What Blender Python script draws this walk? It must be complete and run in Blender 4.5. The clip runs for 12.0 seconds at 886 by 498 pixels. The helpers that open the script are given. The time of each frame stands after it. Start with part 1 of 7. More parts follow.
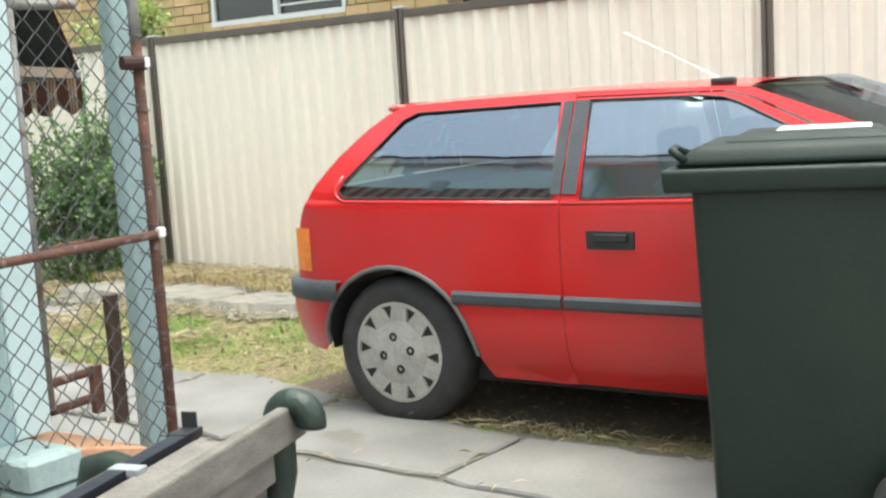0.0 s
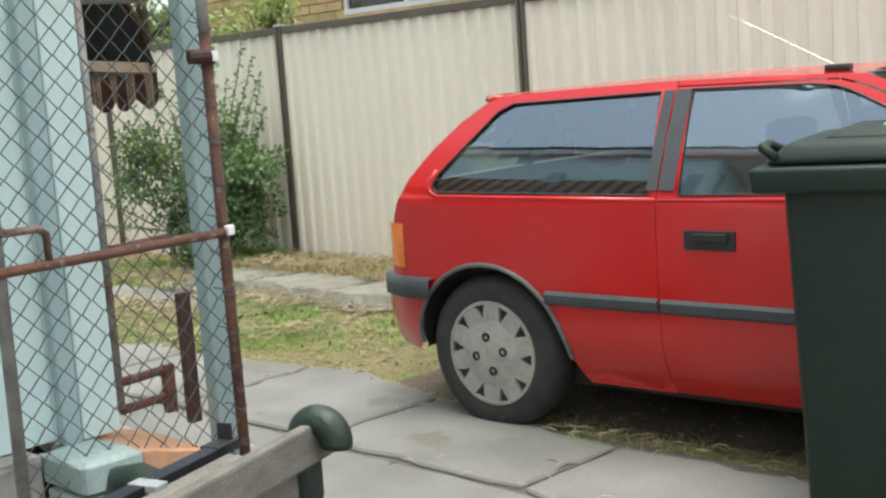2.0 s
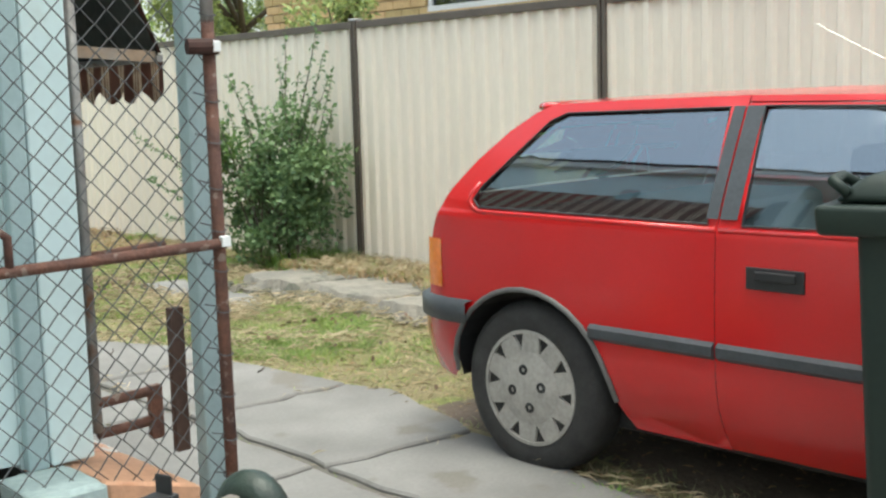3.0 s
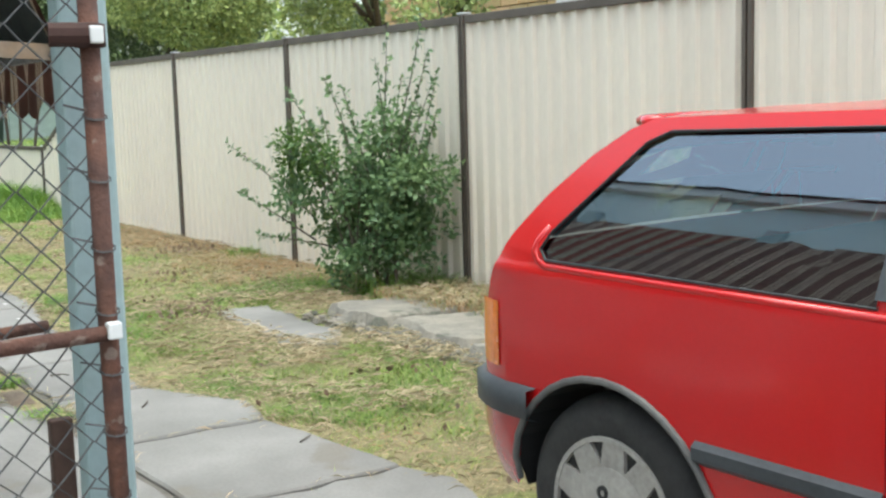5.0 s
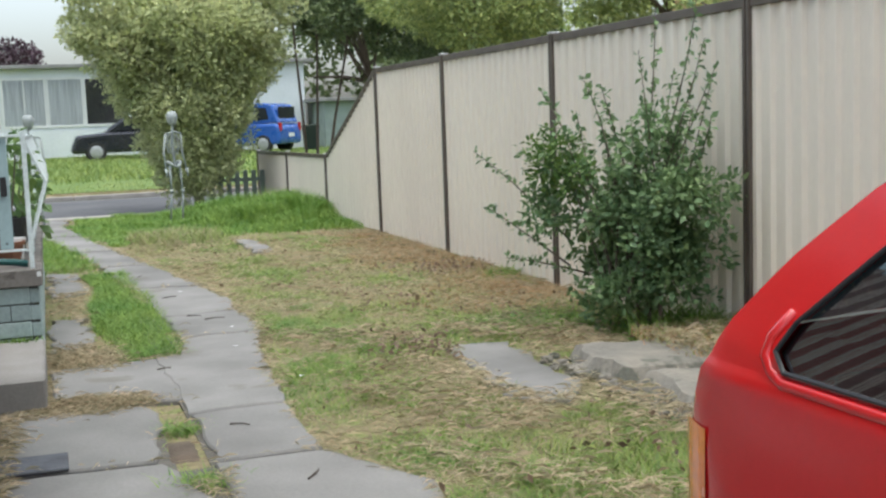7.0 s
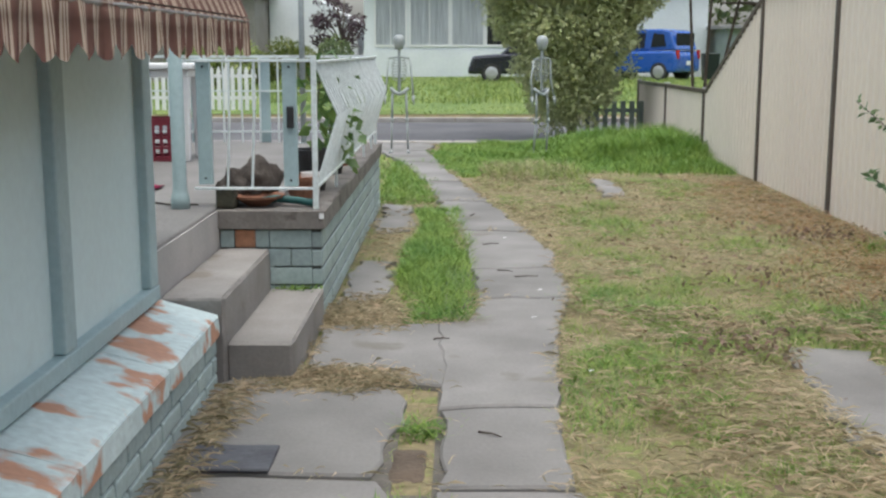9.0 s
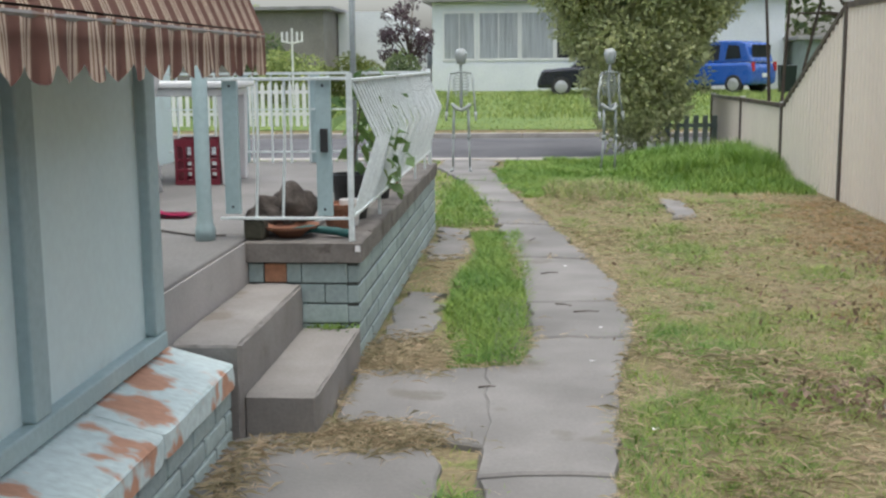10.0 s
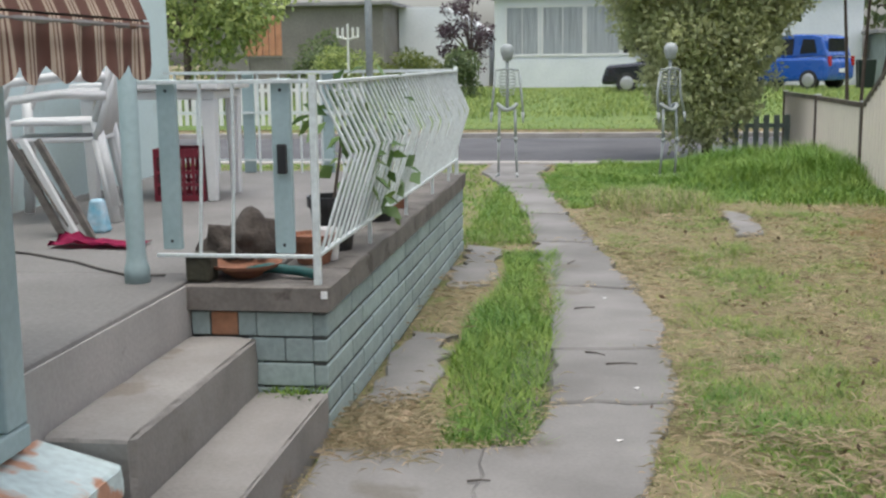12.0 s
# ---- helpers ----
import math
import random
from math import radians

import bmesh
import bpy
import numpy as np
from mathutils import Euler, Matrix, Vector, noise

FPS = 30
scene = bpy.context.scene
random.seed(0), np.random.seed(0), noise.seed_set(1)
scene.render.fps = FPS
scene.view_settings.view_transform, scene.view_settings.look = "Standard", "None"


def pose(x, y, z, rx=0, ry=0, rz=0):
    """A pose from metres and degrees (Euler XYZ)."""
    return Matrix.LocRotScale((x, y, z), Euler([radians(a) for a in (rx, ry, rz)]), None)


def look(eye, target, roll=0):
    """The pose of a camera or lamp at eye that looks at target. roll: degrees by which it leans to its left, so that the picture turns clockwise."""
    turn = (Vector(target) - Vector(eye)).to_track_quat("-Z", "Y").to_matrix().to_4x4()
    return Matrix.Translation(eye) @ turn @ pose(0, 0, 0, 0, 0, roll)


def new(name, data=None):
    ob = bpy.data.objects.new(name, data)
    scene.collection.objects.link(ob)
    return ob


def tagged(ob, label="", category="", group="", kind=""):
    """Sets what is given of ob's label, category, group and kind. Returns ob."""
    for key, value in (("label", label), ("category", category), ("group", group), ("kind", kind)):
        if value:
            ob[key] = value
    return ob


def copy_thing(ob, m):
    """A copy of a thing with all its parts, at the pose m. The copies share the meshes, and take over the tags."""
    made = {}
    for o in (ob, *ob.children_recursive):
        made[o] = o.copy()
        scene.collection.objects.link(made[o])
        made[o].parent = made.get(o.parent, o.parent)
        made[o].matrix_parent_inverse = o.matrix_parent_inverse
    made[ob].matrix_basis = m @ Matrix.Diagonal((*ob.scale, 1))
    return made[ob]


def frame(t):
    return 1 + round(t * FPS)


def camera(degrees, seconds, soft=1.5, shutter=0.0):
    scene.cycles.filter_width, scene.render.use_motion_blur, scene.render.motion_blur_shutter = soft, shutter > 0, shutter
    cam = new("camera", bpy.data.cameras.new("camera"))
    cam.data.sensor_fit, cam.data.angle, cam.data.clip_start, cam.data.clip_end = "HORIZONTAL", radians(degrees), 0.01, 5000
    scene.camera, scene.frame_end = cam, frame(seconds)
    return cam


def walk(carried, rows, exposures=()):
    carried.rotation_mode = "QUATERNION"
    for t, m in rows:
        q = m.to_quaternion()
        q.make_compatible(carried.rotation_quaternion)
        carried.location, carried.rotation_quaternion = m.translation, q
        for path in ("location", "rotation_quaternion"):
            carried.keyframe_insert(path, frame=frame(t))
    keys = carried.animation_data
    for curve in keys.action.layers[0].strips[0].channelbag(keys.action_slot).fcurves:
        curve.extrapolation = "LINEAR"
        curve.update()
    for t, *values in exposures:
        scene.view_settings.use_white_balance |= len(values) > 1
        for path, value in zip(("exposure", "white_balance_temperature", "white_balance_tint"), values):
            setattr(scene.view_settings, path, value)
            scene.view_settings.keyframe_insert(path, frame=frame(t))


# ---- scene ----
cam = camera(42.0, 12.0, soft=2.4)
PATH = [
    (0, (-2.934, -4.366, 1.246), (-1.314, -3.223, 0.983), -3.5),
    (0.5, (-2.876, -4.288, 1.26), (-1.263, -3.137, 0.988), 0.2),
    (1, (-2.806, -4.341, 1.279), (-1.371, -2.968, 1.047), -0.7),
    (1.5, (-2.756, -4.453, 1.271), (-1.34, -3.054, 1.074), -2.2),
    (2, (-2.649, -4.434, 1.255), (-1.201, -3.083, 0.982), -4.0),
    (2.5, (-2.481, -4.342, 1.261), (-0.969, -3.051, 1.044), -4.2),
    (3, (-2.224, -4.3, 1.255), (-0.893, -2.831, 0.991), -1.6),
    (3.2, (-2.11, -4.284, 1.258), (-0.843, -2.758, 1.003), -1.1),
    (4.8, (-1.38, -3.746, 1.273), (-0.243, -2.117, 1.048), -1.9),
    (5, (-1.3, -3.662, 1.268), (-0.182, -2.023, 1.014), -1.6),
    (5.5, (-1.102, -3.463, 1.279), (-0.02, -1.793, 1.082), -1.9),
    (6, (-0.85, -3.311, 1.278), (-0.031, -1.498, 1.072), -0.5),
    (6.5, (-0.646, -3.076, 1.245), (0.127, -1.243, 1.031), -0.2),
    (7, (-0.472, -2.836, 1.244), (0.168, -0.955, 1.017), -2.1),
    (7.5, (-0.261, -2.655, 1.271), (0.111, -0.705, 1.03), -0.4),
    (7.7, (-0.23, -2.542, 1.259), (0.103, -0.59, 0.978), -0.5),
    (9.3, (0.151, -1.694, 1.286), (0.093, 0.276, 0.945), 0.1),
    (9.5, (0.166, -1.588, 1.29), (0.123, 0.385, 0.967), 0.1),
    (10, (0.191, -1.333, 1.286), (0.038, 0.636, 0.969), -0.5),
    (10.5, (0.251, -1.066, 1.292), (-0.029, 0.892, 0.993), 0.1),
    (11, (0.263, -0.812, 1.284), (0.052, 1.147, 0.94), -0.4),
    (11.5, (0.299, -0.562, 1.276), (0.117, 1.407, 0.974), -0.5),
    (12, (0.38, -0.268, 1.292), (0.109, 1.687, 0.969), -0.7),
]
EXPOSURES = [(0.0, 1.93, 6650, -1), (1.0, 1.68, 6650, -1), (2.0, 1.44, 6650, -1), (3.0, 1.54, 6600, -1), (5.0, 1.54, 6350, 0), (5.5, 1.46, 6300, 1), (6.5, 1.18, 6300, 4), (7.5, 1.04, 6350, 6), (12.0, 0.87, 6500, 9)]
walk(cam, [(t, look(eye, target, roll)) for t, eye, target, roll in PATH], EXPOSURES)

# ---- light ----
world = bpy.data.worlds.new("overcast_sky")
scene.world = world
world.use_nodes = True
wn, wl = world.node_tree.nodes, world.node_tree.links
bg = wn["Background"]
sky = wn.new("ShaderNodeTexSky")
sky.sky_type, sky.sun_disc = "NISHITA", False
sky.sun_elevation, sky.sun_rotation = radians(83), radians(177)
sky.air_density, sky.dust_density, sky.ozone_density = 1.0, 4.0, 1.0
pale = wn.new("ShaderNodeHueSaturation")
pale.inputs["Saturation"].default_value = 0.52
wl.new(sky.outputs[0], pale.inputs["Color"])
wl.new(pale.outputs[0], bg.inputs["Color"])
bg.inputs["Strength"].default_value = 0.15
sun = new("sun", bpy.data.lights.new("sun", "SUN"))
sun.data.energy, sun.data.angle, sun.data.color = 0.6, radians(60), (1.0, 0.97, 0.92)
sun.matrix_world = look((0.2, -3.7, 30), (0, 0, 0))

# ---- materials ----


def mat(name, c1, c2=None, rough=0.7, scale=3.0, fine=45.0, bump=0.15, metal=0.0, spec=0.5, grain=0.12, rand=0.0, island=0.0,
        stretch=(1, 1, 1), patch=None, patch_scale=1.5, patch_at=0.62, coat=0.0, gloss_var=0.1):
    """Two-scale mottled surface; patch adds worn spots of another colour, rand and island vary piece by piece."""
    m = bpy.data.materials.new(name)
    m.use_nodes = True
    n, l = m.node_tree.nodes, m.node_tree.links
    b = n["Principled BSDF"]
    geo = n.new("ShaderNodeNewGeometry")
    mp = n.new("ShaderNodeMapping")
    mp.inputs["Scale"].default_value = stretch
    l.new(geo.outputs["Position"], mp.inputs["Vector"])

    def tex(s, detail=4.0):
        t = n.new("ShaderNodeTexNoise")
        t.inputs["Scale"].default_value, t.inputs["Detail"].default_value = s, detail
        l.new(mp.outputs[0], t.inputs["Vector"])
        return t.outputs["Fac"]

    def mix(fac, a, c, mode="MIX"):
        x = n.new("ShaderNodeMix")
        x.data_type, x.blend_type = "RGBA", mode
        for sock, v in ((x.inputs[0], fac), (x.inputs[6], a), (x.inputs[7], c)):
            if isinstance(v, bpy.types.NodeSocket):
                l.new(v, sock)
            elif isinstance(v, tuple):
                sock.default_value = (*v, 1)
            else:
                sock.default_value = v
        return x.outputs[2]

    def span(v, a, c, lo=0.0, hi=1.0):
        r = n.new("ShaderNodeMapRange")
        l.new(v, r.inputs[0])
        for i, q in enumerate((a, c, lo, hi)):
            r.inputs[1 + i].default_value = q
        return r.outputs[0]

    coarse, small = tex(scale), tex(fine, 3.0)
    col = mix(span(coarse, 0.32, 0.68), c1, c2 or tuple(v * 0.82 for v in c1))
    if patch:
        col = mix(span(tex(patch_scale, 6.0), patch_at, patch_at + 0.05), col, patch)
    tint = n.new("ShaderNodeCombineColor")
    g = span(small, 0.3, 0.7, 1 - grain, 1 + grain)
    for i in range(3):
        l.new(g, tint.inputs[i])
    col = mix(1.0, col, tint.outputs[0], "MULTIPLY")
    for amount, source in ((rand, "obj"), (island, "isl")):
        if amount:
            v = n.new("ShaderNodeObjectInfo").outputs["Random"] if source == "obj" else geo.outputs["Random Per Island"]
            hs = n.new("ShaderNodeHueSaturation")
            l.new(span(v, 0, 1, 1 - amount, 1 + amount), hs.inputs["Value"])
            l.new(span(v, 0, 1, 0.5 + amount * 0.06, 0.5 - amount * 0.06), hs.inputs["Hue"])
            l.new(col, hs.inputs["Color"])
            col = hs.outputs[0]
    l.new(col, b.inputs["Base Color"])
    l.new(span(coarse, 0.3, 0.7, max(rough - gloss_var, 0.02), min(rough + gloss_var, 1)), b.inputs["Roughness"])
    b.inputs["Metallic"].default_value = metal
    b.inputs["Specular IOR Level"].default_value = spec
    b.inputs["Coat Weight"].default_value = coat
    b.inputs["Coat Roughness"].default_value = 0.06
    if bump:
        bp = n.new("ShaderNodeBump")
        bp.inputs["Strength"].default_value, bp.inputs["Distance"].default_value = bump, 0.01
        l.new(small, bp.inputs["Height"])
        l.new(bp.outputs[0], b.inputs["Normal"])
    return m


def glass(name, tint, rough=0.02, ior=1.9, gloss_tint=(0.8, 0.8, 0.8)):
    """Window glass: clear with a tint, mirror-like at its surface."""
    m = bpy.data.materials.new(name)
    m.use_nodes = True
    n, l = m.node_tree.nodes, m.node_tree.links
    n.remove(n["Principled BSDF"])
    tr, gl, mx, fr = (n.new("ShaderNodeBsdf" + k) if k in ("Transparent", "Glossy") else n.new("ShaderNode" + k)
                      for k in ("Transparent", "Glossy", "MixShader", "Fresnel"))
    tr.inputs["Color"].default_value = (*tint, 1)
    gl.inputs["Roughness"].default_value = rough
    gl.inputs["Color"].default_value = (*gloss_tint, 1)
    fr.inputs["IOR"].default_value = ior
    l.new(fr.outputs[0], mx.inputs[0])
    l.new(tr.outputs[0], mx.inputs[1])
    l.new(gl.outputs[0], mx.inputs[2])
    l.new(mx.outputs[0], n["Material Output"].inputs["Surface"])
    return m


CONCRETE = mat("concrete", (0.222, 0.214, 0.203), (0.15, 0.145, 0.137), 0.88, 1.9, 70, 0.12, patch=(0.15, 0.138, 0.12), patch_scale=2.3, patch_at=0.62, rand=0.07, grain=0.065)
STEP_CONCRETE = mat("old_step_concrete", (0.285, 0.268, 0.25), (0.195, 0.182, 0.168), 0.88, 2.6, 70, 0.18, patch=(0.20, 0.175, 0.15), patch_scale=3.4, patch_at=0.6, grain=0.07)
COPING = mat("dirty_coping_concrete", (0.20, 0.182, 0.163), (0.13, 0.117, 0.104), 0.9, 4.5, 60, 0.3, patch=(0.09, 0.078, 0.066), patch_scale=7, patch_at=0.6)
# grey render of the rear base; also the porch face, paler to look better lit
RENDER_AND_LIT_RISER = mat("render_and_lit_riser", (0.42, 0.40, 0.38), (0.33, 0.315, 0.295), 0.85, 2.2, 60, 0.12, patch=(0.24, 0.22, 0.2), patch_scale=2.6, patch_at=0.62, grain=0.06)
PAINTED_JOINT = mat("painted_mortar_joint", (0.09, 0.10, 0.095), (0.045, 0.05, 0.045), 0.9, 6, 60, 0.3)
PORCH_CONCRETE = mat("porch_floor_concrete", (0.205, 0.197, 0.188), (0.155, 0.149, 0.142), 0.85, 1.6, 60, 0.12, patch=(0.2, 0.19, 0.18), patch_scale=1.2, patch_at=0.66)
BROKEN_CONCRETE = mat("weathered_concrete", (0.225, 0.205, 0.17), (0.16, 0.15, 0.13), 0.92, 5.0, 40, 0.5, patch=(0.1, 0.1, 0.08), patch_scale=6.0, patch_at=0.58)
SHEET = mat("cream_fence_sheet", (0.785, 0.71, 0.60), (0.725, 0.65, 0.55), 0.55, 1.3, 30, 0.02, grain=0.025, stretch=(1, 1, 0.4))
FENCE_BROWN = mat("brown_fence_paint", (0.105, 0.083, 0.066), (0.085, 0.068, 0.055), 0.5, 5, 60, 0.05, grain=0.06)
CAP_METAL = mat("galvanised_cap", (0.62, 0.62, 0.62), (0.45, 0.45, 0.45), 0.4, 20, 80, 0.1, metal=0.7)
YELLOW_BRICK = mat("yellow_brick", (0.60, 0.43, 0.21), (0.52, 0.36, 0.18), 0.85, 6, 55, 0.35, rand=0.22, island=0.15)
MORTAR = mat("mortar", (0.42, 0.36, 0.27), (0.34, 0.29, 0.22), 0.92, 8, 70, 0.3)
WALL_BLUE = mat("pale_blue_wall_paint", (0.63, 0.745, 0.74), (0.58, 0.70, 0.70), 0.55, 1.1, 35, 0.05, grain=0.03, patch=(0.56, 0.66, 0.645), patch_scale=2.6, patch_at=0.6)
TRIM_BLUE = mat("grey_blue_trim_paint", (0.37, 0.475, 0.48), (0.32, 0.42, 0.43), 0.55, 3, 45, 0.12, grain=0.06)
BARE_SILL = mat("bare_orange_sill_brick", (0.50, 0.27, 0.16), (0.42, 0.24, 0.15), 0.85, 5, 45, 0.35, patch=(0.45, 0.52, 0.5), patch_scale=5, patch_at=0.63)
FLAKED_BLUE = mat("flaking_blue_paint_on_brick", (0.58, 0.68, 0.67), (0.50, 0.60, 0.59), 0.75, 4, 40, 0.3, patch=(0.48, 0.26, 0.17), patch_scale=5.0, patch_at=0.54, stretch=(0.7, 1.1, 1))
FLAKED_MORE = mat("badly_flaking_blue_paint", (0.58, 0.68, 0.67), (0.50, 0.60, 0.59), 0.75, 4, 40, 0.3, patch=(0.48, 0.26, 0.17), patch_scale=5.0, patch_at=0.5, stretch=(0.7, 1.1, 1))
BLOCK_BLUE = mat("painted_blue_block", (0.37, 0.455, 0.44), (0.30, 0.37, 0.36), 0.75, 5, 45, 0.3, rand=0.1, grain=0.1)
BLOCK_ORANGE = mat("bare_terracotta_block", (0.46, 0.22, 0.12), (0.36, 0.2, 0.13), 0.88, 8, 45, 0.4)
CLEAR_WINDOW = glass("clear_window_glass", (0.97, 0.98, 0.98), ior=1.4)
VERGE = mat("green_verge_turf", (0.10, 0.175, 0.034), (0.15, 0.20, 0.05), 0.9, 0.6, 18, 0.5, grain=0.25)
DARK_JOINT = mat("dark_mortar_joint", (0.07, 0.065, 0.06), (0.045, 0.04, 0.04), 0.95, 8, 60, 0.3)
WHITE_PAINT = mat("white_paint", (0.78, 0.78, 0.76), (0.7, 0.7, 0.69), 0.5, 2.5, 40, 0.05, grain=0.04)
WHITE_BOARD = mat("white_house_cladding", (0.72, 0.745, 0.75), (0.65, 0.68, 0.69), 0.6, 1.0, 12, 0.05, grain=0.04)
GREY_BOARD = mat("grey_brown_house_cladding", (0.235, 0.22, 0.195), (0.2, 0.185, 0.165), 0.75, 1.2, 14, 0.1)
ROOF_GREY = mat("grey_roof", (0.27, 0.265, 0.26), (0.2, 0.195, 0.19), 0.7, 2, 20, 0.2)
ROOF_TERRACOTTA = mat("terracotta_roof", (0.55, 0.27, 0.15), (0.44, 0.21, 0.12), 0.8, 3, 25, 0.2)
ASPHALT = mat("asphalt", (0.105, 0.105, 0.11), (0.08, 0.08, 0.085), 0.88, 0.8, 60, 0.2)
KERB = mat("kerb_concrete", (0.4, 0.38, 0.35), (0.28, 0.265, 0.24), 0.9, 2, 40, 0.3)
DARK_WINDOW = glass("dark_window_glass", (0.25, 0.27, 0.29))
BLACK = mat("black_plastic", (0.022, 0.022, 0.023), (0.016, 0.016, 0.017), 0.5, 8, 70, 0.05)
CURTAIN = mat("net_curtain", (0.66, 0.68, 0.69), (0.44, 0.46, 0.48), 0.9, 2.0, 30, 0.1, stretch=(6, 1, 0.3))
DARK_ROOM = mat("unlit_interior", (0.05, 0.05, 0.052), (0.035, 0.035, 0.038), 0.9)
RAIL_WHITE = mat("white_railing_enamel", (0.70, 0.75, 0.74), (0.6, 0.65, 0.64), 0.45, 6, 60, 0.08, patch=(0.32, 0.3, 0.27), patch_scale=14, patch_at=0.7)
DIRT_AND_SHADE = mat("dirt_and_car_shade", (0.115, 0.085, 0.06), (0.075, 0.058, 0.042), 0.95, 6, 50, 0.6)

# ---- mesh helpers ----


def part(name, bm, material, parent=None, label="", smooth=False):
    """One mesh object from a bmesh, under a thing or a part."""
    me = bpy.data.meshes.new(name)
    bm.normal_update()
    bm.to_mesh(me)
    bm.free()
    me.materials.append(material)
    if smooth:
        me.shade_smooth()
    ob = new(name, me)
    if parent:
        ob.parent = parent
    if label:
        ob["label"] = label
    return ob


def raw(name, verts, faces, material, parent=None, label=""):
    me = bpy.data.meshes.new(name)
    me.from_pydata(verts, [], faces)
    me.materials.append(material)
    ob = new(name, me)
    if parent:
        ob.parent = parent
    if label:
        ob["label"] = label
    return ob


def thing(name, label, category, m=None, group="", kind=""):
    ob = new(name)
    ob.empty_display_size = 0.1
    if m is not None:
        ob.matrix_world = m
    return tagged(ob, label, category, group, kind)


def box(x0, y0, z0, x1, y1, z1, bevel=0.0, bm=None, m=None):
    bm = bm or bmesh.new()
    c = Matrix.Translation(((x0 + x1) / 2, (y0 + y1) / 2, (z0 + z1) / 2)) @ Matrix.Diagonal((abs(x1 - x0), abs(y1 - y0), abs(z1 - z0), 1))
    got = bmesh.ops.create_cube(bm, size=1, matrix=(m @ c) if m is not None else c)["verts"]
    if bevel:
        edges = list({e for v in got for e in v.link_edges})
        bmesh.ops.bevel(bm, geom=edges, offset=bevel, segments=2, affect="EDGES", profile=0.5)
    return bm


def worn(x0, y0, z0, x1, y1, z1, chip=0.012, cuts=16):
    """A block with rubbed and chipped edges."""
    bm = box(x0, y0, z0, x1, y1, z1)
    bmesh.ops.subdivide_edges(bm, edges=bm.edges[:], cuts=cuts, use_grid_fill=True)
    lo, hi = (x0, y0, z0), (x1, y1, z1)
    for v in bm.verts:
        at = [(-1 if abs(v.co[i] - lo[i]) < 1e-5 else 1 if abs(v.co[i] - hi[i]) < 1e-5 else 0) for i in range(3)]
        n1 = noise.noise(v.co * 7.0)
        rub = 0.004 + chip * max(0.0, n1) + 0.5 * chip * max(0.0, noise.noise(v.co * 19.0)) if sum(map(abs, at)) > 1 else 0.0025 * n1
        v.co = v.co - Vector(at) * rub
    return bm


def beam(p, q, w, h, bm=None, bevel=0.0):
    """A bar of section w x h from p to q; w lies level."""
    p, q = Vector(p), Vector(q)
    d = (q - p)
    up = Vector((0, 0, 1)) if abs(d.normalized().z) < 0.95 else Vector((0, 1, 0))
    z = d.normalized()
    x = up.cross(z).normalized()
    y = z.cross(x)
    m = Matrix((x, y, z)).transposed().to_4x4()
    m.translation = p
    return box(-w / 2, -h / 2, 0, w / 2, h / 2, d.length, bevel, bm, m)


def tube(points, r, seg=8, bm=None, r_end=None, cap=True):
    """A round bar along a line of points."""
    bm = bm or bmesh.new()
    pts = [Vector(p) for p in points]
    rings = []
    ref = None
    for i, p in enumerate(pts):
        d = (pts[min(i + 1, len(pts) - 1)] - pts[max(i - 1, 0)]).normalized()
        if ref is None:
            ref = d.orthogonal().normalized()
        ref = (ref - d * ref.dot(d)).normalized()
        side = d.cross(ref)
        rad = r if r_end is None else r + (r_end - r) * i / max(len(pts) - 1, 1)
        rings.append([bm.verts.new(p + (ref * math.cos(a) + side * math.sin(a)) * rad) for a in (2 * math.pi * k / seg for k in range(seg))])
    for a, b in zip(rings, rings[1:]):
        for k in range(seg):
            bm.faces.new((a[k], a[(k + 1) % seg], b[(k + 1) % seg], b[k]))
    if cap:
        bm.faces.new(rings[0][::-1])
        bm.faces.new(rings[-1])
    return bm


def lathe(profile, seg=24, bm=None, m=None):
    """Turns (radius, height) pairs about the z axis."""
    bm = bm or bmesh.new()
    rings = []
    for r, z in profile:
        ring = []
        for k in range(seg):
            a = 2 * math.pi * k / seg
            v = Vector((r * math.cos(a), r * math.sin(a), z))
            ring.append(bm.verts.new(m @ v if m is not None else v))
        rings.append(ring)
    for a, b in zip(rings, rings[1:]):
        for k in range(seg):
            bm.faces.new((a[k], a[(k + 1) % seg], b[(k + 1) % seg], b[k]))
    for ring, r in ((rings[0], profile[0][0]), (rings[-1], profile[-1][0])):
        if r > 1e-4:
            bm.faces.new(ring)
    bmesh.ops.recalc_face_normals(bm, faces=bm.faces)
    return bm


def prism(outline, depth, m=None, bevel=0.0, bm=None):
    """A flat outline (x, y) given thickness along z."""
    bm = bm or bmesh.new()
    vs = [bm.verts.new((x, y, 0)) for x, y in outline]
    f = bm.faces.new(vs)
    up = bmesh.ops.extrude_face_region(bm, geom=[f])["geom"]
    top = [v for v in up if isinstance(v, bmesh.types.BMVert)]
    bmesh.ops.translate(bm, verts=top, vec=(0, 0, depth))
    bmesh.ops.recalc_face_normals(bm, faces=bm.faces)
    if bevel:
        bmesh.ops.bevel(bm, geom=list({e for v in vs + top for e in v.link_edges}), offset=bevel, segments=2, affect="EDGES", profile=0.5)
    if m is not None:
        bmesh.ops.transform(bm, matrix=m, verts=vs + top if not bevel else bm.verts)
    return bm


def wob(x, y, s=1.0, k=0.0):
    return noise.noise(Vector((x * s, y * s, k)))


# ---- ground ----


def ground_z(x, y):
    if y < 14.25:
        return 0.0
    if y < 21.0:
        return -0.14
    return 0.0125 * (min(y, 60) - 21.0)


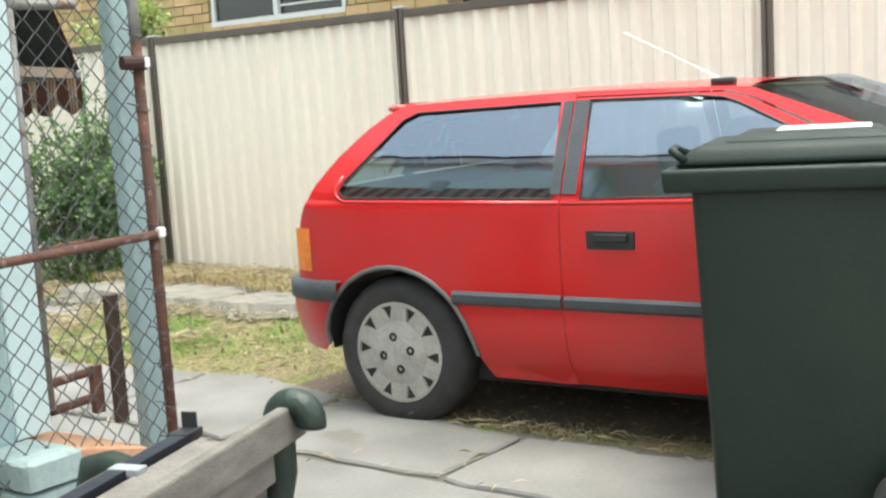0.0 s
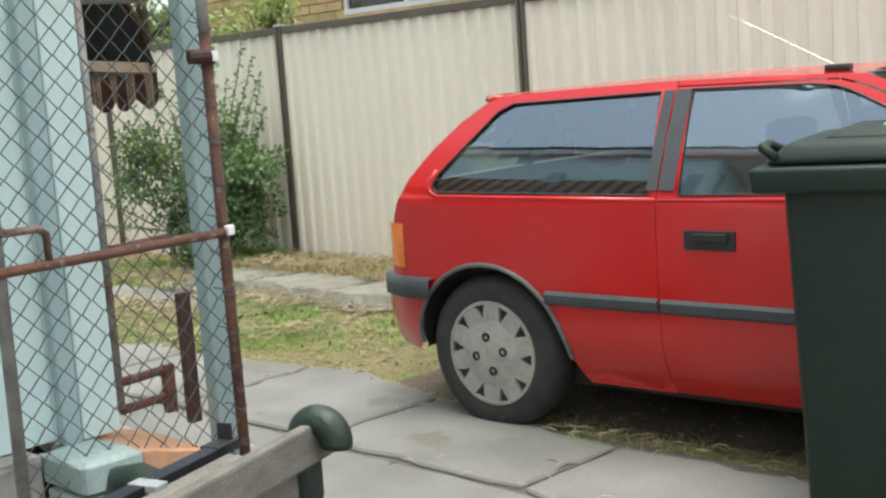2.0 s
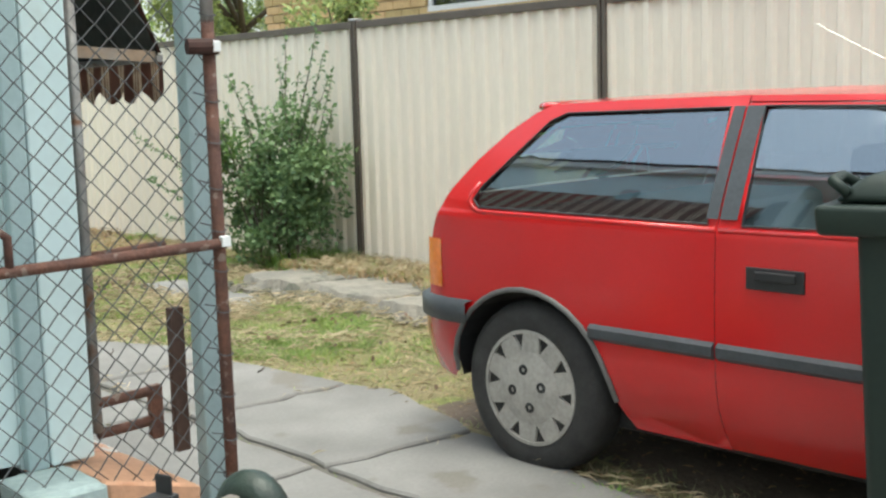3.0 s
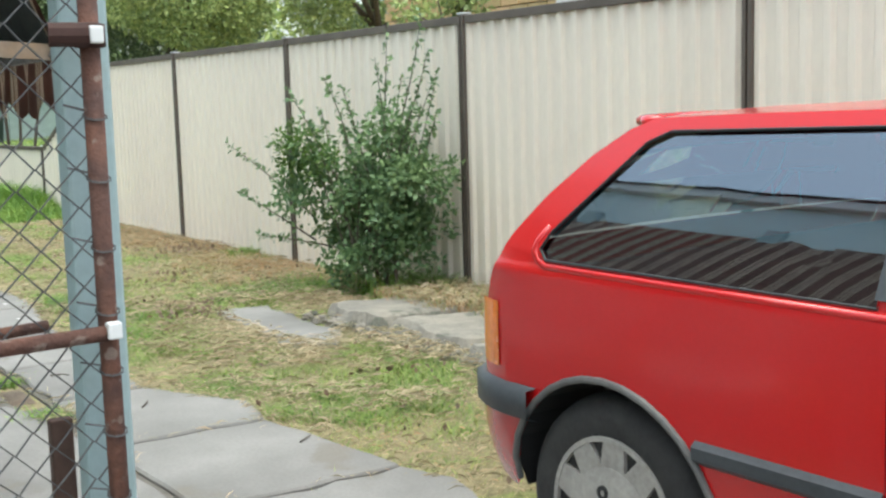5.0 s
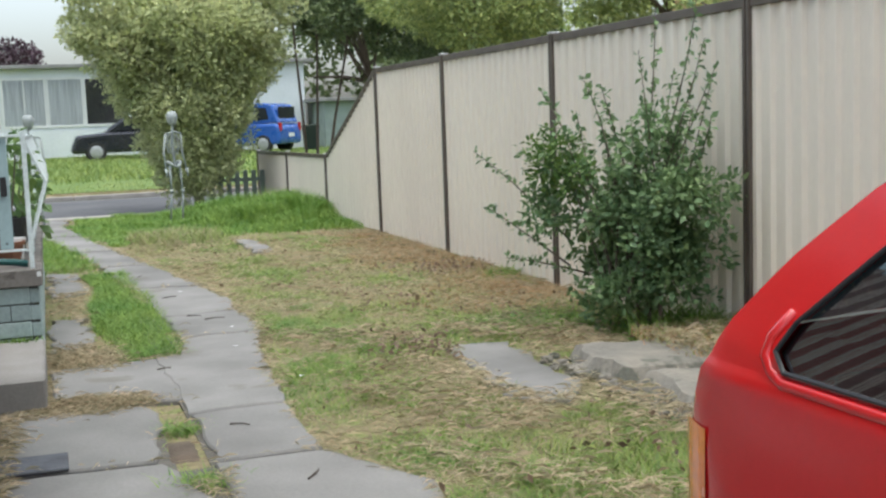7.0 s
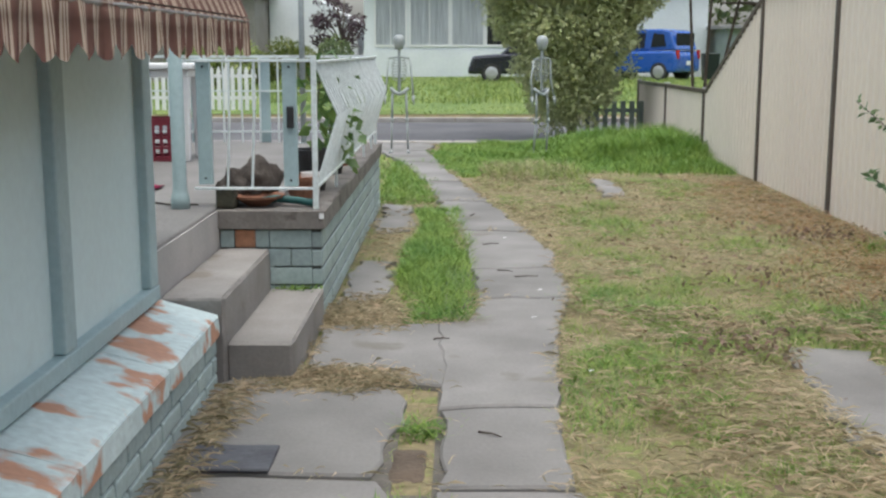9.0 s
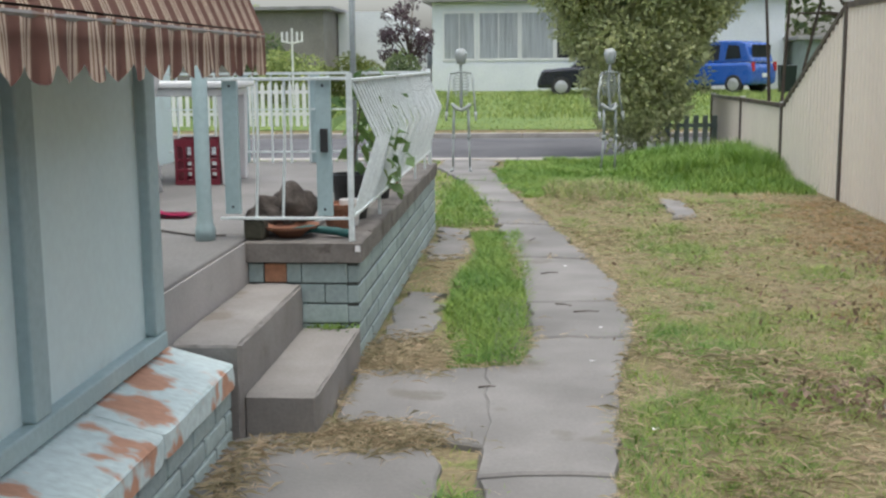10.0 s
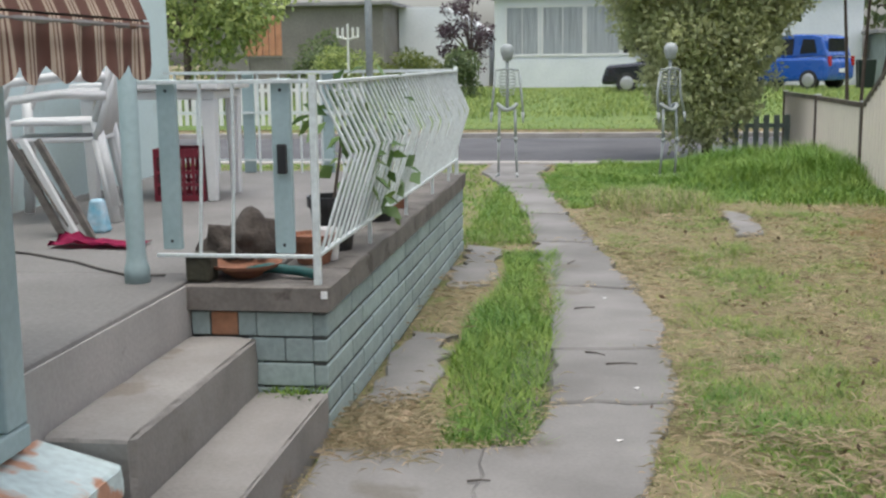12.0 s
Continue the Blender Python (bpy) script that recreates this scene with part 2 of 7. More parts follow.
GROUND = mat("dry_lawn_soil", (0.23, 0.185, 0.105), (0.165, 0.145, 0.068), 0.95, 2.4, 28, 0.7, patch=(0.16, 0.18, 0.055), patch_scale=4.2, patch_at=0.57, grain=0.3)
bm = bmesh.new()
xs = [-300, -120, -60, -30, -15] + [-8 + 0.5 * i for i in range(33)] + [12, 16, 22, 30, 60, 120, 300]
ys = [-200, -60, -20] + [-9 + 0.5 * i for i in range(47)] + [14.24, 14.26, 17.5, 20.99, 21.01, 24, 28, 33, 38, 44, 52, 60, 90, 160, 400]
grid = []
for y in ys:
    row = []
    for x in xs:
        near = abs(x) < 9 and -10 < y < 14
        row.append(bm.verts.new((x, y, ground_z(x, y) + (0.022 * wob(x, y, 0.9) if near else 0))))
    grid.append(row)
for a, b in zip(grid, grid[1:]):
    for i in range(len(xs) - 1):
        bm.faces.new((a[i], a[i + 1], b[i + 1], b[i]))
tagged(part("ground", bm, GROUND, smooth=True), "dry patchy lawn of straw and grass", "ground", kind="structure")

# dark sheet whose colour stands in for the shade under the car
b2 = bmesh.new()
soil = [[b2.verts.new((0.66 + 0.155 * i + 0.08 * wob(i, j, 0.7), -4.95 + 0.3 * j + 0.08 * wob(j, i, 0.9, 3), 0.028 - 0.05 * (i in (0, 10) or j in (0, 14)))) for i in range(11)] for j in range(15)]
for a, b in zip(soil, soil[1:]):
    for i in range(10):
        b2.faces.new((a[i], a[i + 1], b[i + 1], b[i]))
tagged(part("bare_soil", b2, DIRT_AND_SHADE, smooth=True), "bare soil darkened as shade under the parked car", "soil", kind="structure")

bm = bmesh.new()
road_rows = [[bm.verts.new((x, y, -0.135 + 0.05 * (1 - ((y - 17.6) / 3.4) ** 2))) for y in (14.27, 15.2, 16.4, 17.6, 18.8, 20, 20.95)] for x in range(-120, 121, 10)]
for a, b in zip(road_rows, road_rows[1:]):
    for i in range(6):
        bm.faces.new((a[i], b[i], b[i + 1], a[i + 1]))
tagged(part("road", bm, ASPHALT, smooth=True), "grey asphalt suburban street", "road", kind="structure")
for nm, y0, y1 in (("kerb", 14.0, 14.27), ("kerb", 20.93, 21.2)):
    k = tagged(new(nm), "worn concrete street kerb", "kerb", kind="structure")
    for i in range(20):
        x = -24 + 2.4 * i
        part("kerb_stone", box(x + 0.006, y0, -0.2, x + 2.394, y1, 0.03 if y0 < 20 else -0.035, 0.02), KERB, k)

b2 = bmesh.new()
vr = [[b2.verts.new((x, y, ground_z(x, y) + 0.012)) for y in (21.22, 24, 28, 33, 38, 41.9)] for x in range(-40, 41, 4)]
for a, b in zip(vr, vr[1:]):
    for i in range(5):
        b2.faces.new((a[i], b[i], b[i + 1], a[i + 1]))
tagged(part("verge", b2, VERGE, smooth=True), "green grass verge across the street", "verge", kind="structure")

b2 = bmesh.new()
patch_ = [[b2.verts.new((-0.13 + 0.028 * i + 0.02 * wob(i, j, 0.9), 1.38 + 0.055 * j + 0.02 * wob(j, i, 0.8, 2), 0.024 - 0.03 * (i in (0, 5) or j in (0, 6)))) for i in range(6)] for j in range(7)]
for a, b in zip(patch_, patch_[1:]):
    for i in range(5):
        b2.faces.new((a[i], a[i + 1], b[i + 1], b[i]))
tagged(part("bare_soil", b2, DIRT_AND_SHADE, smooth=True), "dark bare soil between two slabs", "soil", kind="structure")

JOINT_SAND = mat("joint_sand", (0.13, 0.118, 0.1), (0.09, 0.082, 0.07), 0.95, 9, 60, 0.4)
# driveway and path slabs
SLABS = []
drive = tagged(new("pavement"), "cracked concrete driveway slabs with grass in the joints", "pavement", kind="structure")


def slab(corners, top=0.03, rough_edge=0.012, mat_=CONCRETE, name="concrete_slab", parent=drive, step=0.12):
    """A concrete slab with a slightly ragged outline and a rounded rim."""
    SLABS.append(corners)
    pts = []
    for i, (a, b) in enumerate(zip(corners, corners[1:] + corners[:1])):
        length = math.hypot(b[0] - a[0], b[1] - a[1])
        k = max(1, int(length / step))
        for j in range(k):
            u = j / k
            x, y = a[0] + (b[0] - a[0]) * u, a[1] + (b[1] - a[1]) * u
            pts.append((x + rough_edge * wob(x, y, 7, 1.3) * 2, y + rough_edge * wob(x, y, 7, 5.1) * 2))
    b2 = bmesh.new()
    cx, cy = sum(p[0] for p in pts) / len(pts), sum(p[1] for p in pts) / len(pts)

    def ring(shrink, z):
        out = []
        for x, y in pts:
            d = math.hypot(x - cx, y - cy) or 1
            out.append(b2.verts.new((x - (x - cx) / d * shrink, y - (y - cy) / d * shrink, z)))
        return out
    r0, r1, r2 = ring(0, -0.05), ring(0.002, top - 0.008), ring(0.012, top)
    for a, b in ((r0, r1), (r1, r2)):
        for i in range(len(pts)):
            j = (i + 1) % len(pts)
            b2.faces.new((a[i], a[j], b[j], b[i]))
    b2.faces.new(r2)
    bmesh.ops.recalc_face_normals(b2, faces=b2.faces)
    return part(name, b2, mat_, parent)


slab([(-0.95, 13.9), (-0.98, 12.75), (-0.30, 12.6), (-0.22, 13.9)])
slab([(-0.97, 12.72), (-0.56, 11.2), (-0.12, 11.1), (-0.31, 12.58)], rough_edge=0.03)
slab([(-0.55, 11.17), (-0.25, 9.3), (0.12, 9.2), (-0.13, 11.07)], rough_edge=0.03)
slab([(-0.25, 9.27), (-0.09, 7.8), (0.34, 7.7), (0.12, 9.17)], rough_edge=0.03)
slab([(-0.09, 7.77), (0.09, 6.2), (0.58, 6.1), (0.34, 7.67)], rough_edge=0.03)
slab([(0.09, 6.17), (0.17, 4.72), (0.66, 4.77), (0.68, 5.35), (0.58, 6.07)], rough_edge=0.02)
slab([(0.18, 4.69), (0.195, 3.91), (0.66, 3.95), (0.69, 4.35), (0.655, 4.74)], rough_edge=0.02)
slab([(0.195, 3.885), (0.15, 3.42), (0.01, 3.36), (0.03, 2.095), (0.45, 2.095), (0.5, 2.7), (0.56, 3.35), (0.66, 3.925)], rough_edge=0.02)
slab([(-0.54, 3.32), (-0.1, 3.36), (0.016, 3.36), (0.036, 2.36), (-0.5, 2.55)], top=0.027, rough_edge=0.02)
slab([(-0.53, 5.1), (-0.3, 5.0), (-0.28, 3.9), (-0.52, 3.85)], top=0.018, rough_edge=0.05)
slab([(-0.5, 7.6), (-0.3, 7.5), (-0.25, 6.2), (-0.5, 6.1)], top=0.018, rough_edge=0.05)
slab([(0.035, 2.07), (0.06, 1.335), (0.43, 1.33), (0.45, 2.07)], rough_edge=0.018)
slab([(0.06, 1.31), (0.0, 0.49), (0.64, 0.475), (0.70, 0.75), (0.58, 1.0), (0.44, 1.3)], rough_edge=0.02)
slab([(0.0, 0.465), (0.0, -0.36), (0.75, -0.38), (0.69, 0.05), (0.64, 0.45)])
slab([(0.0, -0.385), (0.0, -1.24), (0.63, -1.29), (0.69, -1.0), (0.80, -0.62), (0.75, -0.405)], rough_edge=0.02)
slab([(0.0, -1.265), (-0.03, -2.215), (0.44, -2.26), (0.54, -1.7), (0.62, -1.32)], rough_edge=0.025)
slab([(-0.03, -2.24), (-0.045, -3.0), (-0.045, -3.6), (0.5, -3.6), (0.46, -2.6), (0.44, -2.285)], rough_edge=0.025)
slab([(-0.85, 2.34), (-0.68, 2.5), (-0.12, 2.33), (-0.09, 2.15), (-0.15, 1.42), (-0.84, 1.44)], rough_edge=0.02)
slab([(-0.84, 1.415), (-0.76, -0.2), (-0.03, -0.2), (-0.03, 0.92), (-0.14, 1.395)], top=0.026, rough_edge=0.018)
slab([(-0.76, -0.22), (-0.76, -1.2), (-0.03, -1.2), (-0.03, -0.22)], top=0.028)
slab([(-1.6, -1.72), (-1.6, -3.0), (-0.07, -3.0), (-0.035, -1.22), (-0.7, -1.22), (-0.72, -1.72)], top=0.026)
slab([(-4.5, -1.62), (-4.5, -3.0), (-1.62, -3.0), (-1.62, -1.62)], top=0.024)
slab([(-4.5, -3.02), (-4.5, -6.0), (-2.0, -6.0), (-2.0, -3.02)], top=0.026)
slab([(-1.98, -3.02), (-1.98, -6.0), (-0.07, -6.0), (-0.07, -3.02)], top=0.024)
slab([(1.52, 3.02), (1.82, 2.9), (1.80, 1.92), (1.58, 1.58), (1.39, 1.8), (1.45, 2.5)], top=0.016, rough_edge=0.05)
slab([(1.37, 9.5), (1.55, 9.35), (1.56, 8.2), (1.36, 8.1)], top=0.03, rough_edge=0.03)
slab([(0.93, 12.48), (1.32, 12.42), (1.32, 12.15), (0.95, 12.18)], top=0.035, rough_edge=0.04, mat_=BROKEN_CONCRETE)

for x0, x1, y0, y1 in ((-0.20, 0.10, -2.9, 1.30), (0.02, 0.40, 1.25, 4.9), (-0.45, 0.06, 2.45, 3.30), (0.10, 0.55, -3.5, 0.7), (-0.70, -0.10, -0.6, 2.1), (-3.9, -0.3, -5.5, -1.75)):
    part("joint_filling", box(x0, y0, -0.02, x1, y1, 0.012 + 0.001 * (x0 < 0) + 0.002 * (y0 > 0) + 0.0005 * (x0 < -0.3)), JOINT_SAND, drive)

# ---- fence ----
fence = thing("boundary_fence", "cream corrugated steel fence with brown posts and rail", "fence")
FX = 3.0
post_y = [-9.35, -7.01, -4.66, -2.315, 0.035, 2.335, 4.76, 7.16, 9.39, 11.94, 14.5, 17.03]
post_h = [1.80] * 9 + [0.82, 0.81, 0.79]


def sheet(y0, y1, h0, h1):
    """Ribbed steel sheet between two posts; its top may slope."""
    pitch = (y1 - y0) / 18
    ys_ = []
    for i in range(18):
        a = y0 + i * pitch
        ys_ += [(a, 0), (a + pitch * 0.46, 0), (a + pitch * 0.60, 0.021), (a + pitch * 0.86, 0.021)]
    ys_.append((y1, 0))
    verts, faces = [], []
    for yy, dx in ys_:
        u = (yy - y0) / (y1 - y0)
        verts += [(FX + 0.008 - dx, yy, 0.0), (FX + 0.008 - dx, yy, h0 + (h1 - h0) * u - 0.02)]
    for i in range(len(ys_) - 1):
        faces.append((2 * i, 2 * i + 1, 2 * i + 3, 2 * i + 2))
    ob = raw("panel", verts, faces, SHEET, fence)
    return ob


for i, (y, h) in enumerate(zip(post_y, post_h)):
    b2 = box(FX - 0.035, y - 0.03, -0.1, FX + 0.035, y - 0.006, h, 0.004)
    box(FX - 0.035, y + 0.006, -0.1, FX + 0.035, y + 0.03, h, 0.004, b2)
    box(FX - 0.02, y - 0.007, -0.1, FX + 0.02, y + 0.007, h - 0.003, 0, b2)
    part("post", b2, FENCE_BROWN, fence)
    part("post_cap", box(FX - 0.038, y - 0.034, h, FX + 0.038, y + 0.034, h + 0.016, 0.006), CAP_METAL, fence)
    if i + 1 < len(post_y):
        y1, h1 = post_y[i + 1], post_h[i + 1]
        sheet(y + 0.01, y1 - 0.01, h, h1)
        part("top_rail", beam((FX, y + 0.032, h - 0.028), (FX, y1 - 0.032, h1 - 0.028), 0.05, 0.05, bevel=0.004), FENCE_BROWN, fence)

# ---- blue house ----
wall = tagged(part("wall_side", box(-1.16, -1.56, 0.37, -1.04, 2.28, 2.65), WALL_BLUE), "pale blue painted sheet wall", "wall", kind="structure")
tagged(part("wall_rear", box(-6.0, -1.56, 0.385, -1.162, -1.44, 2.65), WALL_BLUE), "pale blue painted sheet wall", "wall", kind="structure")
tagged(part("wall_porch_side", box(-2.6, 2.16, 0.0, -1.162, 2.28, 2.65), WALL_BLUE), "pale blue wall beside the porch", "wall", kind="structure")
tagged(part("wall_porch_back", box(-2.72, 2.282, 0.0, -2.6, 7.5, 2.65), WALL_BLUE), "pale blue wall at the back of the porch", "wall", kind="structure")
tagged(part("wall_front", box(-7.0, 7.4, 0.0, -2.722, 7.5, 2.65), WALL_BLUE), "pale blue front wall of the house", "wall", kind="structure")
# unseen overhang past the rear wall, added to shade that wall
tagged(part("ceiling", box(-7.0, -2.05, 2.65, -1.0, 2.28, 2.72), WHITE_PAINT), "plain painted ceiling, added out of view", "ceiling", kind="structure")
tagged(part("ceiling", box(-7.0, 2.283, 2.65, -2.62, 7.5, 2.72), WHITE_PAINT), "plain painted ceiling, added out of view", "ceiling", kind="structure")
# the first roof follows the added rear overhang
for x1, y0, y1 in ((-0.98, -2.15, 2.3), (-2.58, 2.32, 7.6)):
    r = raw("roof", [(-7, y0, 2.73), (x1, y0, 2.73), (x1, y1, 2.73), (-7, y1, 2.73), (-7, y0, 3.7), (-4.2, y0, 3.7), (-4.2, y1, 3.7), (-7, y1, 3.7)],
            [(0, 1, 5, 4), (1, 2, 6, 5), (2, 3, 7, 6), (4, 5, 6, 7)], ROOF_GREY)
    tagged(r, "plain low-pitched house roof, added out of view", "roof", kind="structure")

# timber frame on the side wall
for y0, y1 in ((-1.57, -1.47), (-0.72, -0.62), (0.32, 0.42), (1.28, 1.38), (2.19, 2.29)):
    tagged(part("trim", box(-1.045, y0, 0.43, -1.005, y1, 2.4, 0.006), TRIM_BLUE), "grey-blue timber cover strip", "trim", kind="structure")
tagged(part("trim", box(-1.045, -1.57, 0.372, -1.0, 2.29, 0.428, 0.006), TRIM_BLUE), "grey-blue timber bottom plate", "trim", kind="structure")
tagged(part("trim", box(-1.155, -1.60, 0.37, -1.102, -1.562, 2.5, 0.005), TRIM_BLUE), "grey-blue timber corner strip", "trim", kind="structure")
tagged(part("trim", box(-1.099, -1.60, 0.372, -0.985, -1.574, 2.45, 0.006), WALL_BLUE), "pale blue painted corner board", "trim", kind="structure")

# brick plinth
plinth = tagged(new("plinth"), "brick plinth with flaking pale blue paint", "plinth", kind="structure")
part("core", box(-1.9, -1.62, -0.05, -0.835, 2.36, 0.215), DARK_JOINT, plinth)
part("rear_core", worn(-6.0, -1.64, -0.05, -1.245, -1.4, 0.383, 0.01, 20), RENDER_AND_LIT_RISER, plinth, "grey cement-rendered base")


def sill(y0, y1, material, label, chip, z_in=0.368, z_out=0.296):
    """A brick sill whose top falls outward."""
    b3 = worn(-1.06, y0, 0.0, -0.80, y1, 0.08, chip, 18)
    for v in b3.verts:
        u = (v.co.x + 1.06) / 0.26
        v.co.z += z_in - 0.08 + (z_out - z_in) * u
        v.co.x += 0.006 * wob(v.co.y, v.co.z, 5)
    part("sill", b3, material, plinth, label)


sill(-1.80, -1.38, BARE_SILL, "bare orange brick at the sill end", 0.02)
for y0, y1, paint in ((-1.375, -0.55, FLAKED_BLUE), (-0.545, 0.75, FLAKED_BLUE), (0.755, 1.62, FLAKED_BLUE), (1.624, 2.375, FLAKED_MORE)):
    sill(y0, y1, paint, "painted sill with paint flaking off orange brick", 0.012)
for row in range(3):
    y = -1.75 + (0.12 if row % 2 else 0)
    while y < 2.34:
        y1 = min(y + 0.24, 2.37)
        part("brick", box(-0.90, y + 0.005, 0.005 + row * 0.07, -0.816, y1 - 0.005, 0.069 + row * 0.07, 0.008), BLOCK_BLUE, plinth)
        y += 0.245
part("brick", box(-1.24, -1.83, 0.02, -1.065, -1.63, 0.29, 0.012), BLOCK_BLUE, plinth)
part("brick", worn(-1.24, -1.84, 0.295, -1.065, -1.6, 0.38, 0.014, 8), BLOCK_BLUE, plinth)

# ---- porch ----
porch = tagged(new("porch_floor"), "grey concrete porch slab above two steps", "porch", kind="structure")
part("slab", box(-2.6, 2.285, -0.05, -1.04, 3.618, 0.55, 0.012), PORCH_CONCRETE, porch)
part("slab", box(-2.6, 3.621, -0.05, -0.805, 7.5, 0.55, 0.012), PORCH_CONCRETE, porch)
# thin paler skin on the slab's face, its colour standing in for side light
part("riser", box(-1.039, 2.288, 0.0, -1.032, 3.51, 0.535), RENDER_AND_LIT_RISER, porch)
steps = tagged(new("steps"), "two worn grey concrete steps up to the porch", "steps", kind="structure")
part("upper_step", worn(-1.03, 2.39, -0.05, -0.79, 3.497, 0.36, 0.012, 26), STEP_CONCRETE, steps)
part("lower_step", worn(-0.792, 2.43, -0.05, -0.54, 3.485, 0.17, 0.013, 26), STEP_CONCRETE, steps)

pwall = tagged(new("porch_wall"), "low porch wall of painted blue blocks with a concrete coping", "wall", kind="structure")
part("core", box(-0.78, 3.515, -0.05, -0.555, 7.44, 0.445), PAINTED_JOINT, pwall)
part("core", box(-1.03, 3.515, 0.3, -0.785, 3.6, 0.445), PAINTED_JOINT, pwall)
part("coping", worn(-1.05, 3.47, 0.447, -0.53, 3.85, 0.54, 0.014), COPING, pwall, "weathered grey concrete coping")
part("coping", worn(-0.80, 3.853, 0.447, -0.53, 7.5, 0.54, 0.014, 26), COPING, pwall, "weathered grey concrete coping")
rows_z = ((0.005, 0.092), (0.092, 0.180), (0.180, 0.268), (0.268, 0.357), (0.357, 0.447))
for r, (z0, z1) in enumerate(rows_z):
    y = 3.51 - (0.2 if r % 2 else 0)
    while y < 7.44:
        ya, yb = max(y, 3.505), min(y + 0.395, 7.45)
        if yb - ya > 0.04:
            part("block", box(-0.6, ya + 0.003, z0, -0.548 + 0.004 * wob(y, r, 3), yb - 0.003, z1 - 0.012 - 0.004 * abs(wob(y, r, 5)), 0.006), BLOCK_BLUE, pwall)
        y += 0.4
    if r >= 1:
        xs_ = ((-1.03, -0.965), (-0.96, -0.865), (-0.863, -0.80), (-0.797, -0.6)) if r == 4 else (((-0.83, -0.70), (-0.697, -0.6)) if r == 3 else ((-0.83, -0.6),))
        for k, (xa, xb) in enumerate(xs_):
            part("block", box(xa, 3.505, z0, xb, 3.56, z1 - 0.007, 0.005), BLOCK_ORANGE if (r == 4 and k == 1) else BLOCK_BLUE, pwall)

# ---- neighbour's brick house ----
NX = 4.66
nb = thing("brick_house", "yellow brick neighbouring house behind the fence", "house")
for a in ((NX + 0.02, -3.2, 0.0, NX + 0.25, 0.06, 3.1), (NX + 0.02, 0.06, 2.75, NX + 0.25, 3.42, 3.1), (NX + 0.02, 0.06, 0.0, NX + 0.25, 0.65, 0.9),
          (NX + 0.02, 0.65, 0.0, NX + 0.25, 1.81, 3.1), (NX + 0.02, 1.81, 0.0, NX + 0.25, 3.42, 1.98), (NX + 0.02, 3.42, 0.0, NX + 0.25, 5.95, 3.1),
          (NX + 0.25, 5.75, 0.0, 12.0, 5.95, 3.1)):
    part("wall", box(*a), MORTAR, nb)
raw("roof", [(NX - 0.5, -3.6, 3.05), (12, -3.6, 3.05), (12, 6.45, 3.05), (NX - 0.5, 6.45, 3.05), (8.3, -3.6, 4.6), (8.3, 2.5, 4.6)],
            [(0, 1, 4), (0, 4, 5, 3), (3, 5, 2), (0, 3, 2, 1), (1, 2, 5, 4)], ROOF_GREY, nb)
wd = part("window", box(NX - 0.01, 1.83, 1.985, NX + 0.06, 3.40, 2.03), WHITE_PAINT, nb, "white aluminium sliding window with dark panes")
for a in ((NX, 1.83, 2.032, NX + 0.05, 1.87, 2.74), (NX, 3.36, 2.032, NX + 0.05, 3.40, 2.74), (NX - 0.008, 2.58, 2.032, NX + 0.05, 2.635, 2.74), (NX, 1.872, 2.70, NX + 0.05, 2.578, 2.74)):
    part("frame", box(*a, 0.004), WHITE_PAINT, wd)
for z in (2.10, 2.2, 2.3):
    part("louvre", box(NX + 0.012, 1.872, z, NX + 0.028, 2.578, z + 0.016), WHITE_PAINT, wd)
part("pane", box(NX + 0.03, 1.87, 2.032, NX + 0.036, 2.58, 2.72), DARK_WINDOW, wd)
part("pane", box(NX + 0.03, 2.64, 2.032, NX + 0.036, 3.36, 2.72), DARK_WINDOW, wd)
part("blind", box(NX - 0.02, 1.80, 2.42, NX - 0.004, 3.43, 2.78), WHITE_PAINT, nb, "white roller shutter half down")
part("room", box(NX + 0.14, 0.0, 1.0, NX + 0.16, 3.5, 2.8), DARK_ROOM, nb)
part("door_frame", box(NX - 0.01, 0.65, 0.0, NX + 0.06, 0.80, 2.75, 0.01), mat("brown_timber", (0.2, 0.125, 0.065), (0.15, 0.095, 0.05), 0.6, 4, 40), nb)
part("screen", box(NX + 0.05, 0.07, 0.95, NX + 0.07, 0.645, 2.74), mat("brown_flyscreen", (0.10, 0.075, 0.06), (0.08, 0.06, 0.05), 0.7), nb)
part("downpipe", tube([(NX - 0.04, -0.44, 0.0), (NX - 0.04, -0.44, 3.04)], 0.04, 10), WHITE_PAINT, nb, smooth=True)

# ---- across the street ----


def gabled_front(name, label, x0, x1, y0, y1, h, material, roof_material, over=0.35, rise=0.5):
    base = ground_z(0, y0)
    ob = thing(name, label, "house")
    part("wall", box(x0, y0, base - 0.2, x1, y1, base + h), material, ob)
    part("roof", box(x0 - over, y0 - over, base + h, x1 + over, y1 + over, base + h + 0.14, 0.02), roof_material, ob)
    return ob, base


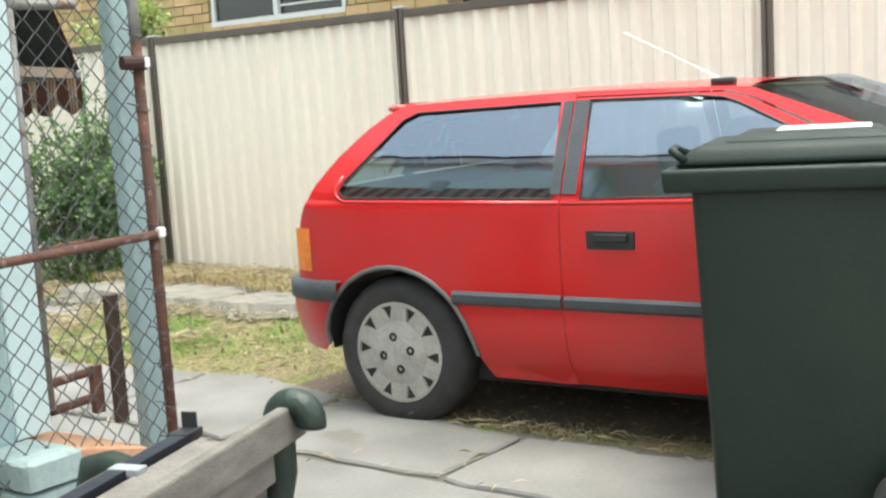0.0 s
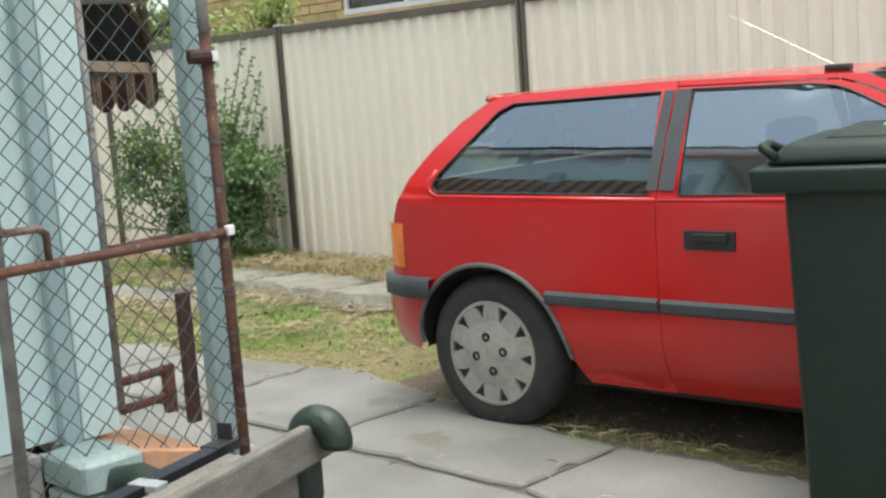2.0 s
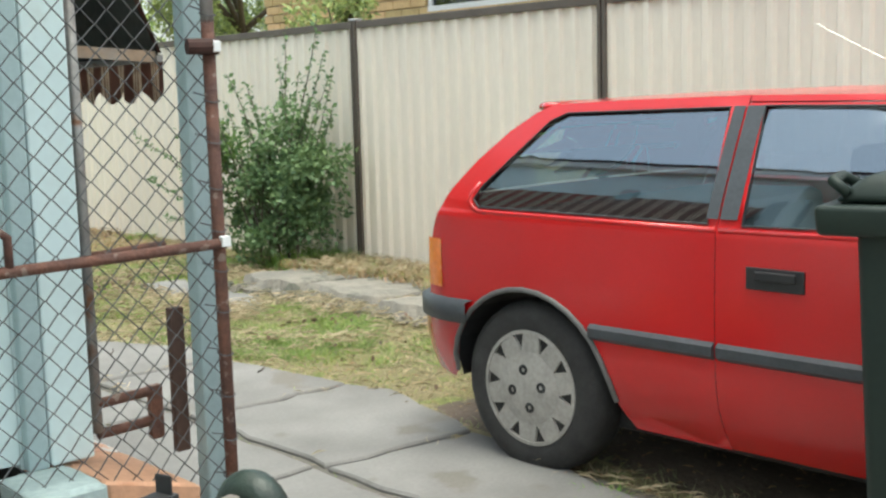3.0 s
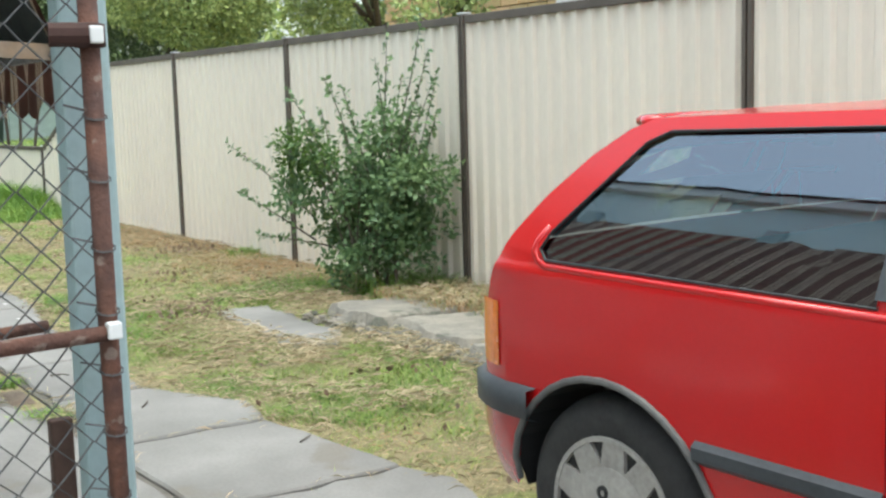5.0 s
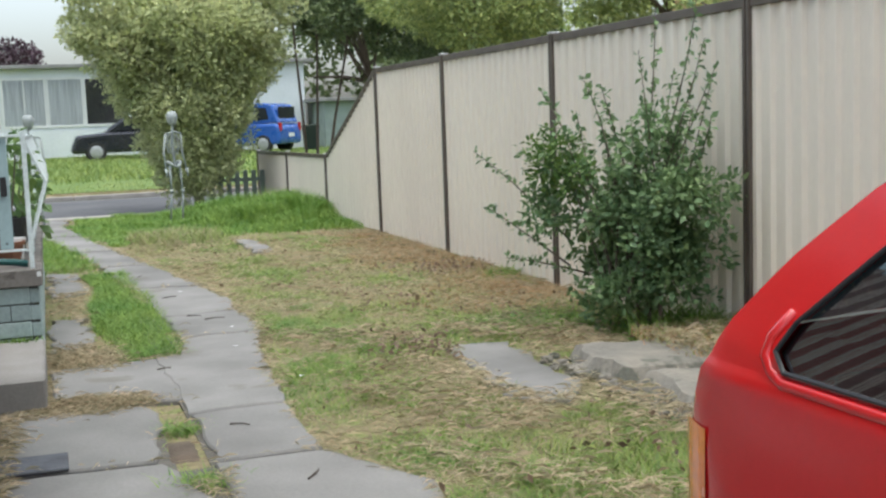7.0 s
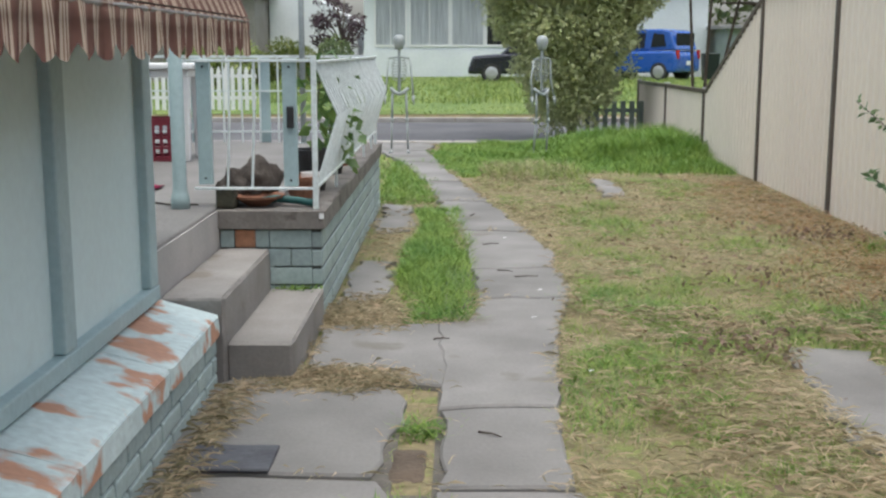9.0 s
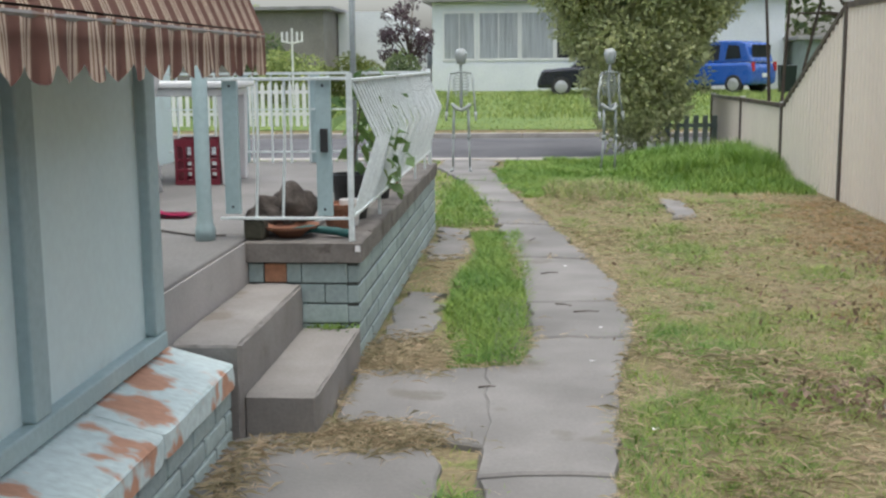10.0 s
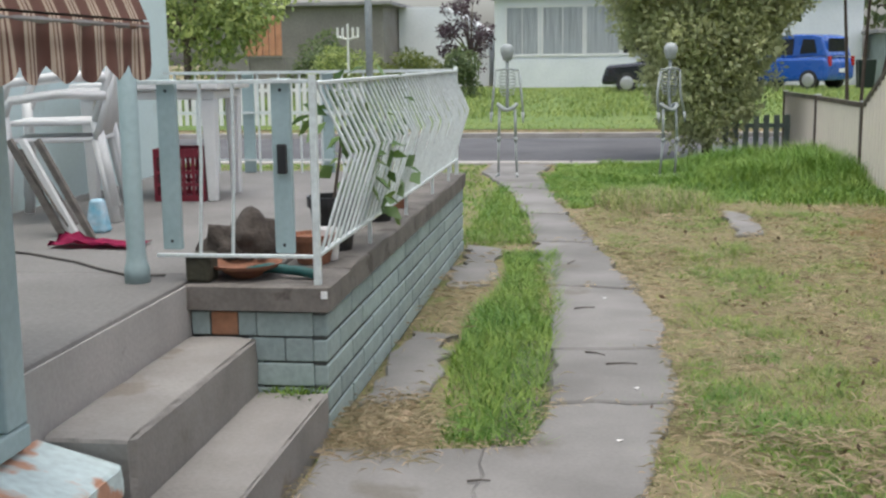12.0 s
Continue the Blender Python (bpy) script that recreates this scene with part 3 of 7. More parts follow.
wh, wb = gabled_front("white_house", "white weatherboard house with a flat roof across the street", -3.5, 4.6, 42.0, 50.0, 3.25, WHITE_BOARD, ROOF_GREY)
for xa, xb, dark in ((-3.05, -1.95, 0), (-1.75, -0.35, 0), (-0.2, 0.95, 0), (1.1, 2.5, 1)):
    w = part("window", box(xa - 0.06, 41.93, wb + 1.12, xb + 0.06, 41.99, wb + 1.2), WHITE_PAINT, wh)
    part("frame", box(xa - 0.06, 41.94, wb + 1.2, xa, 41.99, wb + 2.85), WHITE_PAINT, w)
    part("frame", box(xb, 41.94, wb + 1.2, xb + 0.06, 41.99, wb + 2.85), WHITE_PAINT, w)
    part("frame", box(xa - 0.06, 41.94, wb + 2.85, xb + 0.06, 41.99, wb + 2.93), WHITE_PAINT, w)
    part("curtain", box(xa, 41.965, wb + 1.2, xb, 41.985, wb + 2.85), DARK_ROOM if dark else CURTAIN, w)
    part("pane", box(xa, 41.95, wb + 1.2, xb, 41.956, wb + 2.85), CLEAR_WINDOW, w).visible_shadow = False
    if not dark and xa < -1:
        part("glazing_bar", box((xa + xb) / 2 - 0.02, 41.94, wb + 1.2, (xa + xb) / 2 + 0.02, 41.95, wb + 2.85), WHITE_PAINT, w)
part("lower_cladding", box(-3.52, 41.92, wb + 0.0, 4.62, 41.995, wb + 1.0), WHITE_BOARD, wh)
gh, gb = gabled_front("grey_house", "grey-brown house across the street", -14.0, -7.4, 41.0, 50.0, 3.0, GREY_BOARD, ROOF_GREY)
gable = raw("gable", [(-7.35, 44.0, 0), (-3.9, 44.0, 0), (-3.9, 44.0, 2.3), (-5.6, 44.0, 3.3), (-7.35, 44.0, 3.3), (-7.35, 50, 0), (-3.9, 50, 0), (-3.9, 50, 2.3), (-5.6, 50, 3.3), (-7.35, 50, 3.3)],
            [(0, 1, 2, 3, 4), (1, 6, 7, 2), (2, 7, 8, 3), (3, 8, 9, 4), (5, 9, 8, 7, 6)], WHITE_BOARD)
tagged(gable, "white gabled shed wall beside the grey house", "shed")
rh, rb = gabled_front("white_garage", "plain white garage wall across the street", 6.2, 9.3, 42.0, 48.0, 3.3, WHITE_BOARD, ROOF_GREY)
gs, sb = gabled_front("garden_shed", "grey-green steel garden shed beyond the fence", 9.6, 12.4, 40.0, 43.0, 1.75, mat("green_grey_steel", (0.3, 0.35, 0.33), (0.25, 0.3, 0.28), 0.5), ROOF_GREY)

# ---- red hatchback ----
CAR_RED = mat("red_car_paint", (0.53, 0.009, 0.011), (0.48, 0.008, 0.010), 0.22, 2, 90, 0.0, spec=0.35, grain=0.02, coat=0.7, gloss_var=0.05)
CAR_RED.node_tree.nodes["Principled BSDF"].inputs["Coat Roughness"].default_value = 0.16
RUBBER = mat("tyre_rubber", (0.035, 0.034, 0.033), (0.025, 0.024, 0.024), 0.8, 12, 80, 0.2)
STRIP = mat("grey_black_trim", (0.055, 0.062, 0.07), (0.045, 0.05, 0.056), 0.5, 8, 80, 0.05)
ARCH_GREY = mat("dull_grey_arch_trim", (0.16, 0.16, 0.155), (0.12, 0.12, 0.118), 0.5, 8, 80, 0.05, metal=0.3)
HUBCAP = mat("dusty_silver_hubcap", (0.40, 0.38, 0.35), (0.32, 0.305, 0.28), 0.5, 12, 70, 0.1, metal=0.2)
# the gloss is coloured blue to stand in for blue sky mirrored in the panes
CAR_GLASS = glass("tinted_car_glass", (0.38, 0.43, 0.48), ior=3.0, gloss_tint=(0.74, 0.87, 1.0))
SEAT = mat("dark_grey_seat_cloth", (0.05, 0.052, 0.058), (0.04, 0.042, 0.046), 0.9, 6, 90, 0.3)
AMBER = mat("amber_lens", (0.85, 0.22, 0.02), (0.75, 0.18, 0.015), 0.2, 8, 60, 0.05, coat=0.6)
RED_LENS = mat("red_lens", (0.45, 0.015, 0.015), (0.38, 0.012, 0.012), 0.2, 8, 60, 0.05, coat=0.6)

car = thing("hatchback", "bright red three-door hatchback parked on the driveway", "car", pose(1.281, -0.982, 0, 0, 0, 2.2) @ Matrix.Scale(1.022, 4))


def half_width(s, z):
    w = 0.84
    if z > 0.832:
        w -= 0.012 * min((z - 0.832) / 0.024, 1.0)
    if z > 0.856:
        t = (z - 0.856) / 0.36
        w -= 0.158 * t + 0.025 * t * t
    else:
        w -= 0.022 * ((0.66 - z) / 0.4) ** 2 + (0.07 * ((0.42 - z) / 0.22) ** 2 if z < 0.42 else 0)
    if s < 0.40:
        w -= 0.125 * ((0.40 - s) / 0.40) ** 2
    if s > 3.4:
        w -= 0.14 * ((s - 3.4) / 0.57) ** 2
    return w


def arch(cx, r, a0=176, a1=4, n=16):
    return [(cx - r * math.cos(radians(180 - (a0 + (a1 - a0) * i / n))), 0.27 + r * math.sin(radians(a0 + (a1 - a0) * i / n))) for i in range(n + 1)]


def side_panel(outline, holes=(), out=0.0, sgn=-1):
    """Flat outline with window holes, cut fine and bent to the body's plan and tumblehome."""
    b2 = bmesh.new()
    edges = []
    for loop in (outline, *holes):
        vs = [b2.verts.new((s, z, 0)) for s, z in loop]
        edges += [b2.edges.new((a, c)) for a, c in zip(vs, vs[1:] + vs[:1])]
    bmesh.ops.triangle_fill(b2, use_beauty=True, edges=edges)
    for no, lo, hi, n in (((1, 0, 0), 0.05, 3.95, 40), ((0, 1, 0), 0.2, 1.24, 17)):
        for i in range(n):
            v = lo + (hi - lo) * i / (n - 1)
            bmesh.ops.bisect_plane(b2, geom=b2.verts[:] + b2.edges[:] + b2.faces[:], plane_co=(v * no[0], v * no[1], 0), plane_no=no)
    for v in (0.82, 0.832, 0.844, 0.8555):
        bmesh.ops.bisect_plane(b2, geom=b2.verts[:] + b2.edges[:] + b2.faces[:], plane_co=(0, v, 0), plane_no=(0, 1, 0))
    for v in b2.verts:
        s, z = v.co.x, v.co.y
        v.co = (sgn * (half_width(s, z) + out), -s, z)
    bmesh.ops.recalc_face_normals(b2, faces=b2.faces)
    return b2


QUARTER_WIN = [(0.47, 0.885), (0.50, 0.862), (1.37, 0.856), (1.345, 1.172), (0.76, 1.160), (0.70, 1.135), (0.49, 0.925)]
DOOR_WIN = [(1.475, 0.856), (2.50, 0.872), (2.525, 0.885), (1.97, 1.145), (1.92, 1.162), (1.85, 1.170), (1.455, 1.175)]
TAIL = [(0.18, 0.55), (0.20, 0.70), (0.245, 0.79), (0.325, 0.885), (0.435, 1.01), (0.54, 1.105), (0.63, 1.164)]
ROOF = [(0.70, 1.190), (1.0, 1.199), (1.4, 1.205), (1.75, 1.202), (2.0, 1.192)]
SCREEN = [(2.0, 1.192), (2.3, 1.085), (2.6, 0.97), (2.9, 0.86)]
HOOD = [(2.9, 0.86), (3.2, 0.81), (3.6, 0.74), (3.88, 0.66), (3.94, 0.58), (3.96, 0.42), (3.92, 0.24)]
body = None
doors = {}
for sgn in (-1, 1):
    quarter = part("body" if body is None else "far_quarter", side_panel([(0.12, 0.27), (0.30, 0.255)] + arch(0.70, 0.335) + [(1.07, 0.20), (1.40, 0.20), (1.40, 1.205)] + ROOF[1::-1] + TAIL[::-1] + [(0.09, 0.53), (0.075, 0.42)], [QUARTER_WIN], 0.0, sgn), CAR_RED, body or car, smooth=True)
    body = body or quarter
    part("side_rail", side_panel([(1.403, 1.188), (1.93, 1.183), (2.02, 1.158), (2.66, 0.873), (2.9, 0.86), (2.6, 0.97), (2.3, 1.085), (2.0, 1.192), (1.75, 1.202), (1.403, 1.205)], (), 0.0, sgn), CAR_RED, body, smooth=True)
    doors[sgn] = part("door", side_panel([(1.4025, 0.205), (2.56, 0.205), (2.63, 0.5), (2.61, 0.80), (2.65, 0.868), (2.015, 1.154), (1.925, 1.179), (1.4025, 1.184)], [DOOR_WIN], 0.001, sgn), CAR_RED, car, smooth=True)
    part("fender", side_panel([(2.566, 0.205), (2.86, 0.215)] + arch(3.2, 0.335) + [(3.56, 0.22), (3.92, 0.24)] + HOOD[::-1][1:] + [(2.66, 0.868), (2.616, 0.798), (2.636, 0.5)], (), 0.0, sgn), CAR_RED, body, smooth=True)


def crossing(profile, camber, bulge, columns=(-1, -0.86, -0.6, -0.3, 0, 0.3, 0.6, 0.86, 1), lift=0.0, bulge_end=None):
    """A skin across the car between its two sides, crowned by camber and bowed along the car from bulge to bulge_end."""
    b2 = bmesh.new()
    rows = []
    for k, (s, z) in enumerate(profile):
        w = half_width(s, z)
        bow = bulge + ((bulge if bulge_end is None else bulge_end) - bulge) * k / (len(profile) - 1)
        rows.append([b2.verts.new((w * u, -(s - bow * (1 - u * u)), z + camber * (1 - u * u) + lift)) for u in columns])
    for a, c in zip(rows, rows[1:]):
        for i in range(len(columns) - 1):
            b2.faces.new((a[i], a[i + 1], c[i + 1], c[i]))
    bmesh.ops.recalc_face_normals(b2, faces=b2.faces)
    return b2


tailgate = part("tailgate", crossing(TAIL[:4], 0.0, 0.08, bulge_end=0.055), CAR_RED, car, smooth=True)
part("rear_window", crossing(TAIL[3:], 0.008, 0.055, (-0.9, -0.6, -0.3, 0, 0.3, 0.6, 0.9), bulge_end=0.012), CAR_GLASS, car)
part("pillar", crossing(TAIL[3:], 0.008, 0.055, (-1, -0.95, -0.9), bulge_end=0.012), CAR_RED, body, smooth=True)
part("pillar", crossing(TAIL[3:], 0.008, 0.055, (0.9, 0.95, 1), bulge_end=0.012), CAR_RED, body, smooth=True)
part("roof_panel", crossing([TAIL[-1]] + ROOF, 0.018, 0.012, bulge_end=0.06), CAR_RED, body, smooth=True)
part("windscreen", crossing(SCREEN, 0.02, -0.10), CAR_GLASS, car)
part("bonnet", crossing(HOOD, 0.03, -0.08), CAR_RED, body, smooth=True)
part("rear_apron", crossing([(0.12, 0.27), (0.075, 0.42), (0.09, 0.53), (0.18, 0.55)], 0.0, 0.08), CAR_RED, body, smooth=True)
sp = [(-0.585, -0.64, 1.19), (-0.565, -0.575, 1.195), (-0.4, -0.562, 1.199), (0, -0.558, 1.202), (0.4, -0.562, 1.199), (0.565, -0.575, 1.195), (0.585, -0.64, 1.19)]
b2 = tube(sp, 0.026, 10)
for v in b2.verts:
    v.co.z = 1.183 + (v.co.z - 1.2) * 0.6
part("spoiler", b2, CAR_RED, body, "red roof-edge spoiler", smooth=True)


for sgn in (-1, 1):
    door = doors[sgn]
    part("side_window", side_panel(QUARTER_WIN, (), -0.008, sgn), CAR_GLASS, car, smooth=True)
    part("door_window", side_panel(DOOR_WIN, (), -0.008, sgn), CAR_GLASS, door, smooth=True)
    for loop, par in ((QUARTER_WIN, body), (DOOR_WIN, door)):
        pts = [(sgn * (half_width(s, z) + 0.001), -s, z) for s, z in loop + loop[:2]]
        part("window_seal", tube(pts, 0.0038, 6), BLACK, par, "black rubber window seal")
for sgn in (-1, 1):
    door = doors[sgn]
    for s0, s1, par in ((1.365, 1.402, body), (1.408, 1.462, door)):
        b2 = bmesh.new()
        vs = [[b2.verts.new((sgn * (half_width(s, z) + 0.005), -s + 0.02 * (z - 0.86), z)) for s in (s0, s1)] for z in (0.872, 0.96, 1.06, 1.176)]
        for a, c in zip(vs, vs[1:]):
            b2.faces.new((a[0], a[1], c[1], c[0]))
        bmesh.ops.recalc_face_normals(b2, faces=b2.faces)
        part("pillar_trim", b2, STRIP, par, "matt black pillar trim")

    def rub(s_list, name, par, z0=0.480, z1=0.531, off=0.014):
        b3 = bmesh.new()
        prev = None
        for s in s_list:
            w0, w1 = half_width(s, z0), half_width(s, z1)
            ring = [b3.verts.new((sgn * (w + d), -s, z)) for w, d, z in ((w0, 0, z0), (w0, off, z0 + 0.012), (w1, off, z1 - 0.012), (w1, 0, z1))]
            if prev:
                for i in range(3):
                    b3.faces.new((prev[i], ring[i], ring[i + 1], prev[i + 1]))
            else:
                b3.faces.new(ring)
            prev = ring
        b3.faces.new(prev)
        bmesh.ops.recalc_face_normals(b3, faces=b3.faces)
        part(name, b3, STRIP, par, "dark grey rubbing strip")
    rub([0.965, 1.15, 1.3, 1.398], "rub_strip", body)
    rub([1.41, 1.7, 2.0, 2.3, 2.6], "rub_strip", door)
    rub([2.65, 2.75, 2.87], "rub_strip", body)
    # lamps, handle, arch lips
    b3 = bmesh.new()
    vs = [[b3.verts.new((sgn * (half_width(s, z) + 0.002), -s, z)) for s in (0.185, 0.21, 0.24, 0.275, 0.315)] for z in (0.58, 0.62, 0.66, 0.70, 0.745)]
    for a, c in zip(vs, vs[1:]):
        for i in range(4):
            b3.faces.new((a[i], a[i + 1], c[i + 1], c[i]))
    bmesh.ops.recalc_face_normals(b3, faces=b3.faces)
    part("indicator_lamp", b3, AMBER, car, "amber rear corner indicator")
    part("tail_lamp", box(sgn * 0.40, -0.15, 0.585, sgn * 0.66, -0.09, 0.74, 0.01), RED_LENS, car)
    w = half_width(1.6, 0.72)
    hnd = part("handle", box(sgn * (w - 0.004), -1.67, 0.692, sgn * (w + 0.008), -1.50, 0.752, 0.003), BLACK, door, "black recessed door handle")
    part("handle_flap", box(sgn * (w + 0.008), -1.65, 0.718, sgn * (w + 0.018), -1.53, 0.744, 0.005), BLACK, door)
    for cx in (0.70, 3.2):
        pts = [(sgn * (half_width(s, z) + 0.003), -s, z) for s, z in arch(cx, 0.338)]
        part("arch_lip", tube(pts, 0.009, 8), ARCH_GREY, body, "dull grey wheel-arch lip")
        lin = bmesh.new()
        prev = None
        for s, z in arch(cx, 0.332, 180, 0, 14):
            ring = [lin.verts.new((sgn * x, -s, z)) for x in (half_width(s, z) - 0.004, 0.52)]
            if prev:
                lin.faces.new((prev[0], ring[0], ring[1], prev[1]))
            prev = ring
        part("arch_liner", lin, BLACK, body)

# rear bumper
bp = [(-(half_width(s, 0.5) + 0.022), -s) for s in (0.455, 0.38, 0.30, 0.22, 0.15, 0.10)]
w0 = half_width(0.08, 0.5)
bp += [(w0 * u, -(0.055 - 0.1 * (1 - u * u))) for u in (-0.97, -0.85, -0.6, -0.3, 0, 0.3, 0.6, 0.85, 0.97)]
bp += [(-x, y) for x, y in bp[5::-1]]
b2 = bmesh.new()
prev = None
for x, y in bp:
    ring = [b2.verts.new((x * k, y + d, z)) for k, d, z in ((0.965, -0.02, 0.462), (1.0, 0.0, 0.470), (1.0, 0.0, 0.540), (0.955, -0.03, 0.556))]
    if prev:
        for i in range(3):
            b2.faces.new((prev[i], ring[i], ring[i + 1], prev[i + 1]))
    prev = ring
bmesh.ops.recalc_face_normals(b2, faces=b2.faces)
bumper = part("bumper", b2, STRIP, car, "dark grey rear bumper strip", smooth=True)
part("underbody", box(-0.70, -3.7, 0.17, 0.70, -0.48, 0.24, 0.02), BLACK, car)
part("exhaust", tube([(0.35, -0.9, 0.21), (0.35, -0.20, 0.21)], 0.022, 10), BLACK, car)
part("cabin_floor", box(-0.74, -2.9, 0.3, 0.74, -0.45, 0.34), SEAT, car)
part("parcel_shelf", box(-0.68, -0.85, 0.80, 0.68, -0.42, 0.83, 0.01), SEAT, car)
part("dashboard", box(-0.70, -2.85, 0.62, 0.70, -2.5, 0.86, 0.05), SEAT, car)
rb_ = part("rear_bench", box(-0.62, -1.32, 0.34, 0.62, -0.85, 0.52, 0.05), SEAT, car)
part("rear_backrest", box(-0.62, -0.98, 0.5, 0.62, -0.84, 0.84, 0.04), SEAT, rb_)
for sx in (-0.36, 0.36):
    st_ = part("front_seat", box(sx - 0.25, -2.25, 0.34, sx + 0.25, -1.75, 0.52, 0.06), SEAT, car)
    part("seat_back", beam((sx, -1.80, 0.5), (sx, -1.66, 0.90), 0.46, 0.11, bevel=0.04), SEAT, st_)
    part("headrest", box(sx - 0.13, -1.69, 0.91, sx + 0.13, -1.60, 1.06, 0.035), SEAT, st_)
ww = lathe([(0.17, -0.012), (0.182, -0.016), (0.19, 0.0), (0.182, 0.016), (0.17, 0.012), (0.17, -0.012)], 20)
bmesh.ops.transform(ww, matrix=pose(0.36, -2.36, 0.83, 65, 0, 0), verts=ww.verts)
part("steering_wheel", ww, BLACK, car, smooth=True)
part("aerial", tube([(-0.55, -1.87, 1.218), (-0.545, -1.70, 1.308), (-0.536, -1.53, 1.395)], 0.0015, 6, r_end=0.0011), mat("chrome_rod", (0.7, 0.68, 0.6), None, 0.3, metal=0.8), car)
part("aerial_base", box(-0.575, -1.92, 1.200, -0.535, -1.84, 1.223, 0.008), BLACK, car)
part("mirror", box(-0.95, -2.55, 0.88, -0.80, -2.46, 0.98, 0.03), BLACK, car)
for sgn in (-1, 1):
    for line, par in (([(0.478, 0.938), (0.452, 0.902), (0.452, 0.876), (0.47, 0.856), (0.50, 0.846), (0.95, 0.843), (1.396, 0.841)], body), ([(1.41, 0.841), (1.9, 0.846), (2.5, 0.858)], doors[sgn])):
        part("window_ledge", tube([(sgn * (half_width(s_, z_) - 0.002), -s_, z_) for s_, z_ in line], 0.009, 8), CAR_RED, par, smooth=True)

# short rear overhang: the tail is drawn in behind the wheel arch
for ob in list(bpy.data.objects):
    up_ = ob.parent
    if ob.type == "MESH" and up_ is not None and (up_ == car or up_.parent == car):
        for v in ob.data.vertices:
            if v.co.y > -0.36:
                v.co.y = -0.36 + (v.co.y + 0.36) * (0.70 + 0.2 * min(max((v.co.z - 0.8) / 0.35, 0.0), 1.0))

# wheels
tyre_p = [(0.175, -0.075), (0.205, -0.088), (0.25, -0.086), (0.274, -0.07), (0.284, -0.04), (0.286, 0.0), (0.284, 0.04), (0.274, 0.07), (0.25, 0.086), (0.205, 0.088), (0.175, 0.075)]


def wheel(x, y, turn):
    m = pose(x, y, 0.283, 0, turn, 0)
    b3 = lathe(tyre_p, 36)
    bmesh.ops.transform(b3, matrix=m, verts=b3.verts)
    wh_ = part("wheel", b3, RUBBER, car, "worn black tyre with a dusty silver hubcap", smooth=True)
    b3 = lathe([(0.188, 0.05), (0.188, 0.066), (0.0001, 0.066)], 32)
    bmesh.ops.transform(b3, matrix=m, verts=b3.verts)
    part("rim", b3, BLACK, wh_)
    cap = []
    for k in range(10):
        a = 2 * math.pi * (k + 0.1) / 10
        for da, r in ((-0.26, 0.186), (-0.12, 0.189), (0.02, 0.187), (0.06, 0.176), (0.17, 0.126), (0.20, 0.126), (0.31, 0.176)):
            cap.append((r * math.cos(a + da), r * math.sin(a + da)))
    b3 = prism(cap, 0.014)
    bmesh.ops.translate(b3, verts=b3.verts, vec=(0, 0, 0.072))
    lathe([(0.178, 0.072), (0.178, 0.088), (0.19, 0.087), (0.192, 0.072)], 40, b3)
    lathe([(0.001, 0.098), (0.05, 0.098), (0.085, 0.094), (0.12, 0.0865), (0.12, 0.08)], 28, b3)
    bmesh.ops.transform(b3, matrix=m, verts=b3.verts)
    hub = part("hubcap", b3, HUBCAP, wh_)
    for k in range(4):
        a = math.pi / 2 * k + 0.2
        b3 = lathe([(0.017, 0.0955), (0.017, 0.1), (0.009, 0.1005), (0.008, 0.096), (0.0001, 0.096)], 12, None, pose(0.062 * math.cos(a), 0.062 * math.sin(a), 0))
        bmesh.ops.transform(b3, matrix=m, verts=b3.verts)
        part("bolt_recess", b3, BLACK, wh_)
    return wh_


for cy in (-0.70, -3.2):
    wheel(-0.735, cy, -90)
    wheel(0.735, cy, 90)

# ---- wheelie bin ----
BIN_GREEN = mat("dark_green_bin_plastic", (0.014, 0.024, 0.018), (0.0115, 0.02, 0.0155), 0.5, 3, 60, 0.08, spec=0.32, grain=0.08)
bin_m = pose(0.225, -3.355, 0.024, 0, 0, 14.5) @ Matrix.Diagonal((0.95, 0.92, 1.03, 1))
wbin = thing("wheelie_bin", "dark green plastic wheelie bin with its lid closed", "bin", bin_m)


def frustum(a, b, z0, z1, bevel=0.03):
    """A tapering rounded box; a and b are (x0, y0, x1, y1) below and above."""
    b3 = bmesh.new()
    vs = []
    for (x0, y0, x1, y1), z in ((a, z0), (b, z1)):
        vs.append([b3.verts.new(p) for p in ((x0, y0, z), (x1, y0, z), (x1, y1, z), (x0, y1, z))])
    lo, hi = vs
    b3.faces.new(lo[::-1])
    b3.faces.new(hi)
    for i in range(4):
        j = (i + 1) % 4
        b3.faces.new((lo[i], lo[j], hi[j], hi[i]))
    bmesh.ops.bevel(b3, geom=b3.edges[:], offset=bevel, segments=3, affect="EDGES", profile=0.5)
    return b3


part("tub", frustum((-0.21, -0.25, 0.21, 0.25), (-0.27, -0.32, 0.27, 0.29), 0.02, 0.94), BIN_GREEN, wbin, smooth=True)
part("rim", frustum((-0.31, -0.36, 0.31, 0.36), (-0.315, -0.365, 0.315, 0.365), 0.905, 0.965, 0.012), BIN_GREEN, wbin, smooth=True)
lid = part("lid", frustum((-0.28, -0.34, 0.28, 0.34), (-0.25, -0.30, 0.25, 0.27), 0.968, 1.022, 0.02), BIN_GREEN, wbin, smooth=True)
part("lid_panel", frustum((-0.2, -0.26, 0.2, 0.2), (-0.17, -0.22, 0.17, 0.16), 1.02, 1.042, 0.01), BIN_GREEN, lid, smooth=True)
part("lid_handle", tube([(-0.27, 0.30, 0.985), (-0.27, 0.335, 1.01), (-0.15, 0.345, 1.012), (-0.14, 0.30, 0.99)], 0.012, 8), BIN_GREEN, lid, smooth=True)
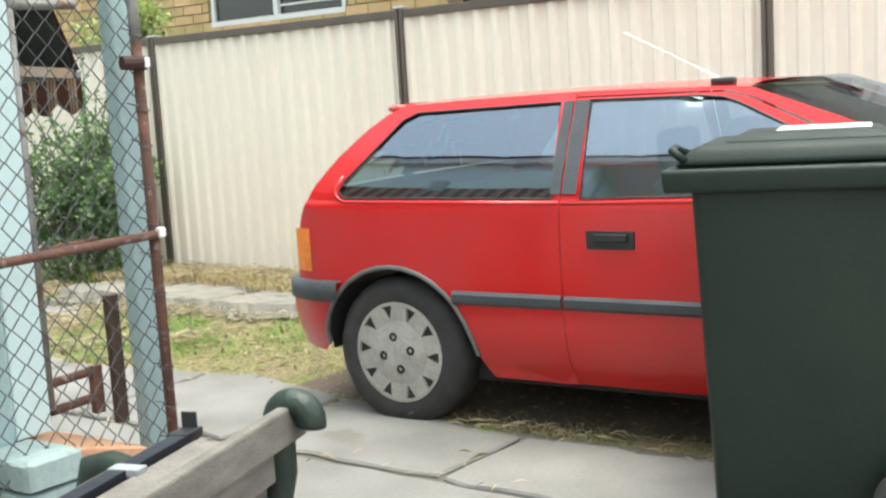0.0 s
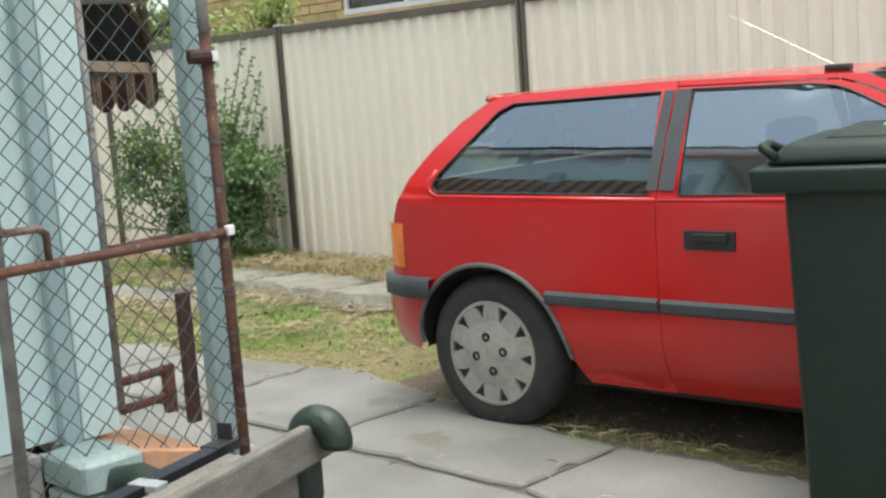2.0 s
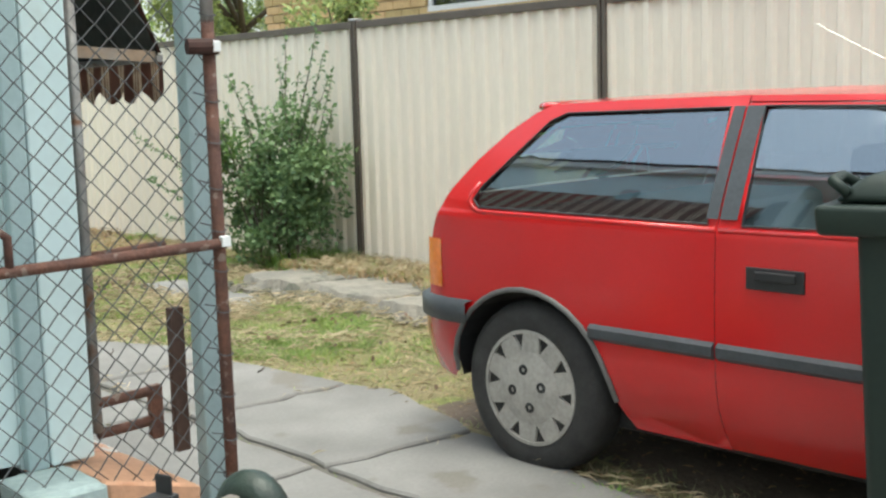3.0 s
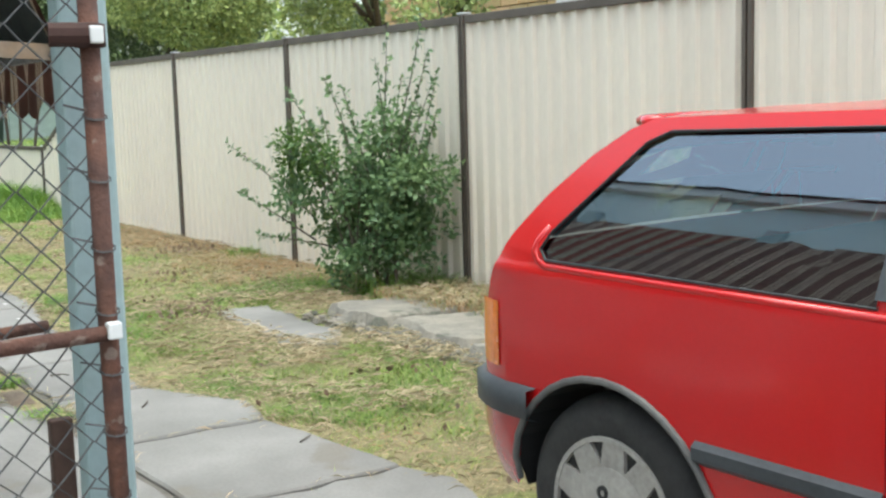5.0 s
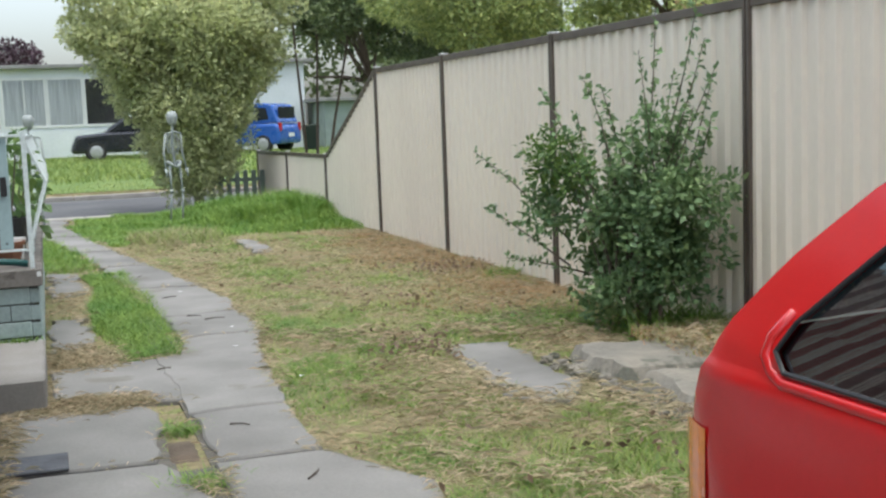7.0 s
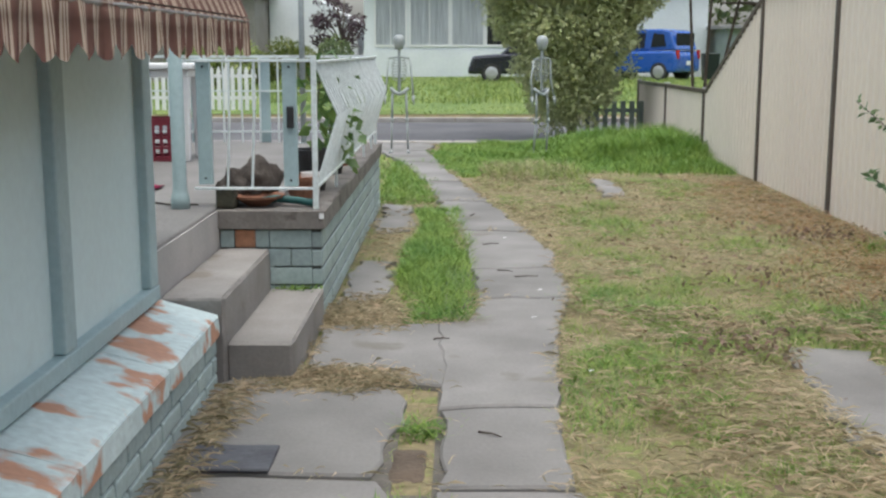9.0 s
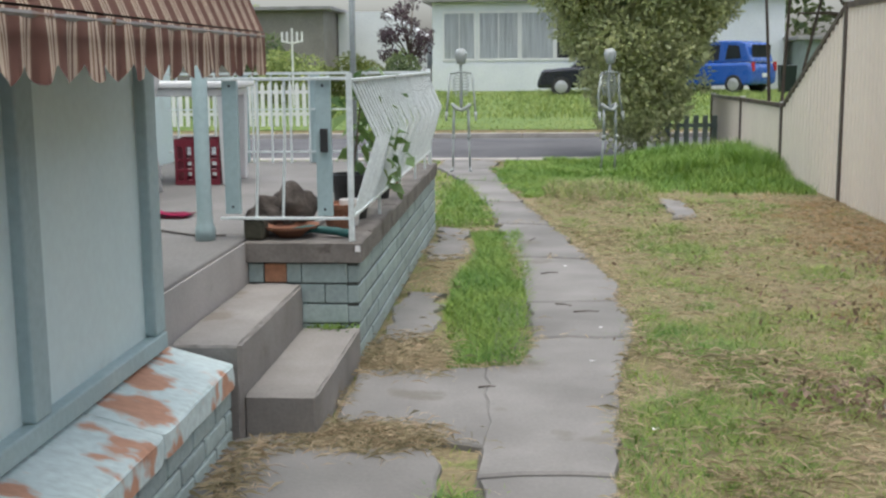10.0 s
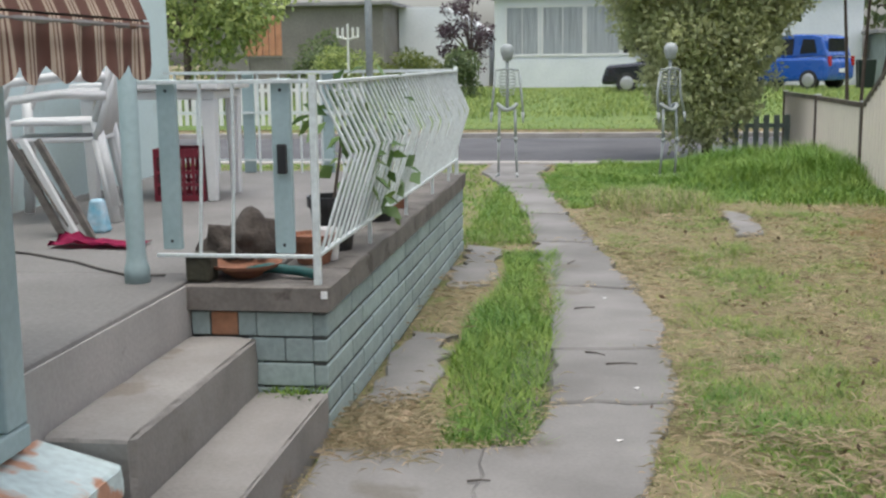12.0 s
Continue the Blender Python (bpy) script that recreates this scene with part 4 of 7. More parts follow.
part("paper", box(-0.1, -0.2, 1.043, 0.14, 0.06, 1.046), WHITE_PAINT, lid, "white paper label on the lid")
part("axle", tube([(-0.28, -0.29, 0.1), (0.28, -0.29, 0.1)], 0.012, 8), BLACK, wbin)
for sx in (-0.27, 0.27):
    b2 = lathe([(0.03, -0.022), (0.085, -0.025), (0.1, -0.012), (0.1, 0.012), (0.085, 0.025), (0.03, 0.022)], 22)
    bmesh.ops.transform(b2, matrix=pose(sx, -0.29, 0.1, 0, 90, 0), verts=b2.verts)
    part("wheel", b2, RUBBER, wbin, smooth=True)

# ---- old garden bench ----
WOOD_GREY = mat("weathered_grey_timber", (0.19, 0.17, 0.15), (0.125, 0.11, 0.1), 0.8, 5, 60, 0.35, stretch=(2, 2, 6), rand=0.15)
IRON = mat("dark_green_cast_iron", (0.016, 0.030, 0.021), (0.011, 0.019, 0.014), 0.5, 10, 70, 0.25)
bench = thing("garden_bench", "old garden bench of grey timber slats with dark cast iron ends", "bench", pose(-1.216, -2.775, 0.024, 0, 0, 196.5))
# local x runs along the bench, y goes to its back
back_line = [(0.06, 0.0), (0.035, 0.12), (-0.02, 0.30), (-0.03, 0.40), (-0.005, 0.50)]
back_line += [(0.03 + 0.036 * math.cos(radians(a)), 0.605 + 0.036 * math.sin(radians(a))) for a in range(195, -20, -15)]


def casting(x):
    e = part("end_frame", tube([(x, y, z) for y, z in back_line], 0.030, 16, r_end=0.031), IRON, bench, "dark cast iron bench end", smooth=True)
    part("front_leg", tube([(x, -0.30, 0.0), (x, -0.28, 0.16), (x, -0.30, 0.34), (x, -0.33, 0.46)], 0.026, 8), IRON, e, smooth=True)
    part("arm", tube([(x + 0.01, -0.01, 0.43), (x + 0.03, -0.14, 0.465), (x + 0.05, -0.29, 0.495), (x + 0.05, -0.37, 0.515), (x + 0.05, -0.415, 0.505), (x + 0.05, -0.425, 0.465), (x + 0.05, -0.40, 0.44)], 0.024, 10, r_end=0.034), IRON, e, smooth=True)
    part("seat_bearer", tube([(x, -0.02, 0.35), (x, -0.30, 0.37)], 0.024, 8), IRON, e)


casting(0.10)
casting(1.46)
for y, z, t in ((0.052, 0.60, 0.05), (0.012, 0.52, 0.05), (-0.012, 0.44, 0.05)):
    part("back_slat", box(-0.0 + 0.05, y - 0.045, z - 0.035, 1.44, y - 0.018, z + 0.04, 0.006), WOOD_GREY, bench)
for i in range(3):
    y = -0.06 - i * 0.08
    part("seat_slat", box(0.05, y - 0.033, 0.385 + 0.003 * i, 1.44, y + 0.033, 0.412 + 0.003 * i, 0.006), WOOD_GREY, bench)
bm_ = bench.matrix_world.copy()
plank = tagged(part("loose_plank", box(0.02, -0.25, 0.512, 1.46, -0.12, 0.530, 0.004), WOOD_GREY), "loose grey timber board lying across the bench arms", "plank")
part("metal_strip", box(0.0, -0.300, 0.522, 1.45, -0.262, 0.541), mat("dark_blue_steel", (0.03, 0.033, 0.045), None, 0.4, metal=0.5), plank)
part("second_board", box(0.03, -0.335, 0.510, 1.45, -0.303, 0.526, 0.004), WOOD_GREY, plank)
part("bracket", box(-0.03, -0.305, 0.515, -0.024, -0.268, 0.578, 0.002), BLACK, plank, "black steel hinge bracket")
part("bracket_foot", box(-0.04, -0.31, 0.520, 0.03, -0.262, 0.5435, 0.003), BLACK, plank, "black steel hinge plate")
part("tape", box(0.22, -0.305, 0.526, 0.255, -0.235, 0.5425, 0.002), mat("grey_white_tape", (0.36, 0.37, 0.39), (0.28, 0.29, 0.31), 0.4), plank, "strip of white tape")
plank.matrix_world = bm_

# ---- chain-link gate ----
RUST = mat("rusty_steel_tube", (0.17, 0.075, 0.048), (0.09, 0.05, 0.042), 0.85, 14, 90, 0.5, metal=0.15, patch=(0.22, 0.16, 0.13), patch_scale=26, patch_at=0.6)
GALV = mat("dull_galvanised_tube", (0.30, 0.29, 0.275), (0.22, 0.2, 0.19), 0.6, 9, 60, 0.25, metal=0.4, patch=(0.20, 0.095, 0.05), patch_scale=6, patch_at=0.58)
WIRE = mat("grey_fence_wire", (0.12, 0.12, 0.12), (0.085, 0.08, 0.08), 0.6, 9, 60, 0.0, metal=0.4)
GY = -1.76
gate = thing("chain_link_gate", "rusty tube gate covered with chain-link wire", "gate")
top = [(-1.368, GY, 0.10), (-1.352, GY, 1.52)]
for k in range(1, 7):
    a = radians(180 - 15 * k)
    top.append((-1.275 + 0.077 * math.cos(a), GY, 1.545 + 0.077 * math.sin(a)))
top += [(-1.15, GY, 1.625), (-0.82, GY, 1.625)]
for k in range(1, 7):
    a = radians(90 - 15 * k)
    top.append((-0.768 + 0.077 * math.cos(a), GY, 1.545 + 0.077 * math.sin(a)))
part("gate_frame", tube(top + [(-0.69, GY, 1.45)], 0.0165, 10), GALV, gate, smooth=True)
part("hinge_stile", tube([(-0.69, GY, 1.455), (-0.69, GY, 0.9), (-0.687, GY, 0.10)], 0.0165, 10), RUST, gate, smooth=True)
part("mid_rail", tube([(-1.44, GY - 0.02, 0.89), (-1.2, GY - 0.02, 0.893), (-0.69, GY - 0.02, 0.90)], 0.0135, 8), RUST, gate, smooth=True)
part("bottom_rail", tube([(-1.365, GY, 0.11), (-0.69, GY, 0.11)], 0.0135, 8), RUST, gate, smooth=True)
part("latch_bar", tube([(-1.36, GY - 0.02, 0.985), (-1.255, GY - 0.02, 0.985), (-1.237, GY - 0.02, 0.97), (-1.237, GY - 0.02, 0.895)], 0.010, 8), RUST, gate, smooth=True)
part("latch", tube([(-0.76, GY - 0.015, 1.39), (-0.70, GY - 0.03, 1.39)], 0.02, 10), mat("dark_rust", (0.05, 0.02, 0.015), None, 0.8), gate)
for z in (1.39, 0.905):
    part("reflector", box(-0.702, GY - 0.04, z - 0.014, -0.678, GY - 0.02, z + 0.014, 0.003), WHITE_PAINT, gate, "small white plastic tag")
b2 = bmesh.new()
p = 0.033
for i in range(20):
    x0 = -1.352 + i * p
    pts = []
    for k in range(46):
        pts.append((x0 + (p if ((k + i) % 2) else 0) + 0.004 * wob(i, k, 0.7), GY + (0.004 if (k + i) % 2 else -0.002), 1.605 - k * p))
    tube(pts, 0.0022, 4, b2, cap=False)
part("wire_mesh", b2, WIRE, gate, "grey chain-link wire mesh")
for k in range(13):
    z = 0.18 + 0.108 * k + 0.02 * wob(k, 3, 2.1)
    x = -0.689
    ring = [(x + 0.0195 * math.cos(a), GY + 0.0195 * math.sin(a), z + 0.006 * math.sin(a)) for a in [2 * math.pi * q / 10 for q in range(11)]]
    part("wire_tie", tube(ring + [(x - 0.05, GY + 0.003, z + 0.02)], 0.0021, 4), WIRE, gate)
part("latch_band", lathe([(0.019, -0.02), (0.026, -0.018), (0.026, 0.018), (0.019, 0.02), (0.019, -0.02)], 14, None, pose(-0.69, GY, 1.39)), bpy.data.materials["dark_rust"], gate, smooth=True)
IY = -1.56
inner = thing("tube_frame", "rusty steel tube frame fixed between gate post and house", "frame")
part("stile", tube([(-0.955, IY, 1.565), (-0.955, IY, 1.0), (-0.955, IY, 0.42)], 0.014, 8), GALV, inner, smooth=True)
part("top_rail", tube([(-0.955, IY, 1.565), (-0.735, IY, 1.57)], 0.014, 8), GALV, inner, smooth=True)
part("mid_rail", tube([(-0.955, IY, 0.875), (-0.735, IY, 0.885)], 0.011, 8), RUST, inner, smooth=True)
part("low_rail", tube([(-0.955, IY, 0.495), (-0.80, IY, 0.50)], 0.014, 8), RUST, inner, smooth=True)
part("low_rail", tube([(-0.955, IY, 0.415), (-0.80, IY, 0.42)], 0.014, 8), RUST, inner, smooth=True)
part("upright", box(-0.808, IY - 0.012, 0.37, -0.772, IY + 0.012, 0.515, 0.003), RUST, inner)
part("stake", box(-0.755, IY - 0.045, 0.33, -0.715, IY - 0.02, 0.72, 0.003), mat("dark_brown_steel", (0.10, 0.055, 0.04), (0.07, 0.04, 0.03), 0.8), inner)
tagged(part("gate_post", box(-0.722, -1.70, 0.0, -0.637, -1.645, 1.66, 0.006), TRIM_BLUE), "grey-blue painted timber gate post", "post")

# ---- striped awning ----
stripe = bpy.data.materials.new("brown_striped_canvas")
stripe.use_nodes = True
sn, sl = stripe.node_tree.nodes, stripe.node_tree.links
geo = sn.new("ShaderNodeNewGeometry")
sep = sn.new("ShaderNodeSeparateXYZ")
sl.new(geo.outputs["Position"], sep.inputs[0])
ml = sn.new("ShaderNodeMath")
ml.operation = "MULTIPLY"
ml.inputs[1].default_value = 1 / 0.098
sl.new(sep.outputs[1], ml.inputs[0])
fr = sn.new("ShaderNodeMath")
fr.operation = "FRACT"
sl.new(ml.outputs[0], fr.inputs[0])
rp = sn.new("ShaderNodeValToRGB")
rp.color_ramp.interpolation = "CONSTANT"
BR, CR, TN = (0.19, 0.092, 0.068, 1), (0.60, 0.50, 0.39, 1), (0.29, 0.175, 0.125, 1)
rp.color_ramp.elements[0].color = BR
rp.color_ramp.elements[1].position, rp.color_ramp.elements[1].color = 0.48, CR
for q, c in ((0.60, TN), (0.66, CR), (0.75, BR), (0.82, CR), (0.93, TN), (0.97, BR)):
    e = rp.color_ramp.elements.new(q)
    e.color = c
sl.new(fr.outputs[0], rp.inputs[0])
nz = sn.new("ShaderNodeTexNoise")
nz.inputs["Scale"].default_value = 9
mr = sn.new("ShaderNodeMapRange")
mr.inputs[3].default_value, mr.inputs[4].default_value = 0.75, 1.15
sl.new(geo.outputs["Position"], nz.inputs["Vector"])
sl.new(nz.outputs["Fac"], mr.inputs[0])
mv = sn.new("ShaderNodeHueSaturation")
sl.new(rp.outputs[0], mv.inputs["Color"])
sl.new(mr.outputs[0], mv.inputs["Value"])
sl.new(mv.outputs[0], sn["Principled BSDF"].inputs["Base Color"])
sn["Principled BSDF"].inputs["Roughness"].default_value = 0.9

awning = thing("awning", "faded brown and cream striped canvas window awning", "awning")
AY0, AY1 = -1.45, 2.30
b2 = bmesh.new()
n = 120
prev = None
for i in range(n + 1):
    y = AY0 + (AY1 - AY0) * i / n
    ring = []
    for j in range(9):
        u = j / 8
        sag = 0.018 * math.sin(math.pi * u) * (1 + 0.5 * math.sin(y * 5))
        ring.append(b2.verts.new((-1.02 + 0.37 * u, y, 2.32 - 0.93 * u - sag)))
    if prev:
        for j in range(8):
            b2.faces.new((prev[j], ring[j], ring[j + 1], prev[j + 1]))
    prev = ring
bmesh.ops.solidify(b2, geom=b2.faces[:], thickness=0.003)
part("canopy", b2, stripe, awning, smooth=True)
b2 = bmesh.new()
lv = [[b2.verts.new((-1.015 + 0.36 * u, y, 2.295 - 0.915 * u - 0.03 * math.sin(math.pi * u))) for u in (0, 0.2, 0.4, 0.6, 0.8, 1)] for y in (AY0 + 0.004, -0.5, 0.5, 1.4, AY1 - 0.004)]
for a, c in zip(lv, lv[1:]):
    for j in range(5):
        b2.faces.new((a[j], c[j], c[j + 1], a[j + 1]))
bmesh.ops.solidify(b2, geom=b2.faces[:], thickness=0.002)
part("lining", b2, mat("dark_canvas_backing", (0.095, 0.10, 0.09), (0.07, 0.075, 0.068), 0.9, 6, 60, 0.1), awning, "dark grey-green canvas backing")
b2 = bmesh.new()
prev = None
n = 420
for i in range(n + 1):
    y = AY0 + (AY1 - AY0) * i / n
    scal = abs(math.sin(math.pi * (y - AY0) / 0.125))
    wave = 0.006 * math.sin(y * 31) + 0.004 * math.sin(y * 73)
    ring = [b2.verts.new((-0.647 + wave * k, y, 1.385 - d)) for k, d in ((0, 0), (0.6, 0.05), (1, 0.095 + 0.035 * scal))]
    if prev:
        for j in range(2):
            b2.faces.new((prev[j], ring[j], ring[j + 1], prev[j + 1]))
    prev = ring
bmesh.ops.solidify(b2, geom=b2.faces[:], thickness=0.0025)
part("valance", b2, stripe, awning, "scalloped striped valance", smooth=True)
part("front_bar", tube([(-0.655, AY0, 1.375), (-0.655, AY1, 1.375)], 0.010, 8), GALV, awning)
for y in (AY0 + 0.02, 0.4, AY1 - 0.02):
    part("side_arm", beam((-1.005, y, 1.40), (-0.66, y, 1.38), 0.012, 0.03), mat("rust_orange_arm", (0.36, 0.19, 0.07), (0.3, 0.29, 0.27), 0.8, 6, 40), awning)

# ---- porch railing ----
rail = thing("porch_railing", "white-painted wrought iron porch railing with bowed bars", "railing")
part("corner_post", box(-0.586, 3.49, 0.541, -0.562, 3.514, 1.25, 0.002), RAIL_WHITE, rail)
part("top_rail", box(-0.592, 3.516, 1.215, -0.556, 7.30, 1.228, 0.002), RAIL_WHITE, rail)
part("bottom_rail", box(-0.584, 3.516, 0.635, -0.564, 7.30, 0.647, 0.002), RAIL_WHITE, rail)
part("far_post", box(-0.586, 7.302, 0.541, -0.562, 7.326, 1.25, 0.002), RAIL_WHITE, rail)
for i in range(40):
    y = 3.57 + i * 0.092
    j = 0.012 * wob(i, 3, 0.9)
    part("bar", tube([(-0.574, y, 1.214), (-0.53, y + 0.03, 1.10), (-0.478 + j, y + 0.055, 0.975), (-0.485 + j, y + 0.05, 0.95), (-0.535, y + 0.02, 0.78), (-0.574, y, 0.648)], 0.0065, 5), RAIL_WHITE, rail)
for y in (4.4, 5.3, 6.2, 6.9):
    part("foot", box(-0.581, y, 0.541, -0.567, y + 0.014, 0.634), RAIL_WHITE, rail)
part("tag", box(-0.556, 3.462, 0.50, -0.534, 3.469, 0.525), WHITE_PAINT, rail, "small white tag at the coping corner")
# return along the steps
part("top_rail", box(-1.25, 3.494, 1.222, -0.588, 3.512, 1.236, 0.002), RAIL_WHITE, rail)
part("bottom_rail", box(-1.14, 3.494, 0.632, -0.588, 3.512, 0.644, 0.002), RAIL_WHITE, rail)
for x, z0 in ((-0.85, 0.64), (-0.965, 0.64)):
    part("bar", tube([(x, 3.503, 1.223), (x - 0.004, 3.503, 0.95), (x - 0.02, 3.503, z0)], 0.0065, 6), RAIL_WHITE, rail)
for x, y, z0 in ((-0.69, 3.516, 0.645), (-1.09, 3.516, 0.655)):
    stay = tagged(part("timber_stay", box(x - 0.033, y, z0, x + 0.033, y + 0.026, 1.238, 0.004), TRIM_BLUE), "flat grey-blue timber board fixed to the railing", "board")
    for z in (z0 + 0.03, 1.2):
        part("screw", lathe([(0.0001, -0.003), (0.006, -0.003), (0.006, 0.0), (0.0001, 0.001)], 10, None, pose(x, y - 0.001, z, 90, 0, 0)), BLACK, stay)
    if x > -1:
        part("switch_box", box(x - 0.012, y - 0.022, 0.92, x + 0.02, y - 0.001, 1.02, 0.004), BLACK, stay, "small black weatherproof box")
ppost = thing("porch_post", "round pale blue steel porch post", "post")
b2 = lathe([(0.043, 0.55), (0.043, 0.6), (0.036, 0.62), (0.032, 0.66), (0.031, 2.6)], 18, None, pose(-1.20, 3.46, 0))
part("shaft", b2, TRIM_BLUE, ppost, smooth=True)
# front rail of square bars
frail = thing("front_railing", "pale wrought iron railing along the porch front", "railing")
part("top_rail", box(-2.58, 7.32, 1.215, -0.6, 7.35, 1.235), RAIL_WHITE, frail)
part("mid_rail", box(-2.58, 7.325, 0.95, -0.6, 7.345, 0.962), RAIL_WHITE, frail)
part("bottom_rail", box(-2.58, 7.325, 0.63, -0.6, 7.345, 0.642), RAIL_WHITE, frail)
for i in range(14):
    x = -2.5 + 0.145 * i
    part("bar", box(x - 0.006, 7.329, 0.551, x + 0.006, 7.341, 1.214), RAIL_WHITE, frail)
for x in (-2.0, -1.45):
    part("timber_stay", box(x - 0.04, 7.36, 0.55, x + 0.04, 7.385, 1.214, 0.004), TRIM_BLUE, frail)

# ---- things on the porch ----
CRATE_RED = mat("maroon_crate_plastic", (0.20, 0.018, 0.035), (0.16, 0.015, 0.028), 0.45, 5, 60, 0.05)
crate = thing("milk_crate", "maroon plastic milk crate standing on the porch", "crate", pose(-1.90, 5.86, 0.55, 0, 0, 4) @ Matrix.Diagonal((0.84, 0.84, 0.95, 1)))
for z0, z1 in ((0.0, 0.035), (0.085, 0.105), (0.155, 0.175), (0.25, 0.30)):
    for sx, sy, lx, ly in ((0, -0.16, 0.33, 0.012), (0, 0.16, 0.33, 0.012), (-0.16, 0, 0.012, 0.31), (0.16, 0, 0.012, 0.31)):
        part("band", box(sx - lx / 2, sy - ly / 2, z0, sx + lx / 2, sy + ly / 2, z1, 0.003), CRATE_RED, crate)
for k in range(6):
    q = -0.155 + 0.062 * k
    for sy in (-0.16, 0.16):
        part("rib", box(q - 0.011, sy - 0.007, 0.0, q + 0.011, sy + 0.007, 0.3), CRATE_RED, crate)
        part("rib", box(sy - 0.007, q - 0.011, 0.0, sy + 0.007, q + 0.011, 0.3), CRATE_RED, crate)
part("base", box(-0.15, -0.15, 0.004, 0.15, 0.15, 0.012), CRATE_RED, crate)

PLASTIC = mat("white_plastic_furniture", (0.74, 0.74, 0.73), (0.66, 0.66, 0.65), 0.4, 5, 60, 0.03, grain=0.03)
table = thing("plastic_table", "white plastic outdoor table", "table", pose(-2.05, 5.95, 0.55))
part("tabletop", box(-0.42, -0.28, 0.60, 0.42, 0.28, 0.64, 0.012), PLASTIC, table)
part("apron", box(-0.38, -0.24, 0.55, 0.38, 0.24, 0.598, 0.01), PLASTIC, table)
for sx in (-0.34, 0.34):
    for sy in (-0.2, 0.2):
        part("leg", frustum((sx - 0.025, sy - 0.025, sx + 0.025, sy + 0.025), (sx - 0.04, sy - 0.04, sx + 0.04, sy + 0.04), 0.0, 0.55, 0.008), PLASTIC, table)


def plastic_chair(m):
    c = thing("plastic_chair", "white plastic garden chair with a slatted back", "chair", m, "stacked garden chairs")
    part("seat", box(-0.21, -0.2, 0.38, 0.21, 0.22, 0.405, 0.012), PLASTIC, c)
    for i in range(6):
        x = -0.15 + i * 0.06
        part("back_slat", tube([(x, 0.20, 0.40), (x * 1.05, 0.26, 0.58), (x * 1.12, 0.31, 0.78)], 0.016, 6), PLASTIC, c, smooth=True)
    part("back_rim", tube([(-0.22, 0.2, 0.4), (-0.235, 0.27, 0.6), (-0.19, 0.32, 0.79), (0, 0.33, 0.82), (0.19, 0.32, 0.79), (0.235, 0.27, 0.6), (0.22, 0.2, 0.4)], 0.02, 8), PLASTIC, c, smooth=True)
    for sx in (-1, 1):
        part("arm", tube([(sx * 0.24, 0.26, 0.60), (sx * 0.26, 0.05, 0.61), (sx * 0.26, -0.17, 0.58), (sx * 0.245, -0.21, 0.5)], 0.022, 8), PLASTIC, c, smooth=True)
        part("leg", tube([(sx * 0.245, -0.21, 0.5), (sx * 0.235, -0.2, 0.3), (sx * 0.25, -0.23, 0.0)], 0.026, 8), PLASTIC, c, smooth=True)
        part("leg", tube([(sx * 0.21, 0.2, 0.4), (sx * 0.225, 0.27, 0.0)], 0.026, 8), PLASTIC, c, smooth=True)
    return c


ch = plastic_chair(pose(-2.22, 5.05, 0.55, 0, 0, -75))
copy_thing(ch, pose(-2.22, 5.05, 0.63, 0, 0, -75))
frames = thing("folded_chair", "folded timber and canvas chair leaning on the wall", "chair", pose(-1.93, 4.42, 0.55))
for dx in (0.0, 0.06, 0.13):
    part("rail", beam((dx, 0, 0.0), (dx - 0.25, 0.05, 0.42), 0.02, 0.03), PLASTIC if dx == 0.06 else WOOD_GREY, frames)
part("canvas", beam((0.03, 0.03, 0.05), (-0.2, 0.07, 0.38), 0.08, 0.006), WOOD_GREY, frames)
tagged(part("paper_bag", frustum((-1.90, 4.55, -1.80, 4.64), (-1.88, 4.57, -1.82, 4.62), 0.55, 0.70, 0.015), mat("blue_white_bag", (0.62, 0.66, 0.7), (0.1, 0.4, 0.55), 0.7, 9, 40, 0.2)), "crumpled blue and white packet on the porch", "packet")
b2 = bmesh.new()
cl = []
for i in range(13):
    row = []
    for j in range(7):
        x, y = -1.86 + 0.38 * i / 12, 4.12 + 0.17 * j / 6 + 0.03 * wob(i, 1, 0.4)
        row.append(b2.verts.new((x, y, 0.556 + 0.045 * max(0, 1 - i / 13) * abs(wob(x, y, 17)) * 2 + 0.006)))
    cl.append(row)
for a, c in zip(cl, cl[1:]):
    for j in range(6):
        b2.faces.new((a[j], c[j], c[j + 1], a[j + 1]))
bmesh.ops.solidify(b2, geom=b2.faces[:], thickness=0.004)
tagged(part("cloth", b2, mat("magenta_cloth", (0.42, 0.018, 0.10), (0.33, 0.015, 0.08), 0.9, 14, 60, 0.3), smooth=True), "crumpled magenta cloth on the porch floor", "cloth")


def lump(center, radii, seed, rough=0.25):
    b3 = bmesh.new()
    bmesh.ops.create_icosphere(b3, subdivisions=3, radius=1)
    for v in b3.verts:
        d = 1 + rough * noise.noise(v.co * 2.1 + Vector((seed, seed * 0.7, 0))) + 0.1 * noise.noise(v.co * 6 + Vector((seed, 0, 3)))
        v.co = Vector((v.co.x * radii[0] * d, v.co.y * radii[1] * d, max(v.co.z * radii[2] * d, -radii[2] * 0.55))) + Vector(center)
    return b3


